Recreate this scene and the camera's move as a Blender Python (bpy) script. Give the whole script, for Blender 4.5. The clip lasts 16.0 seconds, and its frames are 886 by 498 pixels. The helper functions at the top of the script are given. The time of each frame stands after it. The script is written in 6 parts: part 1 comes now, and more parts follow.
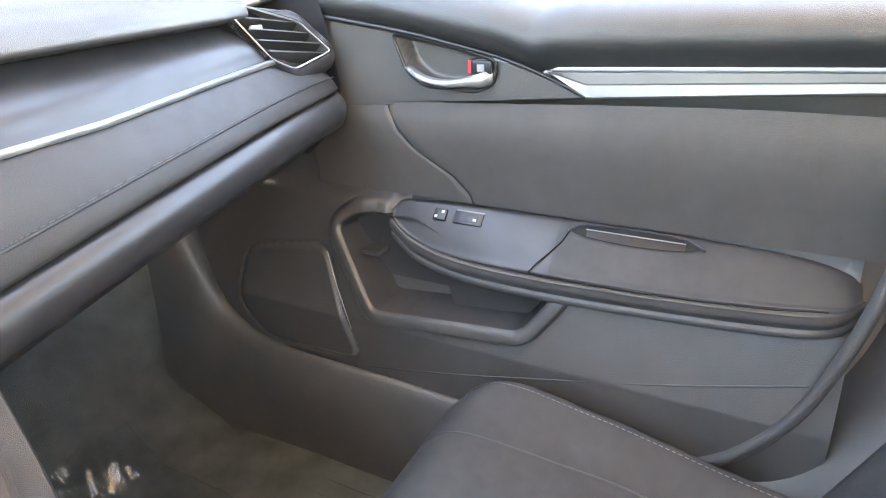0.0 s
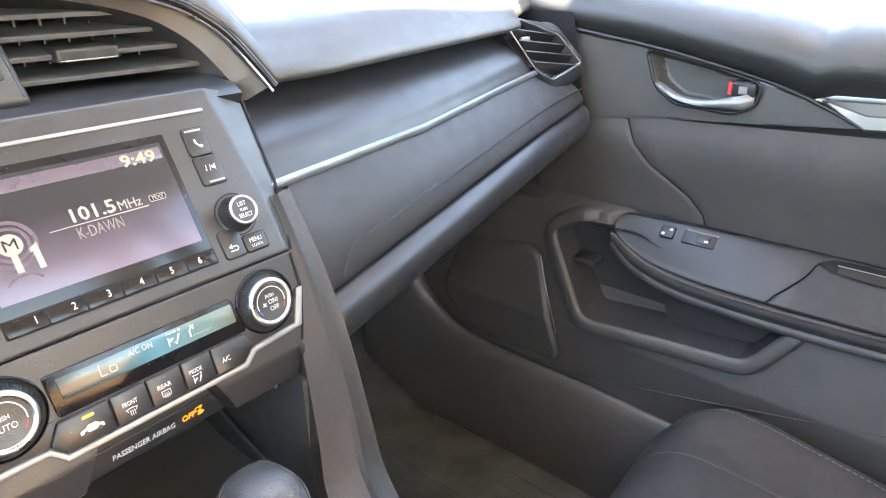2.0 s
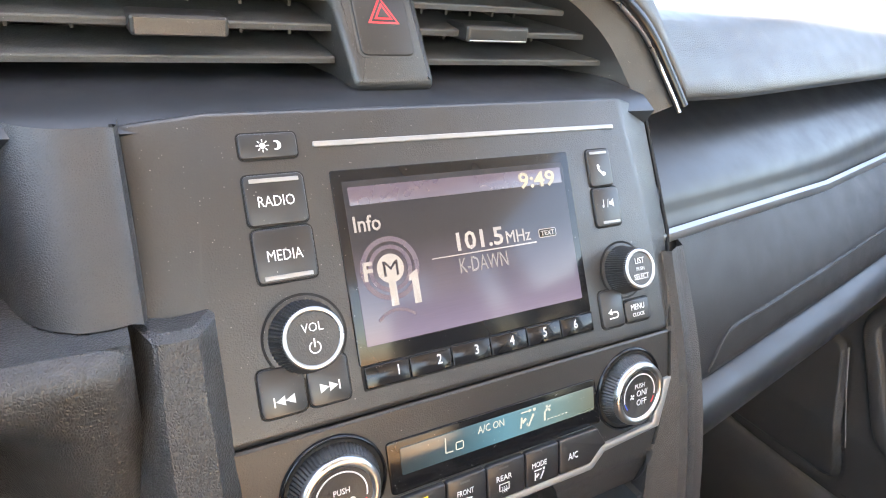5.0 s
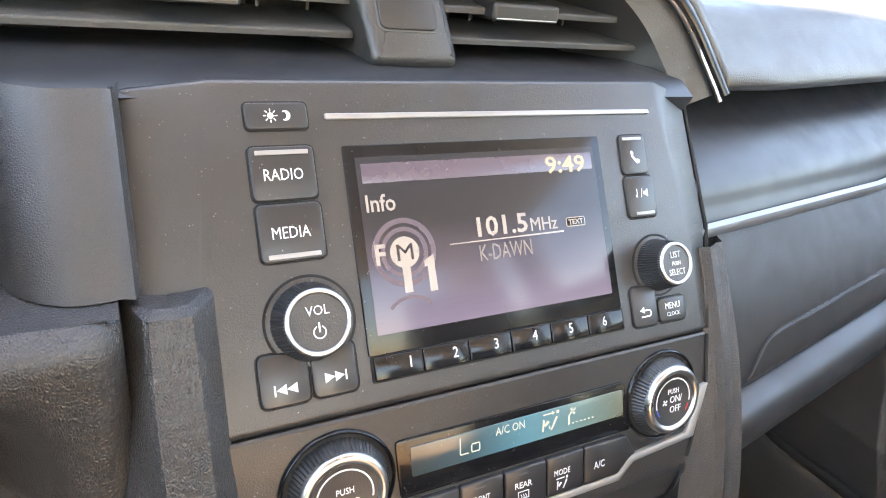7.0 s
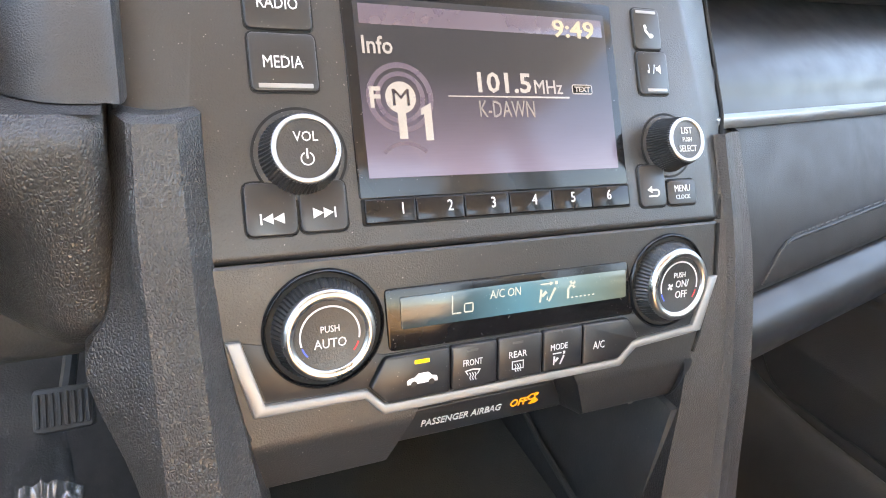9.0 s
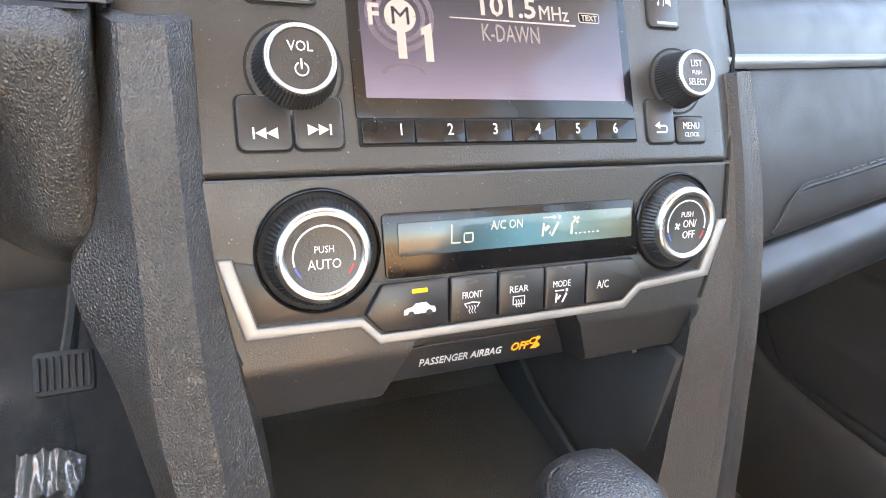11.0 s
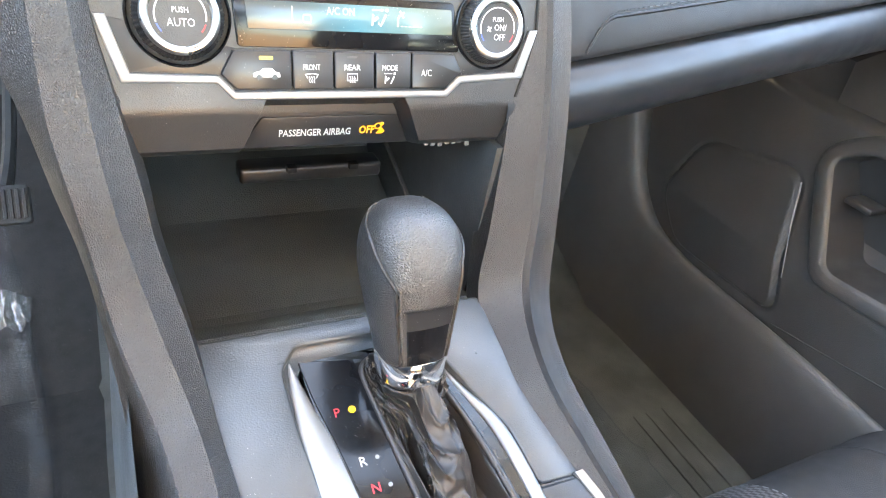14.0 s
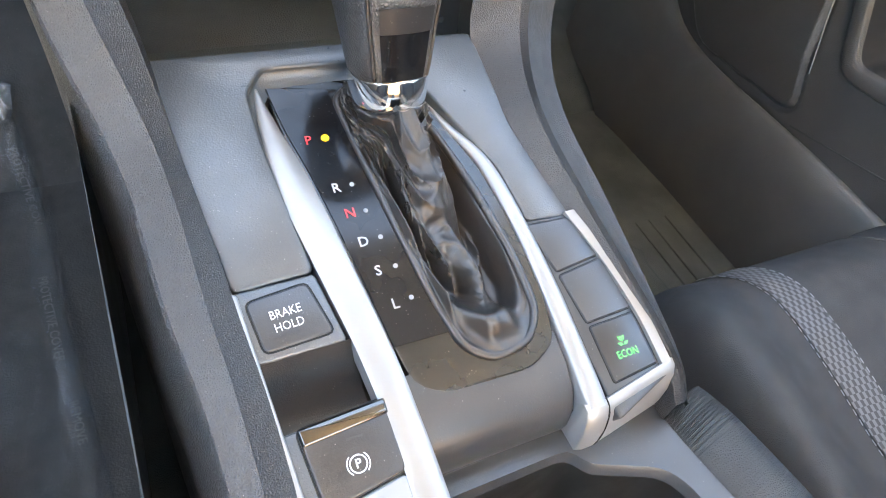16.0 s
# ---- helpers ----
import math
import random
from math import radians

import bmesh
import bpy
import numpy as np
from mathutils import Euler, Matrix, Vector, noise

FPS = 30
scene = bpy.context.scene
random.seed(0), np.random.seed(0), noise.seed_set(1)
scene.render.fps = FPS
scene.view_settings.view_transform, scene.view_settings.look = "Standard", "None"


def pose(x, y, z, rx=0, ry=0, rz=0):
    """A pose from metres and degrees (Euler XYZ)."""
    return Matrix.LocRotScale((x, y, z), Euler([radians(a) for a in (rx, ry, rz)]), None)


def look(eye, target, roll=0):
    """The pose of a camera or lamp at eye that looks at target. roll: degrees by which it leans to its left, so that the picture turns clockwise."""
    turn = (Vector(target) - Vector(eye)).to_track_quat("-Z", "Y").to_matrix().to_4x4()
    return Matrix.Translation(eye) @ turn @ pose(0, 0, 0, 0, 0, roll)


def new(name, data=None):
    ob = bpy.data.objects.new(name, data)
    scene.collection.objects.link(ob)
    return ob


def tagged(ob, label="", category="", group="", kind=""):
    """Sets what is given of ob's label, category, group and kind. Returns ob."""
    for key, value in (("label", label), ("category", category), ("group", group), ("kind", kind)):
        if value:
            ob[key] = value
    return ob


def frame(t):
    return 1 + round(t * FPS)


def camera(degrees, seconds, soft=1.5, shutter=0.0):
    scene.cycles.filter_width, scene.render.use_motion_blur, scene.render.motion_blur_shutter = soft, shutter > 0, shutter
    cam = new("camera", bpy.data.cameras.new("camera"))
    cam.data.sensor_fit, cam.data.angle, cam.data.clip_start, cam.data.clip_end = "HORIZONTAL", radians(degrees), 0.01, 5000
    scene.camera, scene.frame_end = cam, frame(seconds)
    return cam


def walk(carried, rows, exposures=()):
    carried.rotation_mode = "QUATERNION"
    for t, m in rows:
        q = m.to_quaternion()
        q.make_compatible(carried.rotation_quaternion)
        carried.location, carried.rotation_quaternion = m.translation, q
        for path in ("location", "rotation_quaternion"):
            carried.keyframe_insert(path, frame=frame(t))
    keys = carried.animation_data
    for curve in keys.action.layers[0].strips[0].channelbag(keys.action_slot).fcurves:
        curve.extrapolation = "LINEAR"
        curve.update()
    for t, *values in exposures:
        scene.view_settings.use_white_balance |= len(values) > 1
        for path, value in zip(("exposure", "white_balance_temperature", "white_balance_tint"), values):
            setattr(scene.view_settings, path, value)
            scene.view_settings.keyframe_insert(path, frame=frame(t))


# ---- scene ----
cam = camera(70.8, 16.0, soft=1.0)
PATH = [
    (0, (-0.028, -0.448, 0.738), (1.584, 0.406, -0.082), -1.8),
    (0.5, (-0.051, -0.422, 0.751), (1.513, 0.507, -0.081), -1.7),
    (1, (-0.081, -0.394, 0.753), (1.446, 0.604, -0.066), -1.0),
    (1.5, (-0.106, -0.364, 0.757), (1.363, 0.717, -0.064), -0.6),
    (2, (-0.126, -0.333, 0.762), (1.277, 0.83, -0.061), -0.2),
    (2.5, (-0.141, -0.301, 0.773), (1.192, 0.942, -0.052), 0.2),
    (3, (-0.154, -0.272, 0.781), (1.099, 1.043, -0.056), 2.1),
    (3.5, (-0.159, -0.24, 0.781), (0.998, 1.156, -0.064), 3.5),
    (4, (-0.16, -0.208, 0.771), (0.937, 1.228, -0.086), 5.5),
    (4.5, (-0.152, -0.183, 0.759), (0.864, 1.302, -0.113), 6.1),
    (7, (-0.133, -0.168, 0.734), (0.754, 1.414, -0.111), 6.3),
    (7.5, (-0.134, -0.178, 0.726), (0.74, 1.411, -0.12), 6.3),
    (8, (-0.134, -0.183, 0.714), (0.715, 1.412, -0.144), 6.4),
    (8.5, (-0.128, -0.186, 0.699), (0.705, 1.413, -0.168), 6.6),
    (9, (-0.125, -0.19, 0.686), (0.683, 1.415, -0.192), 7.0),
    (11.5, (-0.119, -0.201, 0.661), (0.663, 1.397, -0.254), 7.3),
    (12, (-0.111, -0.222, 0.665), (0.667, 1.35, -0.295), 7.4),
    (12.5, (-0.107, -0.242, 0.663), (0.696, 1.309, -0.311), 8.1),
    (13, (-0.105, -0.266, 0.66), (0.724, 1.241, -0.36), 9.8),
    (13.5, (-0.106, -0.285, 0.657), (0.755, 1.174, -0.405), 10.9),
    (14, (-0.103, -0.305, 0.647), (0.758, 1.118, -0.464), 11.1),
    (14.5, (-0.1, -0.323, 0.636), (0.752, 1.053, -0.54), 11.5),
    (15, (-0.097, -0.335, 0.623), (0.743, 0.974, -0.635), 12.2),
    (15.5, (-0.093, -0.335, 0.605), (0.716, 0.867, -0.773), 13.2),
    (16, (-0.087, -0.327, 0.588), (0.661, 0.778, -0.901), 13.9),
]
EXPOSURES = [(0.0, 4.97, 8500, 10), (2.0, 4.38, 8150, 9), (4.5, 4.03, 8000, 9), (9.0, 4.08, 8100, 9), (12.0, 4.42, 8000, 8), (14.0, 4.87, 7800, 5), (16.0, 4.6, 7700, 4)]
walk(cam, [(t, look(eye, target, roll)) for t, eye, target, roll in PATH], EXPOSURES)

# ---- light ----
world = bpy.data.worlds.new("sky")
scene.world = world
world.use_nodes = True
wn = world.node_tree.nodes
sky = wn.new("ShaderNodeTexSky")
sky.sky_type, sky.sun_disc = "NISHITA", False
sky.sun_elevation, sky.sun_rotation = radians(70), radians(186)
wn["Background"].inputs["Strength"].default_value = 0.15
world.node_tree.links.new(sky.outputs[0], wn["Background"].inputs[0])
sun = new("sun", bpy.data.lights.new("sun", "SUN"))
sun.data.energy, sun.data.angle, sun.data.color = 4.8, radians(1.5), (1.0, 0.90, 0.78)
sun.matrix_world = look((-0.08, -0.70, 2.5), (0.0, 0.0, 0.5))


# ---- materials ----
def node(nt, kind, **values):
    n = nt.nodes.new(kind)
    for key, value in values.items():
        n.inputs[key].default_value = value
    return n


def surface(name, colour, rough=0.5, metal=0.0, grain=0.0, scale=900.0, depth=0.0003, cells=False, mottle=0.08, dust=0.0, spec=0.5, stretch=(1, 1, 1), coat=0.0, scuff=3.0):
    """Base colour with a broad mottle, fine specks of dust, grain in the relief."""
    m = bpy.data.materials.new(name)
    m.use_nodes = True
    nt = m.node_tree
    b = nt.nodes["Principled BSDF"]
    b.inputs["Metallic"].default_value = metal
    b.inputs["Specular IOR Level"].default_value = spec
    b.inputs["Coat Weight"].default_value = coat
    b.inputs["Coat Roughness"].default_value = 0.06
    co = nt.nodes.new("ShaderNodeTexCoord")
    mp = nt.nodes.new("ShaderNodeMapping")
    mp.inputs["Scale"].default_value = stretch
    nt.links.new(co.outputs["Object"], mp.inputs["Vector"])
    big = node(nt, "ShaderNodeTexNoise", Scale=18.0, Detail=4.0)
    nt.links.new(co.outputs["Object"], big.inputs["Vector"])
    ramp = nt.nodes.new("ShaderNodeMapRange")
    ramp.inputs["From Min"].default_value, ramp.inputs["From Max"].default_value = 0.3, 0.7
    ramp.inputs["To Min"].default_value, ramp.inputs["To Max"].default_value = 1 - mottle, 1 + mottle
    nt.links.new(big.outputs["Fac"], ramp.inputs["Value"])
    mul = nt.nodes.new("ShaderNodeVectorMath")
    mul.operation = "SCALE"
    mul.inputs[0].default_value = colour
    nt.links.new(ramp.outputs[0], mul.inputs["Scale"])
    last = mul.outputs[0]
    if dust:
        sp = node(nt, "ShaderNodeTexVoronoi", Scale=640.0, Randomness=1.0)
        nt.links.new(co.outputs["Object"], sp.inputs["Vector"])
        lim = nt.nodes.new("ShaderNodeMapRange")
        lim.inputs["From Min"].default_value, lim.inputs["From Max"].default_value = 0.17, 0.08
        nt.links.new(sp.outputs["Distance"], lim.inputs["Value"])
        few = node(nt, "ShaderNodeTexNoise", Scale=260.0, Detail=3.0)
        nt.links.new(co.outputs["Object"], few.inputs["Vector"])
        cut = nt.nodes.new("ShaderNodeMapRange")
        cut.inputs["From Min"].default_value, cut.inputs["From Max"].default_value = 0.54, 0.75
        cut.inputs["To Max"].default_value = dust
        nt.links.new(few.outputs["Fac"], cut.inputs["Value"])
        both = nt.nodes.new("ShaderNodeMath")
        both.operation = "MULTIPLY"
        nt.links.new(lim.outputs[0], both.inputs[0])
        nt.links.new(cut.outputs[0], both.inputs[1])
        mix = nt.nodes.new("ShaderNodeMix")
        mix.data_type = "RGBA"
        mix.inputs[7].default_value = (0.34, 0.32, 0.30, 1)
        nt.links.new(both.outputs[0], mix.inputs[0])
        nt.links.new(last, mix.inputs[6])
        last = mix.outputs[2]
    nt.links.new(last, b.inputs["Base Color"])
    rr = nt.nodes.new("ShaderNodeMapRange")
    rr.inputs["From Min"].default_value, rr.inputs["From Max"].default_value = 0.3, 0.7
    rr.inputs["To Min"].default_value, rr.inputs["To Max"].default_value = max(0.02, rough - 0.06), min(1, rough + 0.08)
    wear = node(nt, "ShaderNodeTexNoise", Scale=scuff * 20, Detail=6.0)
    nt.links.new(co.outputs["Object"], wear.inputs["Vector"])
    nt.links.new(wear.outputs["Fac"], rr.inputs["Value"])
    nt.links.new(rr.outputs[0], b.inputs["Roughness"])
    if grain:
        if cells:
            g = node(nt, "ShaderNodeTexVoronoi", Scale=scale)
            warp = node(nt, "ShaderNodeTexNoise", Scale=scale * 0.45, Detail=1.0)
            nt.links.new(mp.outputs[0], warp.inputs["Vector"])
            add = nt.nodes.new("ShaderNodeMix")
            add.data_type = "VECTOR"
            add.inputs[0].default_value = 0.35 / scale
            nt.links.new(mp.outputs[0], add.inputs[4])
            nt.links.new(warp.outputs["Color"], add.inputs[5])
            nt.links.new(add.outputs[1], g.inputs["Vector"])
            g.feature = "DISTANCE_TO_EDGE"
            wide = nt.nodes.new("ShaderNodeMapRange")
            wide.inputs["From Max"].default_value = 0.46
            nt.links.new(g.outputs["Distance"], wide.inputs["Value"])
            soft = nt.nodes.new("ShaderNodeMath")
            soft.operation = "POWER"
            soft.inputs[1].default_value = 0.85
            nt.links.new(wide.outputs[0], soft.inputs[0])
            out = soft.outputs[0]
        else:
            g = node(nt, "ShaderNodeTexNoise", Scale=scale, Detail=3.0)
            nt.links.new(mp.outputs[0], g.inputs["Vector"])
            out = g.outputs["Fac"]
        bump = node(nt, "ShaderNodeBump", Strength=grain, Distance=depth)
        nt.links.new(out, bump.inputs["Height"])
        nt.links.new(bump.outputs[0], b.inputs["Normal"])
    return m


LAMP = 0.066


def glow(name, colour, strength):
    m = surface(name, (0.012, 0.012, 0.013), 0.25)
    b = m.node_tree.nodes["Principled BSDF"]
    b.inputs["Emission Color"].default_value = (*colour, 1)
    b.inputs["Emission Strength"].default_value = strength * LAMP
    return m


PANEL = surface("satin charcoal plastic", (0.023, 0.0222, 0.0222), 0.36, grain=0.6, scale=1500, depth=0.00028, dust=1.0, spec=0.6)
BUTTON = surface("button black plastic", (0.019, 0.019, 0.020), 0.34, grain=0.2, scale=2200, depth=0.0002, dust=0.8)
DASHV = surface("dash vinyl", (0.046, 0.047, 0.050), 0.36, grain=1.0, scale=780, depth=0.00016, cells=True, stretch=(0.7, 1.3, 1.0))
BAND = surface("smooth dash plastic", (0.019, 0.020, 0.023), 0.34, spec=0.4)
LEATHER = surface("fascia leather", (0.018, 0.018, 0.0195), 0.46, grain=0.7, scale=1000, depth=0.00010, cells=True, spec=0.35)
RAIL = surface("pebbled rail vinyl", (0.030, 0.0275, 0.0265), 0.38, grain=0.9, scale=900, depth=0.00026, cells=True, dust=0.6, stretch=(1.15, 0.9, 0.8), spec=0.6)
DOORP = surface("door plastic", (0.062, 0.060, 0.058), 0.42, grain=0.7, scale=800, depth=0.0005, spec=0.6)
DOORC = surface("door cloth insert", (0.062, 0.058, 0.055), 0.60, grain=0.6, scale=1300, depth=0.0005)
DOORPAD = surface("door top pad vinyl", (0.034, 0.035, 0.036), 0.40, grain=1.0, scale=820, depth=0.00014, cells=True, stretch=(1.0, 0.75, 1.2))
DARK = surface("black moulded plastic", (0.046, 0.047, 0.047), 0.52, grain=0.5, scale=900, depth=0.0004, dust=0.5)
BINMAT = surface("ribbed bin mat", (0.062, 0.066, 0.062), 0.55, grain=0.9, scale=620, depth=0.0002, cells=True, dust=1.0)
CARPET = surface("black carpet", (0.074, 0.083, 0.081), 0.95, grain=1.0, scale=700, depth=0.002, dust=0.6, mottle=0.25)
DIMFELT = surface("grey felt", (0.11, 0.11, 0.112), 0.9)
TUNNEL = surface("navy black carpet", (0.105, 0.122, 0.130), 0.95, grain=1.0, scale=700, depth=0.002, dust=0.5, mottle=0.25)
SILVER = surface("satin silver paint", (0.27, 0.268, 0.265), 0.42, metal=0.5, mottle=0.05, dust=0.3)
CHROME = surface("bright chrome", (0.75, 0.75, 0.76), 0.1, metal=1.0, mottle=0.04)
SATIN = surface("satin chrome ring", (0.46, 0.455, 0.45), 0.30, metal=1.0, mottle=0.05)
# Near-black for joints; also painted shade in the pull cup and behind the column
JOINT_SHADE = surface("black joint and shade", (0.004, 0.004, 0.004), 0.8)
TWEED = surface("dotted column cover", (0.034, 0.034, 0.036), 0.38, grain=0.9, scale=1100, depth=0.00012, cells=True)
PIANO = surface("gloss black plastic", (0.008, 0.008, 0.009), 0.13, mottle=0.3, dust=1.0, spec=0.28)
DECK = surface("grey console plastic", (0.055, 0.060, 0.065), 0.33, grain=0.5, scale=1100, depth=0.0004, dust=1.0, mottle=0.2, spec=0.7)
BOOT = surface("boot leather", (0.030, 0.025, 0.022), 0.32, grain=0.8, scale=1300, depth=0.00008, cells=True, spec=0.6)
KNOBL = surface("knob leather", (0.034, 0.032, 0.031), 0.36, grain=1.0, scale=680, depth=0.00026, cells=True, spec=1.0)
FABRIC = surface("seat cloth", (0.027, 0.027, 0.028), 0.70, grain=0.8, scale=1300, depth=0.0007)
PLATE = surface("armrest plastic", (0.040, 0.040, 0.041), 0.40, grain=0.4, scale=1100, depth=0.0002)
ARMPAD = surface("armrest cloth", (0.040, 0.041, 0.042), 0.65, grain=0.5, scale=1500, depth=0.0003)
STRIP = surface("satin strip metal", (0.30, 0.31, 0.325), 0.36, metal=0.85, mottle=0.04)
GATE = surface("gloss gate plastic", (0.012, 0.012, 0.011), 0.24, mottle=0.3, dust=1.0)
BLOCK = surface("dark key plastic", (0.036, 0.037, 0.039), 0.36, grain=0.4, scale=1300, depth=0.0002, dust=0.8)
WELL = surface("dark well plastic", (0.014, 0.013, 0.012), 0.38, grain=0.3, scale=1300, depth=0.0002, dust=0.6)
RUBBER = surface("black rubber mat", (0.012, 0.0125, 0.013), 0.75, grain=0.8, scale=420, depth=0.0006, dust=0.7, mottle=0.3)
WHITE = surface("white print", (0.58, 0.58, 0.58), 0.5, mottle=0.03)
DIM = surface("dim grey print", (0.34, 0.34, 0.35), 0.5, mottle=0.03)
SMOKED = surface("smoked chrome", (0.085, 0.080, 0.074), 0.16, metal=1.0, mottle=0.1)
THREAD = surface("grey thread", (0.22, 0.22, 0.225), 0.8)
RED = surface("red print", (0.6, 0.03, 0.04), 0.5)
SHELL = surface("grey headliner", (0.60, 0.61, 0.61), 0.9, grain=0.4, scale=600, depth=0.001)
AMBER = glow("amber lamp", (1.0, 0.35, 0.02), 1.5)
YELLOW = glow("yellow lamp", (1.0, 0.62, 0.02), 2.0)
GREEN = glow("green lamp", (0.1, 0.8, 0.2), 1.1)


# ---- building helpers ----
def thing(name, at, label, category, group="", kind=""):
    ob = new(name)
    ob.location = at
    ob.empty_display_size = 0.05
    return tagged(ob, label, category, group, kind)


def part(name, mesh, material, parent=None, label=""):
    """Link a bmesh or mesh in world coordinates as one object under parent."""
    if isinstance(mesh, bmesh.types.BMesh):
        me = bpy.data.meshes.new(name)
        bmesh.ops.recalc_face_normals(mesh, faces=mesh.faces)
        mesh.to_mesh(me)
        mesh.free()
    else:
        me = mesh
    me.materials.clear()
    me.materials.append(material)
    ob = new(name, me)
    if parent is not None:
        ob.parent = parent
        top = parent
        off = Vector(parent.location)
        while top.parent is not None:
            top = top.parent
        if parent.type == "EMPTY":
            ob.matrix_parent_inverse = Matrix.Translation(-off)
    if label:
        ob["label"] = label
    return ob


def smooth(ob, angle=40):
    me = ob.data
    me.polygons.foreach_set("use_smooth", [True] * len(me.polygons))
    me.set_sharp_from_angle(angle=radians(angle))
    return ob


def grid(rows, closed=False, caps=False):
    """Faces between neighbouring rows of points; closed joins each row's ends."""
    bm = bmesh.new()
    vs = [[bm.verts.new(p) for p in row] for row in rows]
    n = len(rows[0])
    for a, b in zip(vs, vs[1:]):
        for i in range(n if closed else n - 1):
            j = (i + 1) % n
            bm.faces.new((a[i], a[j], b[j], b[i]))
    if caps:
        bm.faces.new(vs[0])
        bm.faces.new(vs[-1][::-1])
    return bm


def spline(points, n):
    """n + 1 points along a Catmull-Rom curve through the given ones."""
    p = [Vector(q) for q in points]
    p = [p[0] * 2 - p[1]] + p + [p[-1] * 2 - p[-2]]
    out = []
    m = len(p) - 3
    for k in range(n + 1):
        f = k / n * m
        i = min(int(f), m - 1)
        t = f - i
        a, b, c, d = p[i:i + 4]
        out.append(0.5 * ((2 * b) + (c - a) * t + (2 * a - 5 * b + 4 * c - d) * t * t + (3 * b - a - 3 * c + d) * t ** 3))
    return out


def sweep(stations, n, m=0):
    """Smooth sheet through sections of equal point count: n steps along, m across."""
    cols = [spline([s[i] for s in stations], n) for i in range(len(stations[0]))]
    rows = [[c[k] for c in cols] for k in range(n + 1)]
    return [spline(r, m) for r in rows] if m else rows


def tube(points, radius, sides=8, n=0):
    pts = spline(points, n) if n else [Vector(p) for p in points]
    rows = []
    up = Vector((0.31, 0.17, 0.93))
    for i, p in enumerate(pts):
        d = (pts[min(i + 1, len(pts) - 1)] - pts[max(i - 1, 0)]).normalized()
        a = d.cross(up).normalized()
        b = d.cross(a)
        r = radius(i / (len(pts) - 1)) if callable(radius) else radius
        rows.append([p + r * (math.cos(k * math.tau / sides) * a + math.sin(k * math.tau / sides) * b) for k in range(sides)])
    return grid(rows, True, True)


def inset(pts, b):
    """A polygon moved inwards by b (counter-clockwise points)."""
    out = []
    n = len(pts)
    for i in range(n):
        p, q, r = Vector(pts[i - 1]), Vector(pts[i]), Vector(pts[(i + 1) % n])
        d1, d2 = (q - p), (r - q)
        if d1.length < 1e-7 or d2.length < 1e-7:
            out.append(q)
            continue
        d1.normalize(), d2.normalize()
        n1, n2 = Vector((-d1.y, d1.x)), Vector((-d2.y, d2.x))
        k = (n1 + n2)
        k = k.normalized() / max(0.45, math.sqrt(max(0.01, (1 + n1.dot(n2)) / 2)))
        out.append(q + k * b)
    return out


def ccw(pts):
    a = sum(p[0] * q[1] - q[0] * p[1] for p, q in zip(pts, pts[1:] + pts[:1]))
    return list(pts) if a > 0 else list(pts)[::-1]


def rrect(u0, v0, u1, v1, r, n=3):
    out = []
    for cx, cy, a0 in ((u1 - r, v1 - r, 0), (u0 + r, v1 - r, 90), (u0 + r, v0 + r, 180), (u1 - r, v0 + r, 270)):
        out += [(cx + r * math.cos(radians(a0 + 90 * k / n)), cy + r * math.sin(radians(a0 + 90 * k / n))) for k in range(n + 1)]
    return out


def rounded(pts, r, n=3):
    """A polygon with its corners rounded off."""
    pts = ccw(pts)
    out = []
    m = len(pts)
    for i in range(m):
        p, q, s = Vector(pts[i - 1]), Vector(pts[i]), Vector(pts[(i + 1) % m])
        k = min(r, (p - q).length * 0.45, (s - q).length * 0.45)
        a, b = q + (p - q).normalized() * k, q + (s - q).normalized() * k
        out += [tuple((1 - t) ** 2 * a + 2 * t * (1 - t) * q + t * t * b) for t in [j / n for j in range(n + 1)]]
    return out


def slab(pts, w0, w1, M, bevel=0.0006, shape=None):
    """A plate with the outline pts in the frame M, from depth w0 to w1 along its normal, with a rounded upper edge."""
    pts = ccw([tuple(p) for p in pts])
    rings = [(pts, w0), (pts, w1 - bevel), (inset(pts, bevel * 0.3), w1 - bevel * 0.3), (inset(pts, bevel), w1)]
    rows = [[M @ Vector((p[0], p[1], w + (shape(p[0], p[1]) if shape else 0))) for p in ring] for ring, w in rings]
    return grid(rows, True, True)


def plate(name, pts, w0, w1, M, material, parent, bevel=0.0006, label="", shape=None):
    return smooth(part(name, slab(pts, w0, w1, M, bevel, shape), material, parent, label), 50)


def lathe(profile, M, sides=48, knurl=(), depth=0.0004):
    rows = []
    for i, (r, w) in enumerate(profile):
        rows.append([M @ Vector(((r - (depth if (i in knurl and k % 2) else 0)) * math.cos(k * math.tau / sides), (r - (depth if (i in knurl and k % 2) else 0)) * math.sin(k * math.tau / sides), w)) for k in range(sides)])
    return grid(rows, True, True)


def ring(r0, r1, w0, w1, M, sides=48, a0=0, a1=360):
    """A flat ring or arc."""
    full = a1 - a0 >= 360
    rows = []
    n = sides if full else max(4, int(sides * (a1 - a0) / 360))
    for k in range(n + (0 if full else 1)):
        a = radians(a0 + (a1 - a0) * k / n)
        rows.append([M @ Vector((r * math.cos(a), r * math.sin(a), w)) for r, w in ((r0, w0), (r0, w1), (r1, w1), (r1, w0))])
    if full:
        rows.append(rows[0])
    return grid(rows, True, not full)


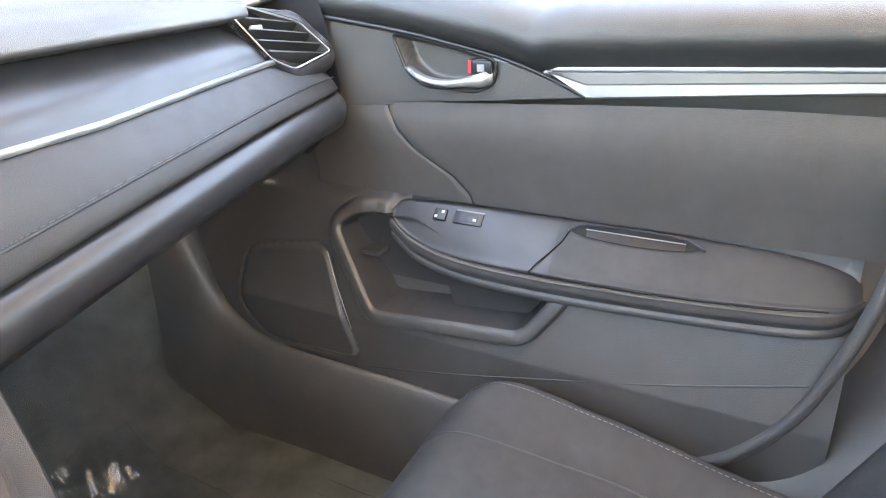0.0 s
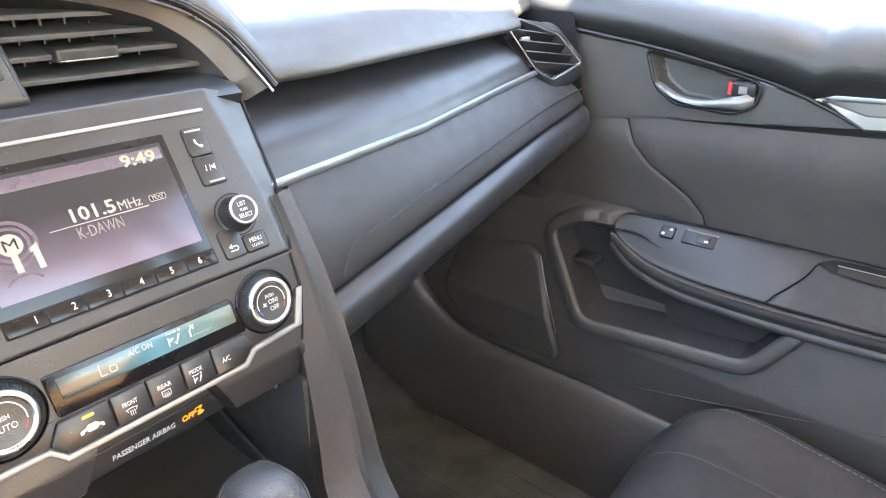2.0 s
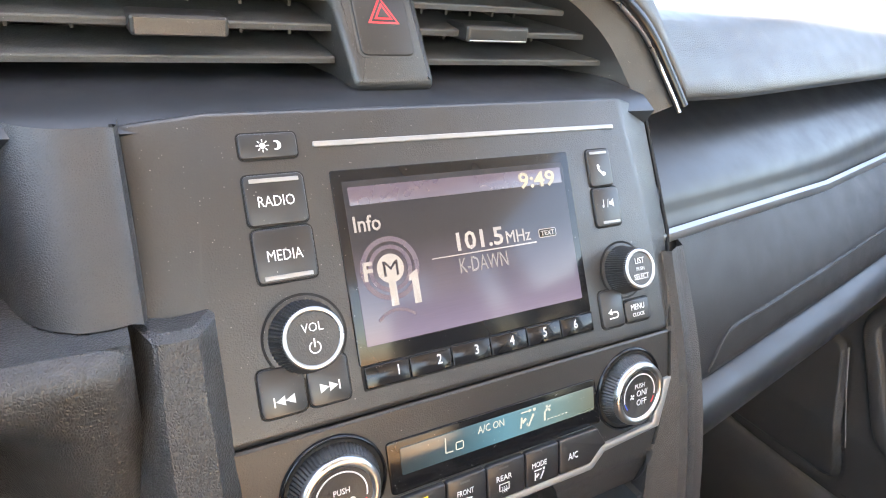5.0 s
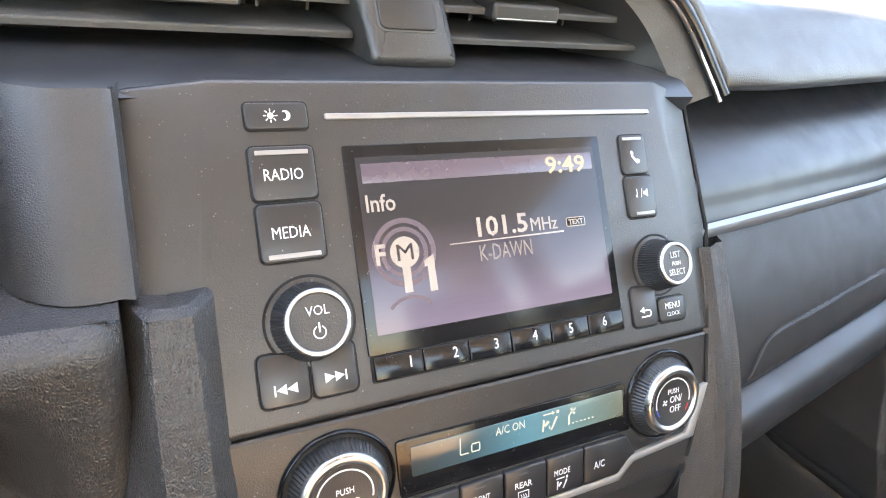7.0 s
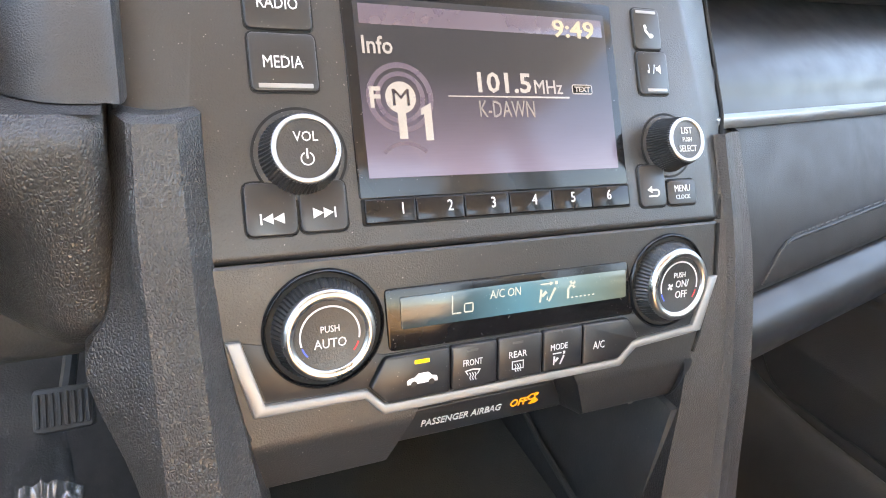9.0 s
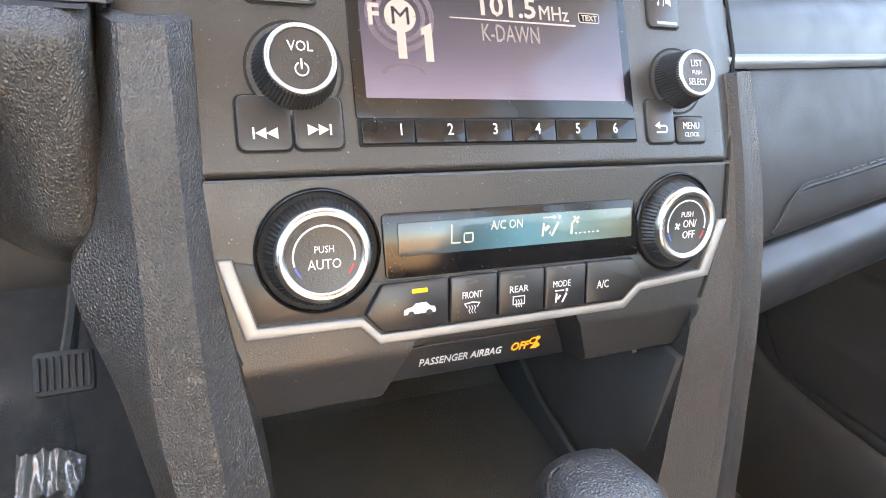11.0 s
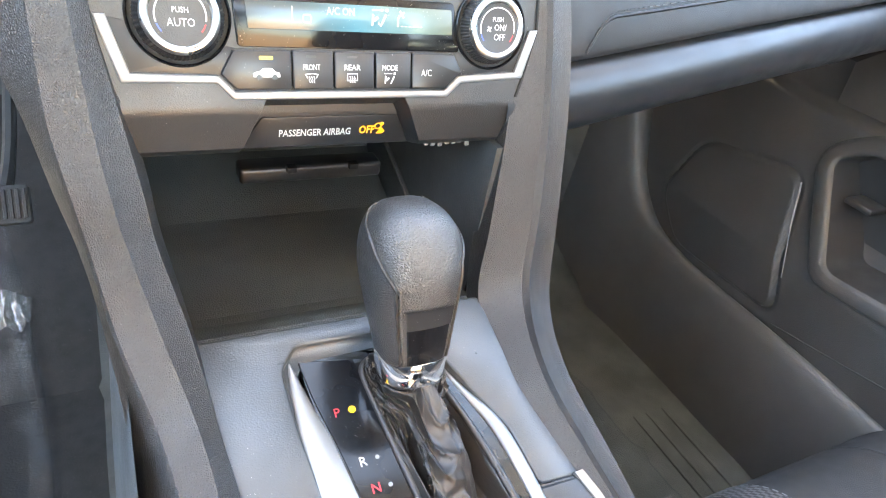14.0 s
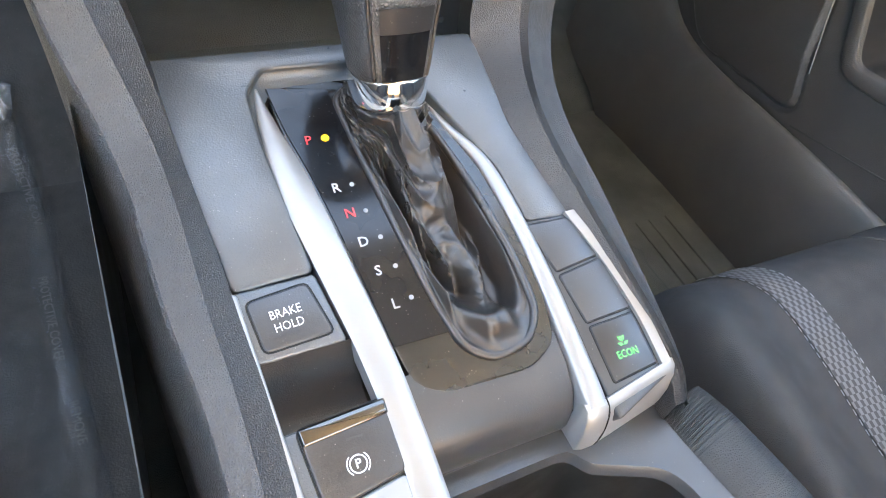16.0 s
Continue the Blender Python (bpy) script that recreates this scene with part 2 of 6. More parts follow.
def text(body, size, M, material, parent, name="lettering", label="", squeeze=1.0, depth=0.0001, align="CENTER", bold=0.0):
    cu = bpy.data.curves.new("t", "FONT")
    cu.body, cu.size, cu.align_x, cu.align_y, cu.extrude, cu.resolution_u, cu.offset = body, size, align, "CENTER", depth, 2, bold
    ob = new("t", cu)
    bpy.context.view_layer.update()
    me = bpy.data.meshes.new_from_object(ob.evaluated_get(bpy.context.evaluated_depsgraph_get()))
    bpy.data.objects.remove(ob)
    me.transform(M @ Matrix.Diagonal((squeeze, 1, 1, 1)))
    return part(name, me, material, parent, label)


def lettering(body, u0, v0, u1, v1, M, material, parent, w=0.0, bold=0.0):
    """Lettering that fills the rectangle (millimetres in the frame M)."""
    cu = bpy.data.curves.new("t", "FONT")
    cu.body, cu.size, cu.extrude, cu.resolution_u, cu.offset = body, 1.0, 0.012, 2, bold
    ob = new("t", cu)
    bpy.context.view_layer.update()
    me = bpy.data.meshes.new_from_object(ob.evaluated_get(bpy.context.evaluated_depsgraph_get()))
    bpy.data.objects.remove(ob)
    xs, ys = [v.co.x for v in me.vertices], [v.co.y for v in me.vertices]
    a, b = (u1 - u0) / 1000 / (max(xs) - min(xs)), (v1 - v0) / 1000 / (max(ys) - min(ys))
    me.transform(M @ Matrix.Translation((u0 / 1000 - min(xs) * a, v0 / 1000 - min(ys) * b, w)) @ Matrix.Diagonal((a, b, 0.008, 1)))
    return part("lettering", me, material, parent)


def step(a, b, x):
    t = max(0, min(1, (x - a) / (b - a)))
    return t * t * (3 - 2 * t)


def frame_at(origin, lean, turn=0.0):
    """Local axes: x to the car's right, y up along a face that leans forward by lean degrees, z out of it."""
    return pose(*origin, 90 - lean, 0, turn)


def at(M, u, v, w=0.0, spin=0.0):
    return M @ pose(u, v, w, 0, 0, spin)


MA = frame_at((0, -0.007, 0.587), 29.5)
MH = frame_at((0, -0.007, 0.587), 16)
MC = pose(0, -0.058, 0.411, math.degrees(math.asin(0.2957)), 0, 0)


def deck_v(y):
    return (y + 0.058) / 0.9553


# ---- shell of the car ----
def box(x0, y0, z0, x1, y1, z1, bevel=0.0):
    bm = bmesh.new()
    bmesh.ops.create_cube(bm, size=1.0, matrix=Matrix.Translation(((x0 + x1) / 2, (y0 + y1) / 2, (z0 + z1) / 2)) @ Matrix.Diagonal((x1 - x0, y1 - y0, z1 - z0, 1)))
    if bevel:
        bmesh.ops.bevel(bm, geom=bm.edges[:], offset=bevel, segments=4, profile=0.5, affect="EDGES")
    return bm


def structure(name, bm, material, label, category):
    return tagged(part(name, bm, material), label, category, kind="structure")


def build_shell():
    structure("floor", grid([[(x, y, -0.02 + 0.004 * noise.noise((x * 9, y * 9, 0)) + max(0, y - 0.34) * 0.75 + 0.25 * max(0, 0.17 - abs(x)) * (1 if abs(x) < 0.17 else 0) * 7) for x in [-0.8 + 0.02 * i for i in range(81)]] for y in [-1.9 + 0.03 * j for j in range(91)]]), CARPET, "black carpet on the car floor, dusty with crumbs", "floor")
    structure("ceiling", box(-0.68, -1.50, 1.16, 0.71, -0.045, 1.20, 0.012), SHELL, "light grey cloth headliner under the roof", "ceiling")
    # unseen reflector: sun past the short roof bounces off its tan as warm fill
    structure("wall_rear_bounce", grid([[(x, y, z) for x in (-0.80, 0.0, 0.80)] for y, z in ((-1.15, -0.03), (-1.16, 0.22), (-1.20, 0.26), (-1.74, 0.58), (-1.80, 0.58), (-1.80, -0.03))]), surface("tan bounce wall", (0.56, 0.37, 0.22), 0.85, grain=0.4, scale=500, depth=0.001), "plain sloping unseen rear wall, tan to bounce warm sunlight forward", "wall")
    structure("wall_left", box(-0.85, -1.9, -0.05, -0.74, 0.75, 0.71, 0.02), DOORP, "charcoal inside face of the other door", "wall")
    # unseen side panels, added to keep sky light from the rear out
    for sx, n in ((1, "wall_block_right"), (-1, "wall_block_left")):
        structure(n, grid([[(sx * x, y, z) for y in (-1.05, -1.45, -1.9)] for x, z in ((0.78, 0.60), (0.77, 0.75), (0.72, 0.98), (0.64, 1.18))]), SHELL, "plain unseen rear side panel added to block light", "wall")
    structure("wall_front", box(-0.85, 0.72, -0.05, 0.85, 0.80, 0.74), DARK, "dark bulkhead ahead of the dashboard", "wall")
    structure("wall_right", box(0.80, -1.9, -0.05, 0.86, 0.80, 0.60), DARK, "dark outer skin behind the door trim", "wall")
    for sx, n in ((1, "pillar_right"), (-1, "pillar_left")):
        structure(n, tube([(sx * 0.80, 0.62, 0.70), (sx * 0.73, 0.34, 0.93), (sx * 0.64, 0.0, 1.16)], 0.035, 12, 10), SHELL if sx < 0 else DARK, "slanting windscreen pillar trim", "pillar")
        structure(n.replace("pillar", "pillar_mid"), tube([(sx * 0.76, -0.68, 0.60), (sx * 0.70, -0.73, 0.9), (sx * 0.62, -0.75, 1.17)], 0.075, 12, 8), SHELL, "pale grey door post trim", "pillar")


build_shell()


# ---- dashboard ----
def lip(x):
    """Front lower edge of the padded top."""
    k = (x - 0.158) / (0.545 - 0.158)
    return Vector((x, 0.064 + 0.043 * k, 0.683 + 0.010 * k))


def strip(x):
    """Line of the silver strip along the fascia."""
    y = np.interp(x, [0.10, 0.116, 0.303, 0.561], [0.021, 0.023, 0.046, 0.09])
    z = np.interp(x, [0.10, 0.116, 0.303, 0.561], [0.6238, 0.624, 0.627, 0.642])
    return Vector((x, float(y), float(z)))


def hem(x):
    """Lower edge of the leather fascia."""
    y = np.interp(x, [0.10, 0.14, 0.305, 0.5, 0.64, 0.70], [-0.012, -0.008, 0.012, 0.040, 0.062, 0.075])
    z = np.interp(x, [0.10, 0.14, 0.305, 0.5, 0.64, 0.70], [0.541, 0.545, 0.565, 0.585, 0.594, 0.596])
    return Vector((x, float(y), float(z)))


HOOD = [(0.160, 0.066, 0.684), (0.150, 0.074, 0.702), (0.138, 0.081, 0.720), (0.124, 0.086, 0.733), (0.104, 0.090, 0.744), (0.065, 0.094, 0.754), (0.0, 0.098, 0.760), (-0.10, 0.10, 0.764), (-0.20, 0.10, 0.766), (-0.45, 0.08, 0.80)]


def build_dashboard():
    d = thing("dashboard", (0.2, 0.1, 0.5), "charcoal padded dashboard with leather fascia and silver strip", "dashboard")
    V = Vector
    # padded top: from the hood over the vents to the right-hand end
    rows = []
    fronts = [V(p) for p in reversed(HOOD[1:])] + [V((0.160, 0.066, 0.685))] + [lip(x) for x in (0.22, 0.30, 0.38, 0.46, 0.53, 0.555)] + [V((0.575, 0.13, 0.702)), V((0.66, 0.17, 0.706)), V((0.74, 0.2, 0.706))]
    for f in fronts:
        r = [f + V((0, 0.05, -0.012)), f + V((0, 0.012, -0.004)), f, f + V((0, -0.001, 0.006)), f + V((0, 0.004, 0.014)), f + V((0, 0.016, 0.026)), f + V((0, 0.045, 0.044))]
        r += [V((f.x, 0.22, max(0.745, f.z + 0.03))), V((f.x, 0.42, 0.775)), V((f.x * 1.05, 0.74, 0.765))]
        rows.append(spline(r, 36))
    smooth(part("top_pad", grid(rows), DASHV, d, "grained vinyl top pad"), 60)
    # smooth band under the lip, leather fascia, lower roll
    xs = [0.09 + 0.02 * i for i in range(28)] + [0.64, 0.65, 0.66, 0.668, 0.675, 0.681, 0.686, 0.69]
    band, leather, roll = [], [], []
    for x in xs:
        k = min(1, max(0, (x - 0.55) / 0.14))
        a, s, h = lip(min(x, 0.56)), strip(min(x, 0.561)), hem(x)
        a.x = s.x = x
        wrap = V((0, 0.04 * min(1, max(0, (x - 0.64) / 0.05)) ** 2.5, 0))
        a, h = a + wrap, h + wrap
        s += V((0, 0.02 * k, -0.012 * k)) + wrap
        band.append(spline([a + V((0, 0.06, 0.0)), a + V((0, 0.034, -0.006)), V((x, s.y + 0.016, s.z + 0.026)), V((x, s.y + 0.004, s.z + 0.008)), V((x, s.y, s.z))], 20))
        leather.append(spline([s + V((0, 0.004, 0.0)), s + V((0, -0.003, -0.004)), V((x, (s.y + h.y) / 2 - 0.007, (s.z + h.z) / 2)), h + V((0, -0.002, 0.003)), h + V((0, 0.004, -0.001)), h + V((0, 0.02, -0.002))], 20))
        roll.append(spline([h + V((0, 0.02, -0.001)), h + V((0, 0.0, -0.004)), h + V((0, -0.012, -0.014)), h + V((0, -0.014, -0.030)), h + V((0, -0.004, -0.046)), h + V((0, 0.025, -0.060)), V((x, h.y + 0.06, h.z - 0.085)), V((x, h.y + 0.10, h.z - 0.112)), V((x, h.y + 0.17, 0.450)), V((x, 0.36, 0.440)), V((x, 0.55, 0.440))], 40))
    smooth(part("upper_band", grid(band), BAND, d, "smooth dark band under the pad"), 60)
    smooth(part("leather_fascia", grid(leather), LEATHER, d, "stitched grey leather fascia"), 60)
    smooth(part("lower_roll", grid(roll), BAND, d, "rounded lower dash roll above the glove box"), 60)
    pts = [strip(x) + V((0, -0.0015, 0.0)) for x in (0.112, 0.16, 0.22, 0.303, 0.40, 0.48, 0.568)]
    rows = [[p + V((0, 0.001, 0.0036)), p + V((0, -0.0022, 0.0026)), p + V((0, -0.003, 0)), p + V((0, -0.0022, -0.0026)), p + V((0, 0.002, -0.0036))] for p in pts]
    smooth(part("trim_strip", grid(rows), STRIP, d, "satin silver trim strip"), 50)
    def on_leather(x, dz):
        h, t = hem(x), strip(min(x, 0.561))
        f = dz / (t.z - h.z)
        return V((x, h.y + (t.y - h.y) * f - 0.0055 * math.sin(math.pi * f) - 0.0026, h.z + dz))
    seam = spline([on_leather(*q) for q in ((0.1480, 0.003), (0.1530, 0.010), (0.1585, 0.0165), (0.1660, 0.0205), (0.178, 0.0208), (0.205, 0.0205), (0.26, 0.0202), (0.35, 0.0195), (0.46, 0.0190), (0.57, 0.0190), (0.65, 0.0185))], 60)
    smooth(part("piping", tube(seam, 0.0011, 6), LEATHER, d, "stitched piping along the fascia"), 60)
    for i in range(0, 59):
        a, b = seam[i], seam[i + 1]
        off = V((0, -0.001, 0.0035))
        part("stitch", tube([a.lerp(b, 0.1) + off, a.lerp(b, 0.75) + off], 0.0004, 5), DARK, d)
    # right-hand end cap
    rows = []
    for k in range(9):
        f = k / 8
        rows.append([V((0.69 - 0.0 * f, 0.11 + 0.10 * f, 0.706)), V((0.695, 0.10 + 0.1 * f, 0.66)), V((0.69, 0.09 + 0.1 * f, 0.62)), V((0.69, 0.085 + 0.1 * f, 0.59)), V((0.68, 0.09 + 0.1 * f, 0.54)), V((0.66, 0.13 + 0.1 * f, 0.50))])
    part("end_cap", grid(rows), BAND, d)
    # side vent
    vent = thing("side_vent", (0.60, 0.1, 0.66), "hexagonal side air vent with silver rim beside the door", "air vent")
    O = V((0.605, 0.094, 0.662))
    ux = (V((0.672, 0.087, 0.641)) - V((0.562, 0.09, 0.642))).normalized()
    up = V((-0.02, 0.38, 0.93))
    up = (up - ux * up.dot(ux)).normalized()
    nz = ux.cross(up)
    M = Matrix((ux, up, nz)).transposed().to_4x4()
    M.translation = O
    shape = [(-0.085, 0.052), (-0.045, 0.045), (0.030, 0.022), (0.067, -0.018), (0.064, -0.023), (-0.012, -0.037), (-0.043, -0.021), (-0.075, 0.030)]
    shape = ccw(shape)
    outer, inner = rounded(shape, 0.008), rounded(inset(shape, 0.0028), 0.006)
    rows = [[M @ V((p[0], p[1], w)) for p in ring_] for ring_, w in ((outer, -0.01), (outer, 0.002), (inset(outer, 0.001), 0.003), (inner, 0.002), (inner, -0.03))]
    smooth(part("rim", grid(rows, True), STRIP, vent, "satin silver rim"), 40)
    part("duct", slab(outer, -0.04, -0.03, M), JOINT_SHADE, vent)
    def grown(d):
        out = []
        for p, q in zip(outer, inset(outer, -0.010)):
            f = step(-0.045, 0.0, p[0]) * d / 0.010
            out.append((p[0] + (q[0] - p[0]) * f, p[1] + (q[1] - p[1]) * f))
        return out
    rows = [[M @ V((p[0], p[1], w)) for p in ring_] for ring_, w in ((outer, -0.001), (grown(0.001), 0.0022), (grown(0.008), 0.0012), (grown(0.014), -0.003), (grown(0.018), -0.010), (grown(0.020), -0.022), (grown(0.020), -0.07))]
    smooth(part("surround", grid(rows, True), BAND, vent, "dark rounded surround"), 60)
    for k, (a, b, v) in enumerate(((-0.072, 0.005, 0.034), (-0.066, 0.028, 0.021), (-0.058, 0.045, 0.008), (-0.050, 0.056, -0.005), (-0.040, 0.060, -0.018))):
        q = M @ pose(0, v, -0.008, 62, 0, -8)
        part("slat", slab(rrect(a, -0.009, b, 0.009, 0.002), -0.0011, 0.0011, q, 0.0006), BUTTON, vent)
    part("slat_knob", slab(rrect(-0.052, -0.003, -0.034, 0.003, 0.002), -0.001, 0.003, M @ pose(0, 0.021, -0.003, 20), 0.001), SILVER, vent, "small silver vent knob")
    # hood trim over the centre vents
    hood = spline(HOOD, 60)
    smooth(part("hood_trim", tube([p + V((-0.002, -0.002, -0.002)) for p in hood], 0.0035, 8), PIANO, d, "gloss black hood edging"), 60)
    smooth(part("hood_line", tube([p + V((-0.0055, -0.004, -0.005)) for p in hood], 0.0012, 6), SATIN, d, "thin silver hood line"), 60)
    inner = [V((p.x - 0.022, p.y + 0.006, p.z - 0.010)) for p in hood]
    inner = [V((min(p.x, 0.139), p.y, p.z)) for p in inner]
    deep = [V((min(p.x - 0.02, 0.10), p.y + 0.055, p.z - 0.012)) for p in inner]
    smooth(part("hood_wall", grid([hood, inner, deep]), PANEL, d, "inner wall of the vent hood"), 40)
    # shelf between vents and audio unit
    shelf = [[V((x, y, z)) for x in (-0.45, -0.17, -0.14, -0.05, 0.05, 0.10, 0.122)] for y, z in ((0.0, 0.700 - 0.06), (0.052, 0.684), (0.062, 0.690), (0.10, 0.693), (0.19, 0.690))]
    for p in shelf[0]:
        p.y, p.z = 0.066, 0.66
    smooth(part("shelf", grid(shelf), BAND, d, "dusty shelf below the vents"), 60)
    part("vent_back", box(-0.30, 0.175, 0.66, 0.20, 0.185, 0.80), DARK, d)
    # hazard switch block
    hz = thing("hazard_switch", (-0.02, 0.085, 0.69), "black hazard switch with a red triangle between the vents", "switch")
    MZ = frame_at((-0.0185, 0.079, 0.690), 36)
    face = rounded([(-0.019, 0.0), (0.020, 0.0), (0.017, 0.10), (-0.029, 0.10)], 0.004)
    plate("housing", face, -0.06, 0.006, MZ, PANEL, hz, 0.004)
    plate("groove", rrect(-0.0155, 0.013, 0.0125, 0.0665, 0.003), 0.005, 0.0063, MZ, DARK, hz, 0.0002)
    plate("button", rrect(-0.0145, 0.014, 0.0115, 0.0655, 0.003), 0.005, 0.0072, MZ, BUTTON, hz, 0.0006)
    for r, m, w in ((0.0088, RED, 0.0073), (0.0070, BUTTON, 0.0075), (0.0052, RED, 0.0077), (0.0034, BUTTON, 0.0079)):
        tri = [(-0.001 + r * math.cos(radians(a)), 0.033 + r * math.sin(radians(a))) for a in (90, 210, 330)]
        plate("triangle", tri, 0.0068, w, MZ, m, hz, 0.0001)
    # centre vents
    for name, x0, x1, zs, tab in (("vent_right", -0.004, 0.128, (0.748, 0.737, 0.7255, 0.7140, 0.7010), (0.025, 0.062, 0.7140)), ("vent_left", -0.24, -0.040, (0.751, 0.7385, 0.7265, 0.7145, 0.7015), (-0.122, -0.086, 0.7135))):
        cv = thing("centre_vent", ((x0 + x1) / 2, 0.1, 0.70), "centre air vent with dusty horizontal black slats", "air vent", group="centre vents")
        for z in zs:
            e = x1 if x0 < -0.05 else min(x1, 0.128 - 1.15 * max(0, z - 0.695))
            M = pose(0, 0.100 + (z - 0.70) * 0.35, z, 8, 0, 0)
            part("slat", slab(rrect(x0, -0.006, e, 0.030, 0.0012), -0.0015, 0.0015, M, 0.0009), DARK, cv)
        for i in range(9):
            x = x0 + (x1 - x0) * (i + 0.5) / 9
            part("fin", slab(rrect(0.0, 0.0, 0.022, 0.055, 0.001), -0.0008, 0.0008, pose(x, 0.126, 0.696, 90, 0, 90)), DOORP, cv)
        a, b, z = tab
        y = 0.093 + (z - 0.70) * 0.35
        part("slat_tab", box(a, y - 0.007, z - 0.0040, b, y + 0.016, z + 0.0040, 0.0018), BUTTON, cv, "sliding vent tab")
        part("tab_edge", box(a + 0.0015, y - 0.0074, z - 0.0034, b - 0.0015, y - 0.006, z - 0.0026 if x0 > -0.05 else z + 0.0030, 0.0003), SATIN if x0 > -0.05 else PANEL, cv)
    part("filler", box(-0.17, 0.065, 0.60, -0.10, 0.09, 0.66), DARK, d)
    # pieces on the driver's side
    k = thing("knee_panel", (-0.2, 0.02, 0.56), "grained black lower dash panel beside the steering column", "dash panel")
    rows = []
    for j in range(41):
        z = 0.550 + 0.083 * j / 40
        row = []
        for i in range(61):
            x = -0.34 + 0.2015 * i / 60
            r, t, b = max(0, 1 - (-0.1385 - x) / 0.010), max(0, 1 - (0.633 - z) / 0.010), max(0, 1 - (z - 0.550) / 0.022)
            y = -0.005 + 0.007 * r ** 2.5 + 0.008 * t ** 2.5 + 0.022 * b ** 2
            y += 0.032 * step(-0.152, -0.190, x) * step(0.621, 0.590, z + 0.10 * max(0, -0.19 - x))
            row.append(V((x, y, z)))
        rows.append([V((p.x, 0.12, p.z)) for p in row[-1:]] + row[::-1])
    smooth(part("pad", grid(rows), RAIL, k), 60)
    part("pad_top", grid([[V((x, y, 0.633)) for x in (-0.34, -0.1385)] for y in (0.003, 0.12)]), RAIL, k)
    smooth(part("lower_cover", box(-0.33, 0.04, 0.52, -0.142, 0.14, 0.575, 0.02), DARK, k), 60)
    col = []
    for z, b in ((0.6335, 0.0), (0.639, -0.003), (0.655, -0.012), (0.668, -0.021), (0.688, -0.034)):
        col.append([V((-0.34, 0.14 - b, z)), V((-0.215, 0.115 - b, z)), V((-0.180, 0.060 - b, z)), V((-0.166, 0.026 - b, z)), V((-0.155, 0.0150 - b, z)), V((-0.146, 0.0125 - b, z)), V((-0.137, 0.0135 - b, z)), V((-0.1325, 0.015 - b, z)), V((-0.130, 0.05 - b, z))])
    smooth(part("column_cover", grid(sweep(col, 12, 24)), TWEED, k, "satin curved column cover"), 70)
    sc = thing("steering_column", (-0.36, 0.05, 0.64), "black steering column shroud beside the dash", "steering column")
    smooth(part("shroud", box(-0.50, -0.04, 0.58, -0.215, 0.112, 0.70, 0.03), DARK, sc), 60)
    # added near-black box, its colour stands for the shade behind the column
    part("column_shade_box", box(-0.70, 0.145, 0.56, -0.15, 0.16, 0.74, 0.004), JOINT_SHADE, k, "near-black box standing for the shade behind the column")


build_dashboard()


# ---- audio unit ----
def mm(*pts):
    return [(a / 1000, b / 1000) for a, b in pts]


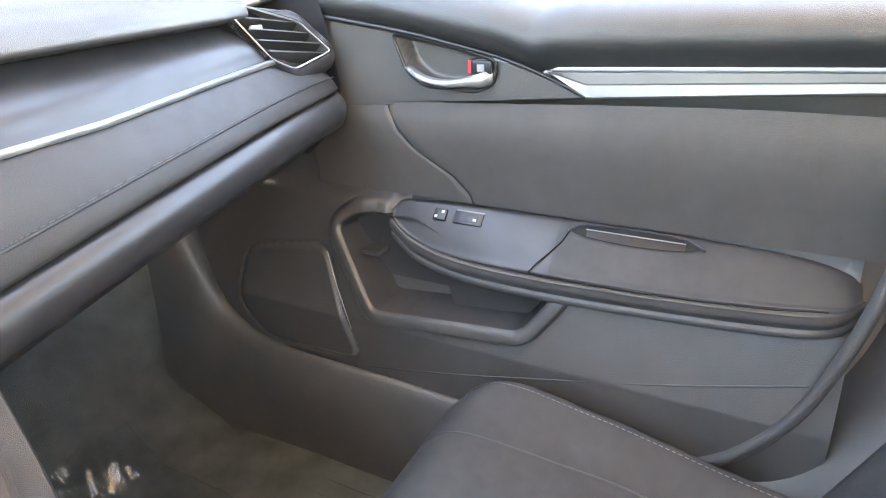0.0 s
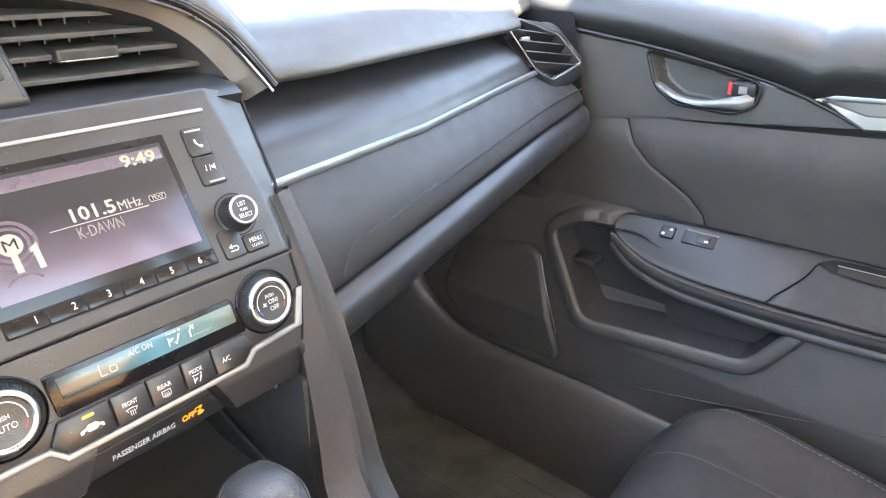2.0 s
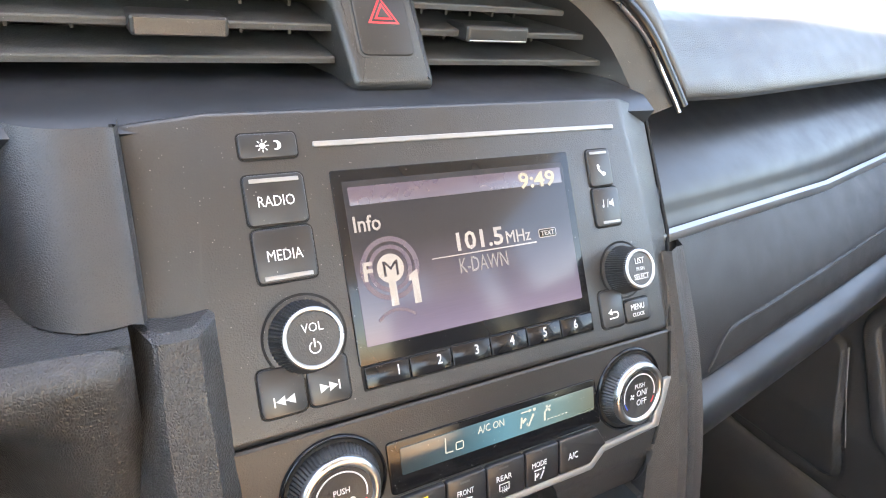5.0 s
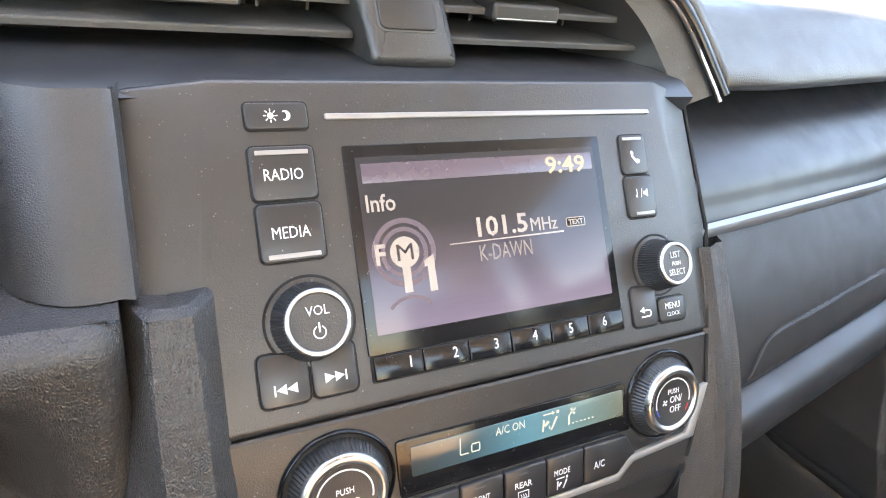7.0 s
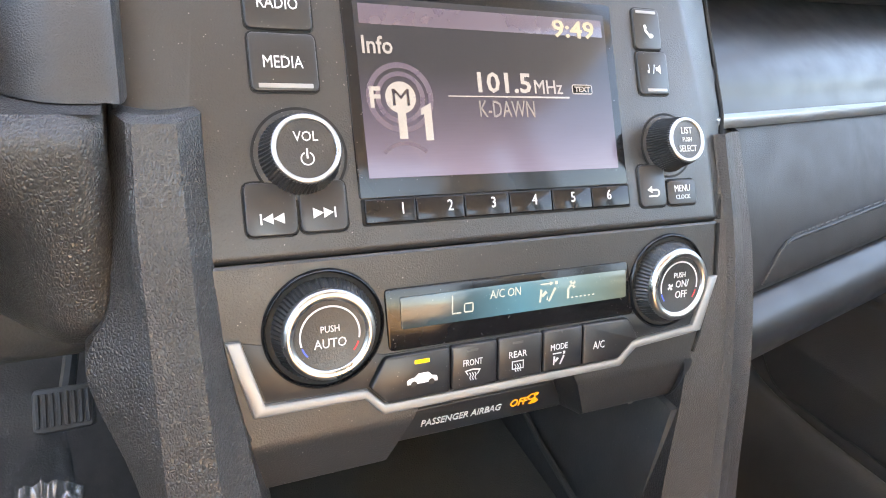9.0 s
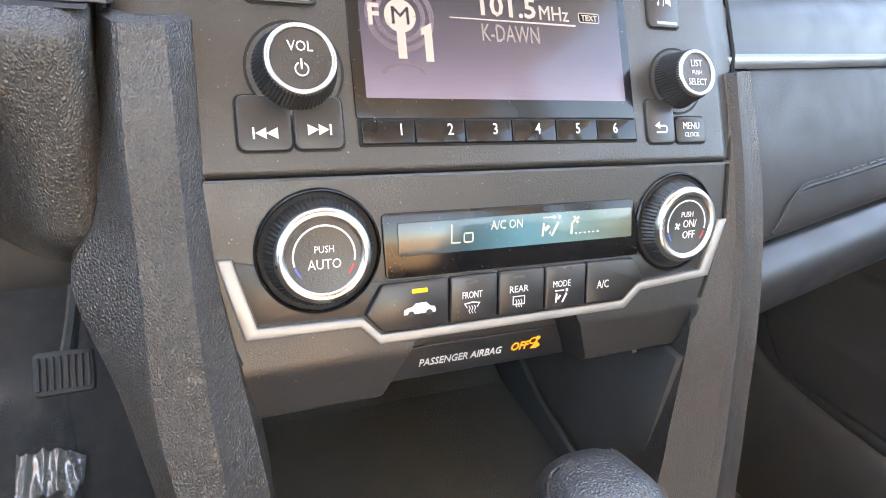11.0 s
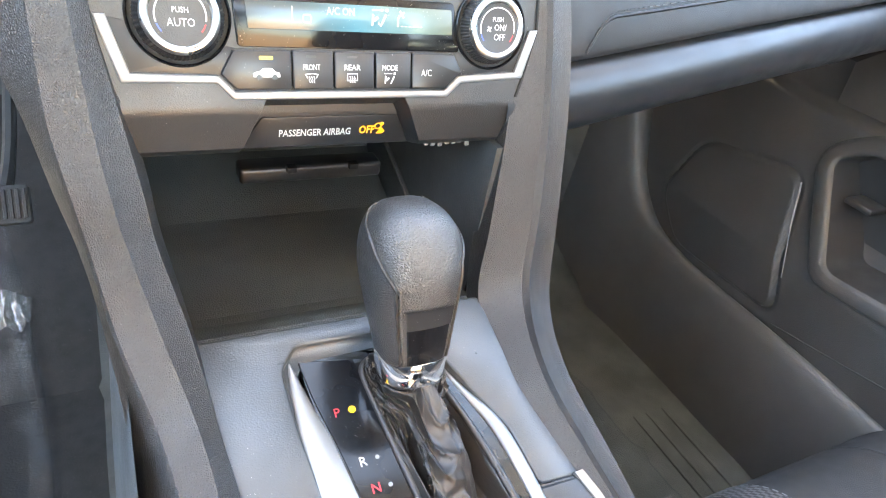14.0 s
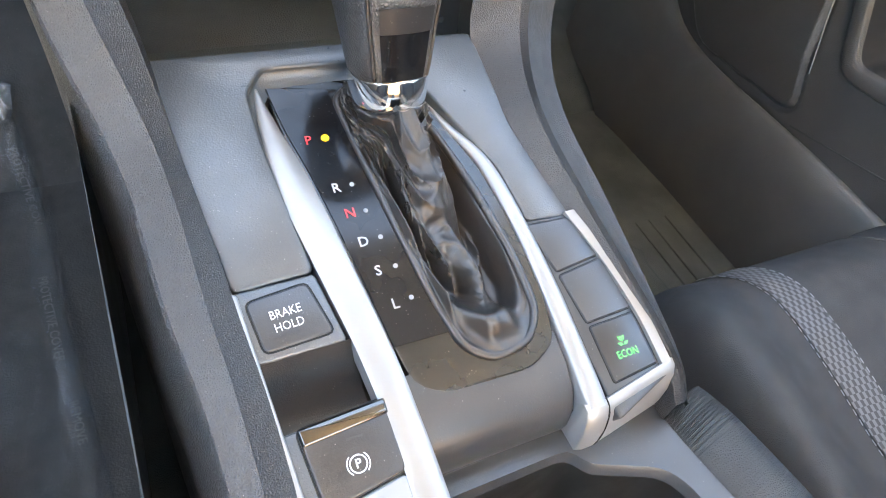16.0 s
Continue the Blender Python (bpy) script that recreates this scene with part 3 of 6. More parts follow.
def build_audio():
    a = thing("audio_unit", (0, 0.0, 0.6), "charcoal car radio with colour screen, knobs and buttons", "car radio")
    V = Vector
    bm = bmesh.new()
    P = [(-105, 119.5, 0), (93, 120.5, 0), (101, 47, 0), (103.5, 0.5, 0), (-115.6, 0.5, 0), (-113.5, 48.5, 0), (-133, 117.5, -5), (-135, 49, -1.5), (125, 119, -14), (117.5, 50, -4), (107, 0.5, -3)]
    vs = [bm.verts.new(MA @ V((x / 1000, y / 1000, z / 1000))) for x, y, z in P]
    f = lambda *i: bm.faces.new([vs[j] for j in i])
    f(0, 5, 4, 3, 2, 1), f(6, 7, 5, 0), f(1, 2, 9, 8), f(2, 3, 10, 9)
    loop = [0, 1, 8, 9, 10, 3, 4, 5, 7, 6]
    back = {j: bm.verts.new(MA @ V((P[j][0] / 1000 * 0.985, P[j][1] / 1000 - (0.004 if P[j][1] > 100 else 0), -0.045))) for j in loop}
    for i, j in zip(loop, loop[1:] + loop[:1]):
        bm.faces.new((vs[i], vs[j], back[j], back[i]))
    edges = [e for e in bm.edges if not any(v in back.values() for v in e.verts)]
    bmesh.ops.bevel(bm, geom=edges, offset=0.0030, segments=4, profile=0.5, affect="EDGES", clamp_overlap=True)
    smooth(part("fascia", bm, PANEL, a), 35)
    r = lambda u0, v0, u1, v1, c=1.0: rrect(u0 / 1000, v0 / 1000, u1 / 1000, v1 / 1000, c / 1000)

    def button(u0, v0, u1, v1, c=2.0, name="button", h=1.2):
        plate("gap", r(u0 - 0.65, v0 - 0.65, u1 + 0.65, v1 + 0.65, c + 0.5), -0.001, 0.0002, MA, JOINT_SHADE, a, 0.0001)
        return plate(name, r(u0, v0, u1, v1, c), -0.001, h / 1000, MA, BUTTON, a, 0.0006)

    plate("light_bar", r(-67.5, 104.4, 86.5, 106.6, 0.6), -0.001, 0.0007, MA, SILVER, a, 0.0004, "thin silver bar")
    b = button(-95, 101.2, -73.8, 110.4, 1.6)
    star = at(MA, -0.0865, 0.1058, 0.0013)
    part("sun_mark", ring(0.0, 0.0011, 0, 0.0001, star, 16), WHITE, b)
    for k in range(8):
        part("ray_mark", slab(rrect(0.0014, -0.0002, 0.0024, 0.0002, 0.0001), 0, 0.0001, star @ pose(0, 0, 0, 0, 0, 45 * k), 0.00001), WHITE, b)
    moon = [(0.0018 * math.cos(radians(t)), 0.0018 * math.sin(radians(t))) for t in range(-120, 121, 20)] + [(-0.0006 + 0.0011 * math.cos(radians(t)), 0.0013 * math.sin(radians(t))) for t in range(100, -101, -25)]
    part("moon_mark", slab(moon, 0, 0.0001, at(MA, -0.0815, 0.1058, 0.0013), 0.00001), WHITE, b)
    b = button(-95.5, 76.8, -73.4, 95.3)
    plate("light_bar", r(-93.4, 92.4, -75.2, 94.0, 0.3), 0.0006, 0.0014, MA, SILVER, b, 0.0002)
    lettering("RADIO", -91.2, 83.6, -77.8, 87.6, MA, WHITE, b, 0.0013)
    b = button(-95.3, 56.0, -73.1, 75.6)
    plate("light_bar", r(-93.0, 57.0, -75.0, 58.6, 0.3), 0.0006, 0.0014, MA, SILVER, b, 0.0002)
    lettering("MEDIA", -90.9, 63.8, -77.8, 67.8, MA, WHITE, b, 0.0013)
    b = button(66, 76.6, 80.5, 94.6)
    plate("light_bar", r(67.6, 92.2, 78.6, 93.6, 0.3), 0.0006, 0.0014, MA, SILVER, b, 0.0002)
    hs = [(-0.0026, 0.0024), (-0.0016, 0.003), (-0.0008, 0.0016), (-0.0014, 0.0008), (0.0004, -0.0012), (0.0012, -0.0008), (0.0026, -0.0018), (0.0018, -0.0028), (0.0006, -0.003), (-0.0022, 0.0)]
    part("phone_mark", slab(hs, 0, 0.0001, at(MA, 0.0737, 0.0845, 0.0013), 0.00001), WHITE, b)
    b = button(66, 57.0, 82.5, 75.8)
    plate("light_bar", r(70.0, 58.2, 81.0, 59.6, 0.3), 0.0006, 0.0014, MA, SILVER, b, 0.0002)
    M = at(MA, 0.0745, 0.068, 0.0013)
    for pts in (mm((-3.6, -1.8), (-2.6, -1.8), (-2.6, -0.6), (-3.6, -0.6)), mm((-2.9, -1.2), (-2.5, -1.2), (-2.5, 2), (-2.9, 2)), mm((-0.6, -2), (-0.2, -2), (0.6, 2), (0.2, 2)), mm((1.0, -0.8), (2.0, -0.8), (3.6, -2), (3.6, 2), (2.0, 0.8), (1.0, 0.8))):
        part("mute_mark", slab(pts, 0, 0.0001, M, 0.00001), WHITE, b)
    # joint towards the column cover and the rail
    line = [MA @ V((u / 1000, v / 1000, w / 1000)) for u, v, w in ((-133.6, 117, -4.6), (-134.4, 90, -3.2), (-135.4, 50, -1.0), (-133, 48.2, -0.4), (-116, 47.6, 0.4), (-114.6, 44, 0.4), (-116.0, 1, 0.3))]
    part("edge_joint", tube(line, 0.0011, 6), JOINT_SHADE, a, "black joint and shade beside the radio")
    line = [MA @ V((u / 1000, v / 1000, w / 1000)) for u, v, w in ((125.6, 118, -14), (118, 50, -4), (107.6, 1, -3))]
    part("edge_joint", tube(line, 0.0011, 6), JOINT_SHADE, a, "black joint and shade beside the radio")
    # screen
    scr = plate("screen_glass", r(-62.8, 18.8, 54.2, 94.8, 1.0), -0.002, 0.0006, MA, PIANO, a, 0.0003, "gloss black screen surround")
    m = bpy.data.materials.new("screen picture")
    m.use_nodes = True
    nt = m.node_tree
    bs = nt.nodes["Principled BSDF"]
    bs.inputs["Base Color"].default_value, bs.inputs["Roughness"].default_value = (0.02, 0.02, 0.022, 1), 0.16
    bs.inputs["Specular IOR Level"].default_value = 0.25
    co = nt.nodes.new("ShaderNodeTexCoord")
    sep = nt.nodes.new("ShaderNodeSeparateXYZ")
    nt.links.new(co.outputs["Generated"], sep.inputs[0])
    cr = nt.nodes.new("ShaderNodeValToRGB")
    cr.color_ramp.elements[0].color, cr.color_ramp.elements[1].color = (0.36, 0.31, 0.52, 1), (0.028, 0.027, 0.038, 1)
    cr.color_ramp.elements[1].position = 0.62
    e = cr.color_ramp.elements.new(0.25)
    e.color = (0.17, 0.145, 0.25, 1)
    nt.links.new(sep.outputs["Z"], cr.inputs[0])
    wv = node(nt, "ShaderNodeTexNoise", Scale=6.0, Detail=3.0)
    mp = nt.nodes.new("ShaderNodeMapping")
    mp.inputs["Scale"].default_value = (1.5, 14, 14)
    nt.links.new(co.outputs["Generated"], mp.inputs[0])
    nt.links.new(mp.outputs[0], wv.inputs["Vector"])
    mx = nt.nodes.new("ShaderNodeMix")
    mx.data_type, mx.blend_type = "RGBA", "MULTIPLY"
    mx.inputs[0].default_value = 0.35
    nt.links.new(cr.outputs[0], mx.inputs[6])
    nt.links.new(wv.outputs["Fac"], mx.inputs[7])
    nt.links.new(mx.outputs[2], bs.inputs["Emission Color"])
    bs.inputs["Emission Strength"].default_value = LAMP
    plate("picture", r(-58.6, 25.8, 50.2, 90.2, 0.3), 0.0, 0.0008, MA, m, scr, 0.0001, "lit radio display with purple grey picture")
    LILAC = glow("lilac display", (0.30, 0.24, 0.40), 0.6)
    LIT = glow("white display print", (0.9, 0.86, 0.92), 0.75)
    CREAM = glow("cream display print", (1.0, 0.93, 0.75), 0.8)
    plate("title_band", r(-56.8, 80.6, 48.6, 87.8, 0.2), 0.0007, 0.0009, MA, LILAC, scr, 0.00005)
    w = 0.00095
    lettering("9:49", 24, 79.6, 44.6, 87.0, MA, CREAM, scr, w, 0.02)
    lettering("Info", -56.6, 70.0, -45.2, 76.4, MA, LIT, scr, w, 0.01)
    lettering("101.5", -12.3, 56.6, 11.2, 64.6, MA, LIT, scr, w, 0.02)
    lettering("MHz", 12.8, 56.6, 26.0, 62.0, MA, LIT, scr, w)
    lettering("K-DAWN", -12.6, 47.2, 11.8, 53.6, MA, glow("grey display print", (0.62, 0.58, 0.64), 0.6), scr, w)
    plate("underline", mm((-25, 55.0), (29, 54.8), (29, 55.5), (-25, 55.4)), 0.0007, 0.0009, MA, LIT, scr, 0.00003)
    rim = [(p[0] + 0.0357, p[1] + 0.0586) for p in rrect(-0.0050, -0.0020, 0.0050, 0.0020, 0.0009)]
    plate("text_tag", rim, 0.0007, 0.0009, MA, LIT, scr, 0.00003)
    plate("text_tag_hole", inset(ccw(rim), 0.0004), 0.0008, 0.00097, MA, PIANO, scr, 0.00002)
    lettering("TEXT", 31.9, 57.5, 39.5, 59.7, MA, LIT, scr, 0.001, 0.02)
    c = at(MA, -0.0440, 0.0544, 0.0008)
    part("logo_ring", ring(0.0107, 0.0127, 0, 0.0002, c, 56), LILAC, scr)
    part("logo_ring", ring(0.0077, 0.0094, 0, 0.0002, c, 48), LILAC, scr)
    part("logo_disc", ring(0.0, 0.0058, 0, 0.0002, c, 40), LIT, scr)
    part("logo_arc", ring(0.0108, 0.0120, 0, 0.0002, at(MA, -0.0440, 0.0265, 0.0008), 48, 45, 135), LILAC, scr)
    lettering("F", -55.6, 50.6, -51.6, 58.2, MA, LIT, scr, 0.0011, 0.03)
    lettering("M", -47.2, 51.4, -40.8, 57.4, MA, surface("dark display print", (0.02, 0.015, 0.02), 0.3), scr, 0.0012)
    plate("logo_mast", mm((-45.8, 39.5), (-42.6, 39.5), (-42.6, 49), (-45.8, 49)), 0.0007, 0.00105, MA, LIT, scr, 0.00003)
    plate("logo_one", mm((-35.6, 38.8), (-32.6, 38.8), (-32.6, 52.6), (-36.8, 50.4), (-36.8, 48.0), (-35.6, 48.4)), 0.0007, 0.00105, MA, LIT, scr, 0.00003)
    # preset row
    plate("preset_gap", r(-62.4, 9.2, 54.8, 19.0, 1.0), -0.002, 0.0004, MA, JOINT_SHADE, a, 0.0002)
    for k in range(6):
        u0 = -61.4 + k * 19.25
        b = plate("preset_key", r(u0, 10.0, u0 + 18.8, 18.4, 0.5), -0.001, 0.0014, MA, PIANO, a, 0.0004, "gloss black preset key")
        text(str(k + 1), 0.0058, at(MA, [-0.0475, -0.0290, -0.0110, 0.0072, 0.0253, 0.0432][k], 0.0146, 0.0015), WHITE, b, squeeze=0.85)
    # track keys under the volume knob
    b = button(-101.2, 8.4, -84.6, 26.0, 2.4)
    M = at(MA, -0.0925, 0.0140, 0.0013)
    for pts in (mm((-4.2, -1.8), (-3.6, -1.8), (-3.6, 1.8), (-4.2, 1.8)), mm((-3.4, 0), (0, -1.8), (0, 1.8)), mm((0, 0), (3.6, -1.8), (3.6, 1.8))):
        part("track_mark", slab(pts, 0, 0.0001, M, 0.00001), WHITE, b)
    b = button(-83.6, 8.6, -67.6, 26.0, 2.4)
    M = at(MA, -0.0758, 0.0150, 0.0013)
    for pts in (mm((4.2, -1.8), (3.6, -1.8), (3.6, 1.8), (4.2, 1.8)), mm((3.4, 0), (0, -1.8), (0, 1.8)), mm((0, 0), (-3.6, -1.8), (-3.6, 1.8))):
        part("track_mark", slab(pts, 0, 0.0001, M, 0.00001), WHITE, b)
    b = button(60.2, 8.4, 74.4, 26.6, 2.4)
    M = at(MA, 0.0672, 0.0148, 0.0013)
    part("back_mark", slab(mm((-3.4, 0.9), (-0.8, 2.6), (-0.8, -0.4)), 0, 0.0001, M, 0.00001), WHITE, b)
    part("back_mark", slab(mm((-1, 0.5), (1.6, 0.5), (1.6, 1.2), (-1, 1.2)), 0, 0.0001, M, 0.00001), WHITE, b)
    part("back_mark", ring(0.0010, 0.0017, 0, 0.0001, M @ pose(0.0016, -0.0005, 0), 20, -90, 90), WHITE, b)
    part("back_mark", slab(mm((-2.8, -2.2), (1.6, -2.2), (1.6, -1.5), (-2.8, -1.5)), 0, 0.0001, M, 0.00001), WHITE, b)
    b = button(75.4, 8.4, 91.6, 19.5, 2.0)
    text("MENU", 0.0042, at(MA, 0.0835, 0.0155, 0.0013), WHITE, b, squeeze=0.8)
    text("CLOCK", 0.0027, at(MA, 0.0835, 0.0118, 0.0013), WHITE, b, squeeze=0.9)
    # knobs
    for u, v, r0, r1, h, words in ((-81.6, 34.8, 13.9, 10.9, 11.5, ""), (78.2, 34.8, 12.0, 9.2, 12.5, "list")):
        M = at(MA, u / 1000, v / 1000)
        k = smooth(part("knob", lathe([(r0 / 1000 + 0.0012, -0.002), (r0 / 1000 + 0.0012, 0.0004), (r0 / 1000, 0.0006), (r0 / 1000 - 0.0008, 0.003), (r1 / 1000 + 0.0008, h / 1000 - 0.0015), (r1 / 1000 + 0.0004, h / 1000 - 0.0005), (r1 / 1000 - 0.001, h / 1000 - 0.0006), (0.0004, h / 1000 - 0.0006)], M, 120, (2, 3, 4), 0.0005), PANEL, a, "knurled black knob"), 30)
        part("knob_skirt", ring(0.008, r0 / 1000 + 0.0022, -0.001, 0.0003, M, 64), JOINT_SHADE, a)
        smooth(part("knob_ring", lathe([((r1 + b) / 1000, (h + w) / 1000) for b, w in ((0.4, -2.2), (0.5, -1.2), (0.3, -0.3), (-0.3, 0.2), (-1.0, 0.1), (-1.4, -0.4), (-1.5, -1.0))], M, 72), SATIN, k), 60)
        w = h / 1000 - 0.0004
        if words:
            text("LIST", 0.0040, at(M, 0, 0.0038, w), WHITE, k, squeeze=0.85)
            text("PUSH", 0.0026, at(M, 0, 0, w), WHITE, k, squeeze=0.85)
            text("SELECT", 0.0038, at(M, 0, -0.0038, w), WHITE, k, squeeze=0.78)
        else:
            text("VOL", 0.0046, at(M, 0, 0.0038, w), WHITE, k, squeeze=0.9)
            part("power_mark", ring(0.0018, 0.00225, 0, 0.0001, at(M, 0, -0.0032, w), 32, 115, 425), WHITE, k)
            part("power_mark", slab(rrect(-0.0003, -0.0032, 0.0003, 0.0, 0.0001), 0, 0.0001, at(M, 0, 0, w), 0.00001), WHITE, k)


build_audio()


# ---- climate panel ----
def build_climate():
    a = thing("climate_panel", (0, -0.02, 0.5), "charcoal climate control panel with two dials and a silver frame line", "climate control")
    V = Vector
    # face bends back below the silver line
    def sec(u0, u1, v, w, cut=0.0):
        out = []
        f = (-v - 62) / 24
        lo, hi = -43 - 11 * f, 27 + 12 * f
        us = [np.linspace(u0, lo - 1.2, 24), np.linspace(lo - 1.0, lo + 1.0, 9), np.linspace(lo + 1.2, hi - 1.2, 30), np.linspace(hi - 1.0, hi + 1.0, 9), np.linspace(hi + 1.2, u1, 24)]
        for u in np.concatenate(us):
            k = step(lo - 1.0, lo + 1.0, u) * step(hi + 1.0, hi - 1.0, u) * step(60, 66, -v)
            out.append(MH @ V((u / 1000, v / 1000, (w * (1 - k) - k * (18 + 0.5 * max(0, -v - 70))) / 1000)))
        return out
    rows = [sec(-115.6, 103.5, -0.3, -30), sec(-115.6, 103.5, -0.3, -0.8), sec(-115.2, 103.4, -1.2, 0), sec(-112.5, 104.5, -26, 0), sec(-108, 97, -52, 0), sec(-105, 94, -60, 0)]
    for i in range(1, 10):
        rows.append(sec(-105 + 0.4 * i, 94 - 0.5 * i, -60 - 2.7 * i, -0.0 if i < 3 else -1.1 * (i - 2)))
    rows += [sec(-101, 89.5, -87, -12), sec(-101, 89.5, -88, -20), sec(-101, 89.5, -86, -60)]
    smooth(part("fascia", grid(rows), PANEL, a), 30)
    part("edge_joint", tube([MH @ V((u / 1000, v / 1000, 0.0002)) for u, v in ((-115.8, -1), (-112.8, -26), (-108.3, -52), (-105.2, -61))], 0.0012, 6), JOINT_SHADE, a, "black joint and shade beside the rail")
    part("edge_joint", tube([MH @ V((u / 1000, v / 1000, 0.0002)) for u, v in ((103.8, -1), (104.8, -26), (97.3, -52), (94.3, -61))], 0.0010, 6), JOINT_SHADE, a, "black joint and shade beside the rail")
    line = mm((-110.5, -25), (-105.8, -25.3), (-99.4, -48.7), (-63.5, -49.6), (-57.0, -56.6), (48.6, -56.6), (56.4, -49.6), (91.5, -47.4), (99.5, -25.6), (104.8, -25.2), (96.5, -50.6), (58.6, -53.2), (50.4, -60.2), (-58.0, -60.4), (-64.8, -53.0), (-103.4, -52.6))
    plate("silver_line", line, -0.001, 0.0022, MH, SILVER, a, 0.0009, "satin silver frame line")
    plate("well", mm((-105.2, -26.2), (-98.9, -48.2), (-98, -48.0), (-62.9, -49.2), (-56.8, -56.0), (48.4, -56.0), (56.0, -49.0), (91, -46.8), (98.8, -26), (60, -37.6), (-56, -37.8)), -0.002, 0.0004, MH, BUTTON, a, 0.0002)
    lcd = plate("display_glass", rounded(mm((-56.3, -13.6), (52.6, -13.8), (57.0, -37.6), (-54.8, -37.0)), 0.002), -0.001, 0.0008, MH, PIANO, a, 0.0003, "gloss black climate display")
    blue = surface("liquid crystal window", (0.030, 0.038, 0.040), 0.16, mottle=0.15, dust=0.5)
    bb = blue.node_tree.nodes["Principled BSDF"]
    gc = blue.node_tree.nodes.new("ShaderNodeTexCoord")
    gs = blue.node_tree.nodes.new("ShaderNodeSeparateXYZ")
    gr = blue.node_tree.nodes.new("ShaderNodeValToRGB")
    gr.color_ramp.elements[0].color, gr.color_ramp.elements[1].color = (0.0, 0.004, 0.006, 1), (0.15, 0.17, 0.13, 1)
    for pos, col in ((0.25, (0.02, 0.07, 0.11, 1)), (0.5, (0.09, 0.30, 0.46, 1)), (0.8, (0.16, 0.28, 0.31, 1))):
        gr.color_ramp.elements.new(pos).color = col
    blue.node_tree.links.new(gc.outputs["Generated"], gs.inputs[0])
    blue.node_tree.links.new(gs.outputs["X"], gr.inputs[0])
    blue.node_tree.links.new(gr.outputs[0], bb.inputs["Emission Color"])
    bb.inputs["Emission Strength"].default_value = LAMP
    plate("window", rounded(mm((-50.6, -17.0), (51.6, -17.2), (52.4, -29.4), (-50.0, -29.2)), 0.001), 0.0004, 0.0011, MH, blue, lcd, 0.0002)
    LIT = glow("pale display print", (0.82, 0.88, 0.88), 1.0)
    w = 0.0012
    for k, u in enumerate((-0.0280, -0.0230)):
        segs = ([(-1, 0, 2), (0, -1, 1)], [(-1, -0.5, 1.0), (1, -0.5, 1.0), (0, 0, 1), (0, -1, 1)])[k]
        M = at(MH, u, -0.0224, w) @ Matrix.Diagonal((0.85, 0.85, 1, 1))
        bars = [rrect(-0.0024, -0.0040, -0.0018, 0.0042, 0.0002), rrect(-0.0022, -0.0043, 0.0022, -0.0037, 0.0002)] if k == 0 else [rrect(-0.0024, -0.0038, -0.0018, -0.0004, 0.0002), rrect(0.0018, -0.0038, 0.0024, -0.0004, 0.0002), rrect(-0.0020, -0.0004, 0.0020, 0.0002, 0.0002), rrect(-0.0020, -0.0043, 0.0020, -0.0037, 0.0002)]
        for bpts in bars:
            part("digit_bar", slab(bpts, 0, 0.0001, M, 0.00001), LIT, lcd)
    lettering("A/C ON", -13.8, -22.0, -0.2, -18.6, MH, LIT, lcd, w)
    M = at(MH, 0.0122, -0.0224, w)
    for pts in (mm((-3.4, 3.2), (1.2, 3.2), (1.2, 3.8), (-3.4, 3.8)), mm((1.2, 2.6), (2.8, 3.5), (1.2, 4.4)), mm((3.4, 2.8), (4.8, 2.8), (4.8, 4.2), (3.4, 4.2)), mm((-3.8, -3.8), (-3.0, -3.8), (-2.4, 1.2), (-3.4, 1.6)), mm((0.4, -3.8), (1.2, -4.0), (4.2, 1.2), (3.2, 1.8)), mm((-2.2, -2.0), (0, -0.2), (-1.0, 0.8), (-2.8, -0.8)), mm((-0.4, -3.2), (0.4, -3.2), (0.0, -1.4))):
        part("airflow_mark", slab(pts, 0, 0.0001, M, 0.00001), LIT, lcd)
    M = at(MH, 0.0241, -0.0205, w)
    for k in range(4):
        part("fan_mark", slab(mm((0.2, -0.5), (1.7, -0.7), (1.9, 0.4), (0.4, 0.3)), 0, 0.0001, M @ pose(0, 0, 0, 0, 0, 90 * k + 40), 0.00001), LIT, lcd)
    for k in range(7):
        part("level_mark", slab(rrect(-0.0005, 0, 0.0005, 0.0005 if k else 0.0045, 0.0001), 0, 0.0001, at(MH, 0.0222 + 0.0021 * k, -0.0262, w), 0.00001), LIT, lcd)
    # keys
    cuts = [-57.6, -31.2, -11.1, 9.7, 29.3, 59.0]
    for k in range(5):
        u0, u1 = cuts[k] + 0.3, cuts[k + 1] - 0.3
        pts = mm((u0, -38.2), (u1, -38.2), (u1, -55.8), (u0, -55.8))
        if k == 0:
            pts = mm((-57, -38.4), (u1, -38.2), (u1, -55.8), (-56.6, -55.8), (-63.0, -49.0))
        if k == 4:
            pts = mm((u0, -38.2), (53, -38.4), (59.0, -48.6), (56, -49.2), (48.6, -55.8), (u0, -55.8))
        b = plate("key", rounded(pts, 0.0012), -0.001, 0.0030, MH, BUTTON, a, 0.0008)
        c, w = (0, -0.0221, -0.0021, 0.0174, 0.0375)[k], 0.0031
        if k in (1, 2, 3):
            lettering(("FRONT", "REAR", "MODE")[k - 1], c * 1000 - 4.0, -46.8, c * 1000 + 4.2, -44.2, MH, WHITE, b, w)
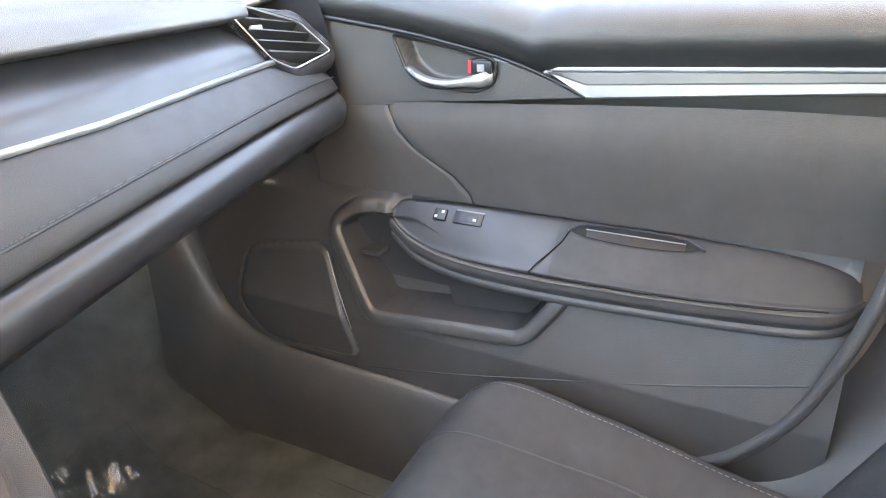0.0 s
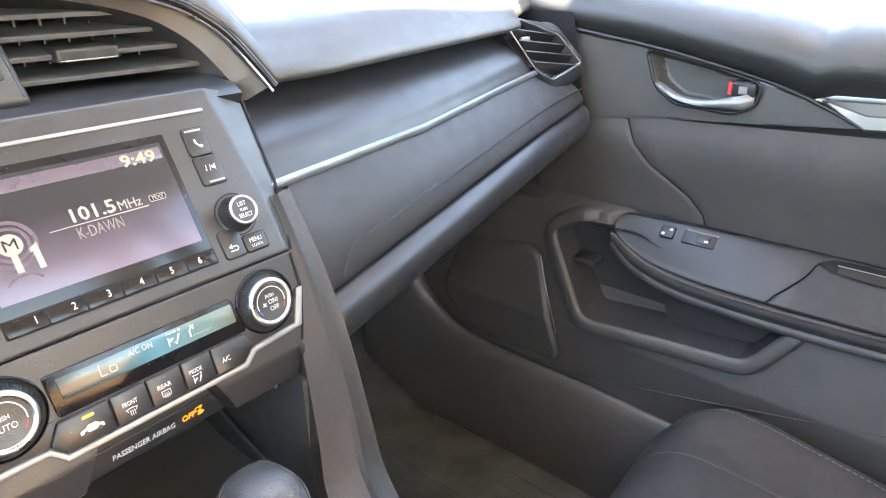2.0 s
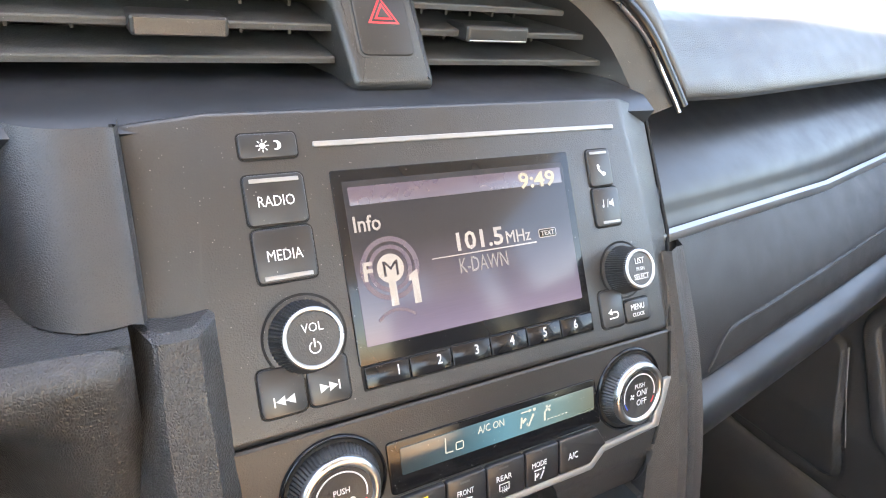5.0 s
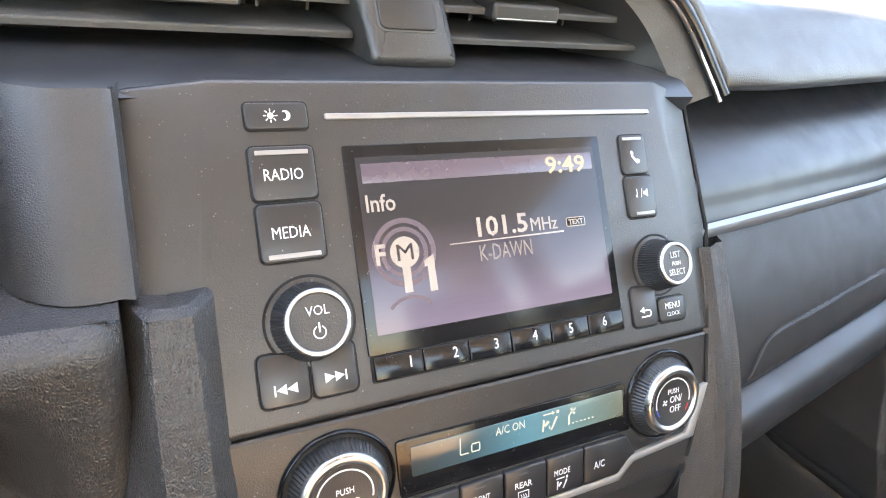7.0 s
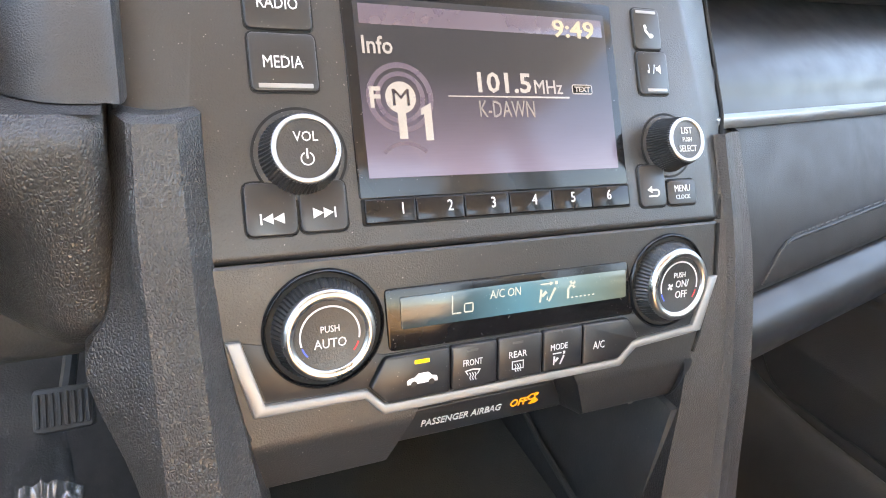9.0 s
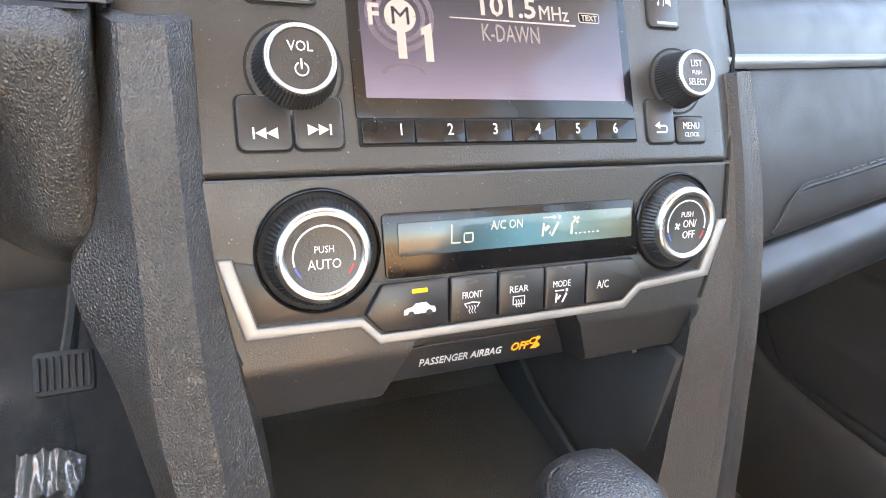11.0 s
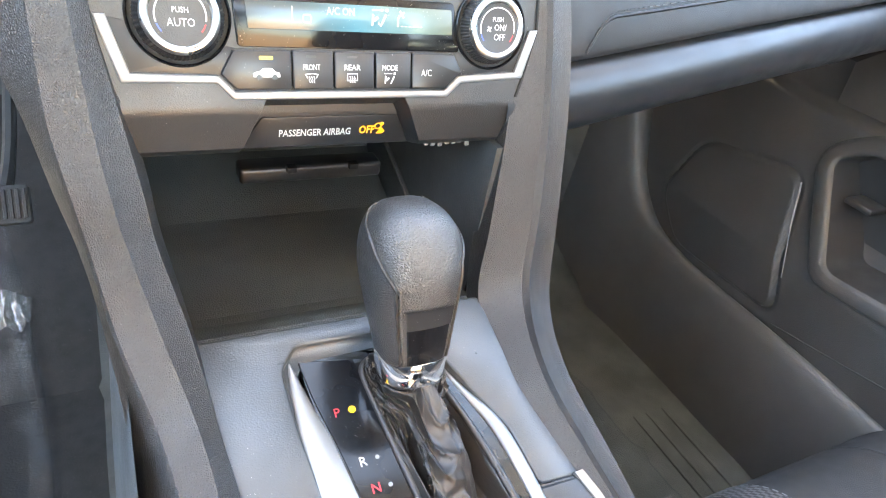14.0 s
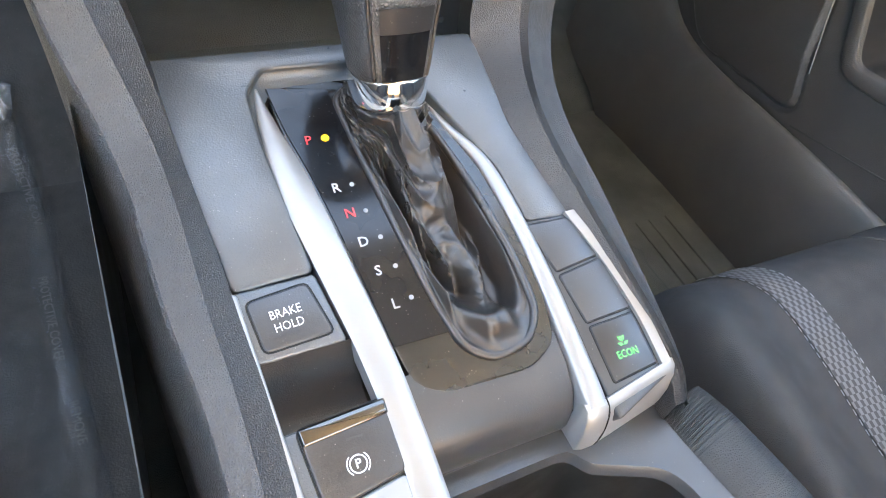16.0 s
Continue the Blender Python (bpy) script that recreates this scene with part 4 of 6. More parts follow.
        if k in (1, 2):
            part("lamp_slot", slab(rrect(c - 0.0024, -0.0412, c + 0.0024, -0.0402, 0.0002), 0, 0.0002, MH @ pose(0, 0, 0.0029), 0.00005), DARK, b)
            M = at(MH, c, -0.0500, w) @ Matrix.Diagonal((0.85, 0.85, 1, 1))
            if k == 1:
                part("demist_mark", slab(mm((-4, 1.6), (0, 2.2), (4, 1.6), (2.6, -0.6), (2.1, -0.6), (3.2, 1.2), (0, 1.6), (-3.2, 1.2), (-2.1, -0.6), (-2.6, -0.6)), 0, 0.0001, M, 0.00001), WHITE, b)
            else:
                for q in (rrect(-0.0032, 0.0016, 0.0032, 0.0021, 0.0001), rrect(-0.0032, -0.0021, -0.0027, 0.0021, 0.0001), rrect(0.0027, -0.0021, 0.0032, 0.0021, 0.0001), rrect(-0.0032, -0.0021, 0.0032, -0.0016, 0.0001)):
                    part("demist_mark", slab(q, 0, 0.0001, M, 0.00001), WHITE, b)
            for i in (-1, 0, 1):
                part("heat_mark", tube([M @ V((i * 0.0013 + 0.0003 * (-1) ** j, -0.0032 + 0.0012 * j, 0.0001)) for j in range(4)], 0.0002, 4), WHITE, b)
        if k == 3:
            M = at(MH, c, -0.0505, w)
            for pts in (mm((-3, 2), (1.2, 2), (1.2, 2.5), (-3, 2.5)), mm((2.0, 1.6), (3.0, 1.6), (3.0, 2.8), (2.0, 2.8)), mm((-2.8, -2.6), (-2.2, -2.6), (-1.8, 1.0), (-2.6, 1.2)), mm((0.2, -2.6), (0.9, -2.8), (2.8, 0.8), (2.1, 1.2)), mm((-1.6, -1.6), (0, 0), (-0.8, 0.6), (-2.0, -0.8))):
                part("mode_mark", slab(pts, 0, 0.0001, M, 0.00001), WHITE, b)
        if k == 4:
            lettering("A/C", 34.6, -49.5, 40.4, -46.2, MH, WHITE, b, w)
        if k == 0:
            part("key_lamp", slab(rrect(-0.0460, -0.0424, -0.0400, -0.0408, 0.0003), 0, 0.0004, MH @ pose(0, 0, 0.0028), 0.0001), YELLOW, b, "lit amber key lamp")
            car = mm((-6.4, -2.0), (-6.4, -0.2), (-5.4, 0.4), (-3.2, 0.8), (-1.6, 2.2), (2.6, 2.2), (4.2, 0.6), (6.0, 0.2), (6.4, -0.8), (6.4, -2.0))
            M = at(MH, -0.0430, -0.0482, w) @ Matrix.Diagonal((0.95, 0.95, 1, 1))
            part("car_mark", slab(car, 0, 0.0001, M, 0.00001), WHITE, b)
            for cx in (-0.0036, 0.0038):
                part("wheel_mark", ring(0, 0.0013, 0.0001, 0.0002, M @ pose(cx, -0.002, 0), 16), BUTTON, b)
    # torn felt hanging under the panel
    rng = random.Random(7)
    for i in range(7):
        x = 0.047 + 0.0042 * i
        part("felt_shred", slab(rrect(x, -0.003 - 0.003 * rng.random(), x + 0.0030, 0.003, 0.0006), -0.0004, 0.0004, frame_at((0, -0.0150, 0.4998), rng.uniform(-25, 25)), 0.0002), DIMFELT, a, "torn pale felt")
    # passenger airbag plate
    M = frame_at((0, -0.0066, 0.4945), -9)
    T = mm((-53.7, 0.5), (41.0, 0.5), (30.0, 19.0), (-42.5, 19.0))
    pl = plate("airbag_plate", rounded(T, 0.0012), -0.004, 0.0, M, BUTTON, a, 0.0006, "dark plate with airbag notice")
    lettering("PASSENGER AIRBAG", -33.5, 7.4, 4.8, 11.6, M, WHITE, pl, 0.0001, 0.01)
    lettering("OFF", 9.6, 7.6, 18.4, 12.6, M, AMBER, pl, 0.0001, 0.02)
    part("belt_mark", ring(0, 0.0012, 0, 0.0002, at(M, 0.0222, 0.0135, 0.0001), 16), AMBER, pl)
    part("belt_mark", slab(mm((-2.6, -2.6), (0.6, -2.8), (2.4, -1.4), (0.4, 1.2), (-0.8, 0.4)), 0, 0.0002, at(M, 0.0222, 0.0100, 0.0001), 0.00005), AMBER, pl)
    part("belt_mark", ring(0.0014, 0.0021, 0, 0.0002, at(M, 0.0202, 0.0122, 0.0001), 20), AMBER, pl)
    # dials
    for u, words in ((-0.0778, ("PUSH", "AUTO")), (0.0755, ("PUSH", "ON/", "OFF"))):
        M = at(MH, u, -0.0250)
        part("dial_bore", ring(0.0150, 0.0203, -0.004, 0.0005, M, 64), JOINT_SHADE, a)
        smooth(part("dial_bore_rim", lathe([(0.0214, -0.001), (0.0213, 0.0010), (0.0206, 0.0016), (0.0200, 0.0012), (0.0198, -0.001)], M, 72), PIANO, a), 60)
        k = smooth(part("dial", lathe([(0.0186, -0.004), (0.0186, 0.0002), (0.0182, 0.0015), (0.0160, 0.0066), (0.0150, 0.0078), (0.0134, 0.0080), (0.0120, 0.0076), (0.0003, 0.0076)], M, 140, (1, 2, 3), 0.0005), PANEL, a, "knurled black dial"), 30)
        smooth(part("dial_ring", lathe([(0.0160, 0.0056), (0.0160, 0.0070), (0.0154, 0.0084), (0.0138, 0.0088), (0.0123, 0.0081), (0.0122, 0.0074)], M, 64), SATIN, k, "satin chrome ring"), 60)
        part("dial_arc", ring(0.0098, 0.0104, 0, 0.0001, at(M, 0, 0, 0.00765), 64, -12, 196), WHITE, k)
        part("cold_arc", ring(0.0098, 0.0104, 0, 0.0001, at(M, 0, 0, 0.00765), 64, 199, 219), surface("blue print", (0.05, 0.1, 0.5), 0.5), k)
        part("hot_arc", ring(0.0098, 0.0104, 0, 0.0001, at(M, 0, 0, 0.00765), 64, 321, 341), RED, k)
        if len(words) == 2:
            text("PUSH", 0.0033, at(M, 0, 0.0022, 0.0077), WHITE, k, squeeze=0.85)
            text("AUTO", 0.0047, at(M, 0, -0.0028, 0.0077), WHITE, k, squeeze=0.85)
        else:
            text("PUSH", 0.0033, at(M, 0, 0.0042, 0.0077), WHITE, k, squeeze=0.85)
            text("ON/", 0.0046, at(M, 0.0016, 0.0002, 0.0077), WHITE, k, squeeze=0.85)
            text("OFF", 0.0046, at(M, 0.0014, -0.0045, 0.0077), WHITE, k, squeeze=0.85)
            for j in range(4):
                part("fan_mark", slab(mm((0.1, -0.4), (1.4, -0.6), (1.6, 0.3), (0.3, 0.2)), 0, 0.0001, at(M, -0.0050, -0.0005, 0.0077) @ pose(0, 0, 0, 0, 0, 90 * j + 40), 0.00001), WHITE, k)


build_climate()


# ---- centre console ----
SLOT = ccw([(-7, -86), (6, -80), (22, -82), (31, -94), (39, -120), (46, -150), (51, -185), (51, -208), (42, -219), (24, -222), (12, -214), (6, -190), (1, -155), (-4, -115)])


def resample(points, n):
    """n points evenly spaced round a closed line."""
    p = [Vector(q) for q in points]
    p.append(p[0])
    d = [0.0]
    for a, b in zip(p, p[1:]):
        d.append(d[-1] + (b - a).length)
    out = []
    i = 0
    for k in range(n):
        t = d[-1] * k / n
        while d[i + 1] < t:
            i += 1
        out.append(p[i].lerp(p[i + 1], (t - d[i]) / max(1e-9, d[i + 1] - d[i])))
    return out


def joint(pts, M, parent, grow=0.0007, h=0.0011):
    """Black joint round a key."""
    plate("joint", inset(ccw(pts), -grow), -0.001, h, M, JOINT_SHADE, parent, 0.0002)


def sunk(u, v, w):
    """A point of the gear gate, which lies lower than the deck towards the front."""
    d = 0.006 * step(deck_v(-0.165), deck_v(-0.085), v)
    return Vector((u + 0.235 * d, v + 0.556 * d, w - d))


def build_console():
    c = thing("centre_console", (0, -0.17, 0.0), "grey centre console with pebbled rails and silver fins", "console")
    V = Vector
    # rails: (outer low, outer top, inner top, inner low)
    zz = (0.630, 0.60, 0.576, 0.558, 0.525, 0.495, 0.472, 0.44, 0.412, 0.400, 0.386, 0.370, 0.33)
    yy = (0.0045, -0.010, -0.019, -0.0265, -0.039, -0.051, -0.058, -0.075, -0.103, -0.133, -0.18, -0.228, -0.34)
    ol = (-137, -140, -142.5, -150.5, -141, -134, -128.5, -121.5, -114.5, -108, -104, -98.5, -94)
    oc = (-132, -133, -132.6, -132.4, -131.8, -127, -123.5, -118, -108, -102.4, -98.5, -92.2, -88)
    ic = (-118.5, -118, -117.6, -117, -115, -111.5, -107.5, -99.7, -90.5, -86.2, -83.4, -79.7, -76)
    il = (-112, -112, -111.5, -110.5, -105, -100, -97, -88, -81.5, -77.5, -73.5, -69.5, -66)
    rows = []
    for z, y, a1, a2, a3, a4 in zip(zz, yy, ol, oc, ic, il):
        k = step(-0.03, -0.12, y)
        back = V((0, 1 - k, -k)).normalized()
        f = lambda x, b: V((x / 1000, y, z)) + back * b
        rows.append([f(a1 - 14 * k, 0.10 + 0.22 * k), f(a1 - 1 - 2 * k, 0.03), f(a1, 0.014), f(a2 - 0.8, 0.0012), f(a2 + 0.8, -0.0004), f((a2 + a3) / 2, -0.0010), f(a3 - 0.8, -0.0004), f(a3 + 0.5, 0.0012), f(a4, 0.009), f(a4 + 3, 0.03)])
    rows = sweep(rows, 72)
    cen = sum((p for p in rows[0][2:9]), V()) / 7
    rows = [[cen + V((0, 0.01, 0.0)) for p in rows[0]], [p.lerp(cen, 0.12) + V((0, 0.004, 0.0015)) for p in rows[0]]] + rows
    smooth(part("left_rail", grid(rows), RAIL, c, "pebbled vinyl rail"), 24)
    right = [((0.091, 0.020, 0.612), (0.112, 0.012, 0.622), (0.1245, 0.014, 0.622), 0), ((0.094, -0.01, 0.565), (0.1132, -0.013, 0.572), (0.1272, -0.012, 0.572), 0), ((0.091, -0.028, 0.512), (0.1155, -0.030, 0.520), (0.130, -0.030, 0.520), 0.1), ((0.087, -0.040, 0.455), (0.1155, -0.046, 0.462), (0.132, -0.046, 0.455), 0.3), ((0.078, -0.060, 0.411), (0.108, -0.066, 0.420), (0.129, -0.064, 0.408), 0.7), ((0.079, -0.114, 0.394), (0.094, -0.114, 0.404), (0.112, -0.112, 0.398), 1), ((0.090, -0.168, 0.377), (0.098, -0.168, 0.385), (0.114, -0.168, 0.379), 1), ((0.106, -0.240, 0.353), (0.109, -0.240, 0.359), (0.118, -0.240, 0.351), 1), ((0.108, -0.262, 0.338), (0.110, -0.263, 0.343), (0.116, -0.262, 0.337), 1)]
    rows = []
    for l, i, o, k in right:
        back = V((0, 1 - k, -k)).normalized()
        l, i, o = V(l), V(i), V(o)
        rows.append([l + back * 0.02, l, l.lerp(i, 0.88) + back * 0.0008, i - back * 0.0016, i.lerp(o, 0.12) - back * 0.0012, i.lerp(o, 0.6) + back * 0.0006, o, o + back * 0.006 + V((0.003, 0, 0)), o + back * 0.06 + V((0.014, 0, 0)), o + back * 0.28 + V((0.03, 0, 0))])
    smooth(part("right_rail", grid(sweep(rows, 64)), RAIL, c, "pebbled vinyl rail"), 24)
    # tunnel sides
    smooth(part("left_side", grid([[V((-0.117, y, z)), V((-0.135, y, z - 0.15)), V((-0.16, y, -0.02))] for y, z in ((0.5, 0.42), (0.0, 0.44), (-0.1, 0.41), (-0.2, 0.37), (-0.3, 0.34), (-0.6, 0.32))]), TUNNEL, c, "dark carpeted tunnel side"), 60)
    part("right_side", grid([[V((x0, y, z)), V((x0 + 0.03, y, z - 0.15)), V((0.19, y, -0.02))] for x0, y, z in ((0.13, 0.5, 0.42), (0.13, 0.0, 0.42), (0.128, -0.1, 0.37), (0.13, -0.2, 0.34), (0.13, -0.3, 0.31), (0.13, -0.6, 0.30))]), DARK, c, "dark carpeted tunnel side")
    # deck plate with the opening for the gear gate
    D = lambda *pts: [(x / 1000, deck_v(y / 1000)) for x, y in pts]
    part("deck", slab(D((-87, -55), (80, -55), (82, -110), (92, -168), (110, -256), (56, -268), (-16, -268), (-60, -268), (-80, -268), (-76, -172), (-84, -110)), -0.040, -0.028, MC, 0.001), DARK, c)
    plate("deck_plate", rounded(D((-86, -55), (79.5, -55), (80, -115), (91, -167), (66.2, -166), (62.5, -134), (50.5, -110), (41.5, -90), (34, -67), (-37, -66), (-46.5, -78), (-45.5, -110), (-39.5, -167), (-74, -169), (-80, -122)), 0.004), -0.020, 0.0002, MC, DECK, c, 0.0016, "grey satin deck plate")
    edge_ = spline([(x / 1000, deck_v(y / 1000), 0) for x, y in ((-39.2, -168), (-44.5, -120), (-46.3, -84), (-43.5, -71), (-35, -66.3), (0, -66.6), (30, -67), (36.5, -74), (41.8, -91), (50.8, -110.5), (62.7, -134.5), (66.3, -167))], 70)
    heart = V((0.008, deck_v(-0.135), 0))
    smooth(part("well_wall", grid([[MC @ (p.lerp(heart, k) + V((0, 0, w))) for p in edge_] for w, k in ((-0.0012, 0), (-0.0035, 0.006), (-0.0060, 0.05), (-0.0072, 0.12), (-0.014, 0.13))]), DECK, c, "wall of the gate well"), 60)
    # silver fins
    def fin(outer, inner, name):
        o = spline([(x / 1000, deck_v(y / 1000), 0) for x, y in outer], 40)
        i = spline([(x / 1000, deck_v(y / 1000), 0) for x, y in inner], 40)
        rows = []
        for k, (p, q) in enumerate(zip(o, i)):
            h = 0.0008 + 0.0012 * min(1, k / 8)
            rows.append([MC @ sunk(a.x, a.y, w) for a, w in ((p, -0.01), (p, h - 0.001), (p.lerp(q, 0.12), h), (p.lerp(q, 0.5), h + 0.0006), (p.lerp(q, 0.88), h - 0.0002), (q, h - 0.0015), (q, -0.012))])
        return smooth(part(name, grid(rows), SILVER, c, "satin silver fin beside the gear gate"), 50)
    fin([(-43.5, -76), (-46, -100), (-44.5, -132), (-38.5, -169), (-32.5, -203), (-28.8, -241), (-28, -275), (-29, -300)], [(-41.5, -76), (-36, -100), (-29, -128), (-21.6, -176), (-17.8, -203), (-15.4, -235), (-14.0, -270), (-14, -300)], "left_fin")
    fin([(39.5, -92), (48, -110), (60.2, -132), (64.9, -166.5), (67.2, -200), (67.6, -235), (67.4, -246), (67.0, -254)], [(37.5, -94), (43.5, -112), (52.5, -132), (57.0, -166), (58.0, -198), (57.6, -232), (57.2, -244), (56.8, -254)], "right_fin")
    # gate panel
    outer = resample([(x, y, 0) for x, y in rounded(D((-38, -77), (28, -75), (37, -92), (52, -132), (57, -166), (58, -198), (55, -222), (40, -230), (-2, -229), (-14, -222), (-22, -176), (-36, -100)), 0.006)], 96)
    hole = resample([(x / 1000, deck_v(y / 1000), 0) for x, y in rounded(SLOT, 9, 4)], 96)
    k = min(range(96), key=lambda i: (hole[i] - outer[0]).length)
    hole = hole[k:] + hole[:k]
    rows = [[MC @ sunk(p.x, p.y, w) for p in r] for r, w in ((outer, -0.012), (outer, 0.0004), ([p.lerp(q, 0.06) for p, q in zip(outer, hole)], 0.0012), (hole, 0.0012), (hole, -0.024))]
    gate = smooth(part("gate_panel", grid(rows, True), GATE, c, "black gear gate surround"), 40)
    lft = spline([(x / 1000, deck_v(y / 1000), 0) for x, y in ((-38, -77), (-35, -100), (-29, -128), (-22.2, -170), (-17.4, -206))], 30)
    rgt = spline([(x / 1000, deck_v(y / 1000), 0) for x, y in ((-9.0, -81), (-7, -100), (-4.4, -128), (1.2, -170), (8.6, -206))], 30)
    rows = [[MC @ sunk(p.x, p.y, 0.0), MC @ sunk(p.x, p.y, 0.0016), MC @ sunk(p.x + 0.0003, p.y, 0.0019), MC @ sunk(q.x - 0.0003, q.y, 0.0019), MC @ sunk(q.x, q.y, 0.0016), MC @ sunk(q.x, q.y, 0.0)] for p, q in zip(lft, rgt)]
    led = smooth(part("selector_panel", grid(rows), PIANO, gate, "gloss black gear selector panel"), 30)
    for ch, x, y, m in (("P", -25.7, -107.5, RED), ("R", -20.1, -133.1, DIM), ("N", -17.5, -145.9, RED), ("D", -15.8, -159.8, DIM), ("S", -13.6, -173.7, DIM), ("L", -11.0, -189.1, DIM)):
        q = sunk(x / 1000, deck_v(y / 1000), 0.0022)
        text(ch, 0.0066, at(MC, q.x, q.y, q.z), m, led, bold=0.00008)
    for x, y, m in ((-17.6, -107.3, YELLOW), (-12.5, -132.5, THREAD), (-10.3, -145.9, THREAD), (-7.7, -159.1, THREAD), (-5.5, -173.2, THREAD), (-3.3, -188.0, THREAD)):
        q = sunk(x / 1000, deck_v(y / 1000), 0.0020)
        part("lamp", ring(0, 0.0011 if m is not YELLOW else 0.0019, 0, 0.0003, at(MC, q.x, q.y, q.z), 14), m, led)
    # end of the deck towards the cup holder
    rows = []
    for x in np.linspace(-0.018, 0.056, 12):
        rows.append([MC @ V((x, deck_v(-0.218), 0.0005)), MC @ V((x, deck_v(-0.232), 0.0)), MC @ V((x, deck_v(-0.2440), -0.0035)), MC @ V((x, deck_v(-0.2515), -0.011)), MC @ V((x, deck_v(-0.2560), -0.021)), MC @ V((x, deck_v(-0.2575), -0.030)), MC @ V((x, deck_v(-0.258), -0.040))])
    smooth(part("deck_end", grid(rows), BLOCK, c, "grey deck end above the cup holder"), 50)
    around = resample([(x, y, 0.0) for x, y in rounded([(-0.075, -0.252), (0.122, -0.246), (0.122, -0.45), (-0.075, -0.45)], 0.006)], 120)
    hole = resample([(x, y, 0.0) for x, y in rounded([(-0.020, -0.2600), (0.0535, -0.2590), (0.0590, -0.2690), (0.094, -0.2835), (0.101, -0.297), (0.103, -0.42), (-0.020, -0.42)], 0.007)], 120)
    k = min(range(120), key=lambda i: (hole[i] - around[0]).length)
    hole = hole[k:] + hole[:k]
    mid = sum(hole, V()) / 120
    rows = [[p + V((0, 0, z)) for p in r] for r, z in ((around, 0.24), (around, 0.3215), (around, 0.3225), ([p.lerp(q, 0.03) for p, q in zip(hole, around)], 0.3230), (hole, 0.3215), ([p.lerp(mid, 0.02) for p in hole], 0.317), ([p.lerp(mid, 0.06) for p in hole], 0.245))]
    cup = smooth(part("cup_holder", grid(rows[:6], True), BLOCK, c, "grey surround of the cup holder"), 50)
    smooth(part("cup_well", grid(rows[5:], True), WELL, cup, "dark wall of the cup well"), 50)
    part("cup_floor", box(-0.03, -0.43, 0.238, 0.11, -0.25, 0.246), WELL, cup, "black cup holder floor")
    # left block: brake hold, parking brake
    b = plate("left_block", rounded(D((-75, -169), (-40, -168), (-34.5, -198), (-72, -198.5)), 0.002), -0.012, 0.0006, MC, DECK, c, 0.0012)
    low = plate("left_block", rounded(D((-72, -226), (-31, -224), (-30, -241), (-29, -300), (-70, -300)), 0.002), -0.012, 0.0004, MC, DECK, c, 0.0010)
    plate("left_edge", rounded(D((-76.5, -168), (-72.2, -170), (-66.5, -248), (-64, -290), (-69, -290), (-71.5, -248)), 0.0015), -0.012, 0.0018, MC, SILVER, c, 0.001, "silver edge")
    joint(rounded(D((-70, -174), (-44.5, -171.2), (-38.8, -193.4), (-67.2, -195.2)), 0.003), MC, b, h=0.0008)
    k = plate("brake_hold_key", rounded(D((-70, -174), (-44.5, -171.2), (-38.8, -193.4), (-67.2, -195.2)), 0.003), -0.002, 0.0014, MC, BLOCK, b, 0.0008)
    M = at(MC, -0.0555, deck_v(-0.1838), 0.0015, 4)
    text("BRAKE", 0.0052, at(M, 0, 0.0028), WHITE, k, squeeze=0.85)
    text("HOLD", 0.0052, at(M, 0, -0.0028), WHITE, k, squeeze=0.85)
    rows = []
    for f in np.linspace(0, 1, 15):
        y = -198 - 28 * f
        w = -0.0215 * math.sin(math.pi * min(1, f * 0.58)) ** 0.8
        rows.append([MC @ V((x / 1000, deck_v(y / 1000), w + 0.0005 * (1 if k in (0, 6) else 0))) for k, x in enumerate(np.linspace(-71.5 + 1.2 * f, -32.0 + 3 * f, 7))])
    smooth(part("finger_pit", grid(rows), PANEL, b, "concave finger pit"), 60)
    joint(rounded(D((-63.6, -225.5), (-27.4, -223.4), (-27.4, -251), (-60.5, -256)), 0.003), MC, low, h=0.0006)
    k = plate("parking_brake_key", rounded(D((-63.6, -225.5), (-27.4, -223.4), (-27.4, -251), (-60.5, -256)), 0.003), -0.010, 0.0018, MC, PANEL, low, 0.0012)
    plate("key_edge", rounded(D((-63.4, -225.4), (-27.6, -223.3), (-27.6, -229.4), (-62.6, -232.2)), 0.001), 0.0, 0.0026, MC, SMOKED, k, 0.0012, "smoked chrome edge")
    M = at(MC, -0.0445, deck_v(-0.2433), 0.0017)
    part("brake_mark", ring(0.0030, 0.0036, 0, 0.0001, M, 32), WHITE, k)
    text("P", 0.0048, M, WHITE, k, bold=0.0001)
    part("brake_mark", ring(0.0042, 0.0047, 0, 0.0001, M, 32, 130, 230), WHITE, k)
    part("brake_mark", ring(0.0042, 0.0047, 0, 0.0001, M, 32, -50, 50), WHITE, k)
    part("lamp_slot", slab(rrect(-0.0465, deck_v(-0.2345), -0.0395, deck_v(-0.2335), 0.0002), 0.0012, 0.0018, MC, 0.00005), DARK, k)
    plate("silver_foot", rounded(D((-60, -257), (-28, -252), (-28, -290), (-60, -290)), 0.002), -0.004, 0.0012, MC, SILVER, c, 0.0008)
    # right block: blanks and economy key
    b = plate("right_block", rounded(D((61.5, -165), (91, -166.5), (104, -222), (107, -250), (70, -262), (68, -232), (67.5, -200), (65.2, -168)), 0.003), -0.012, 0.0004, MC, BLOCK, c, 0.0012)
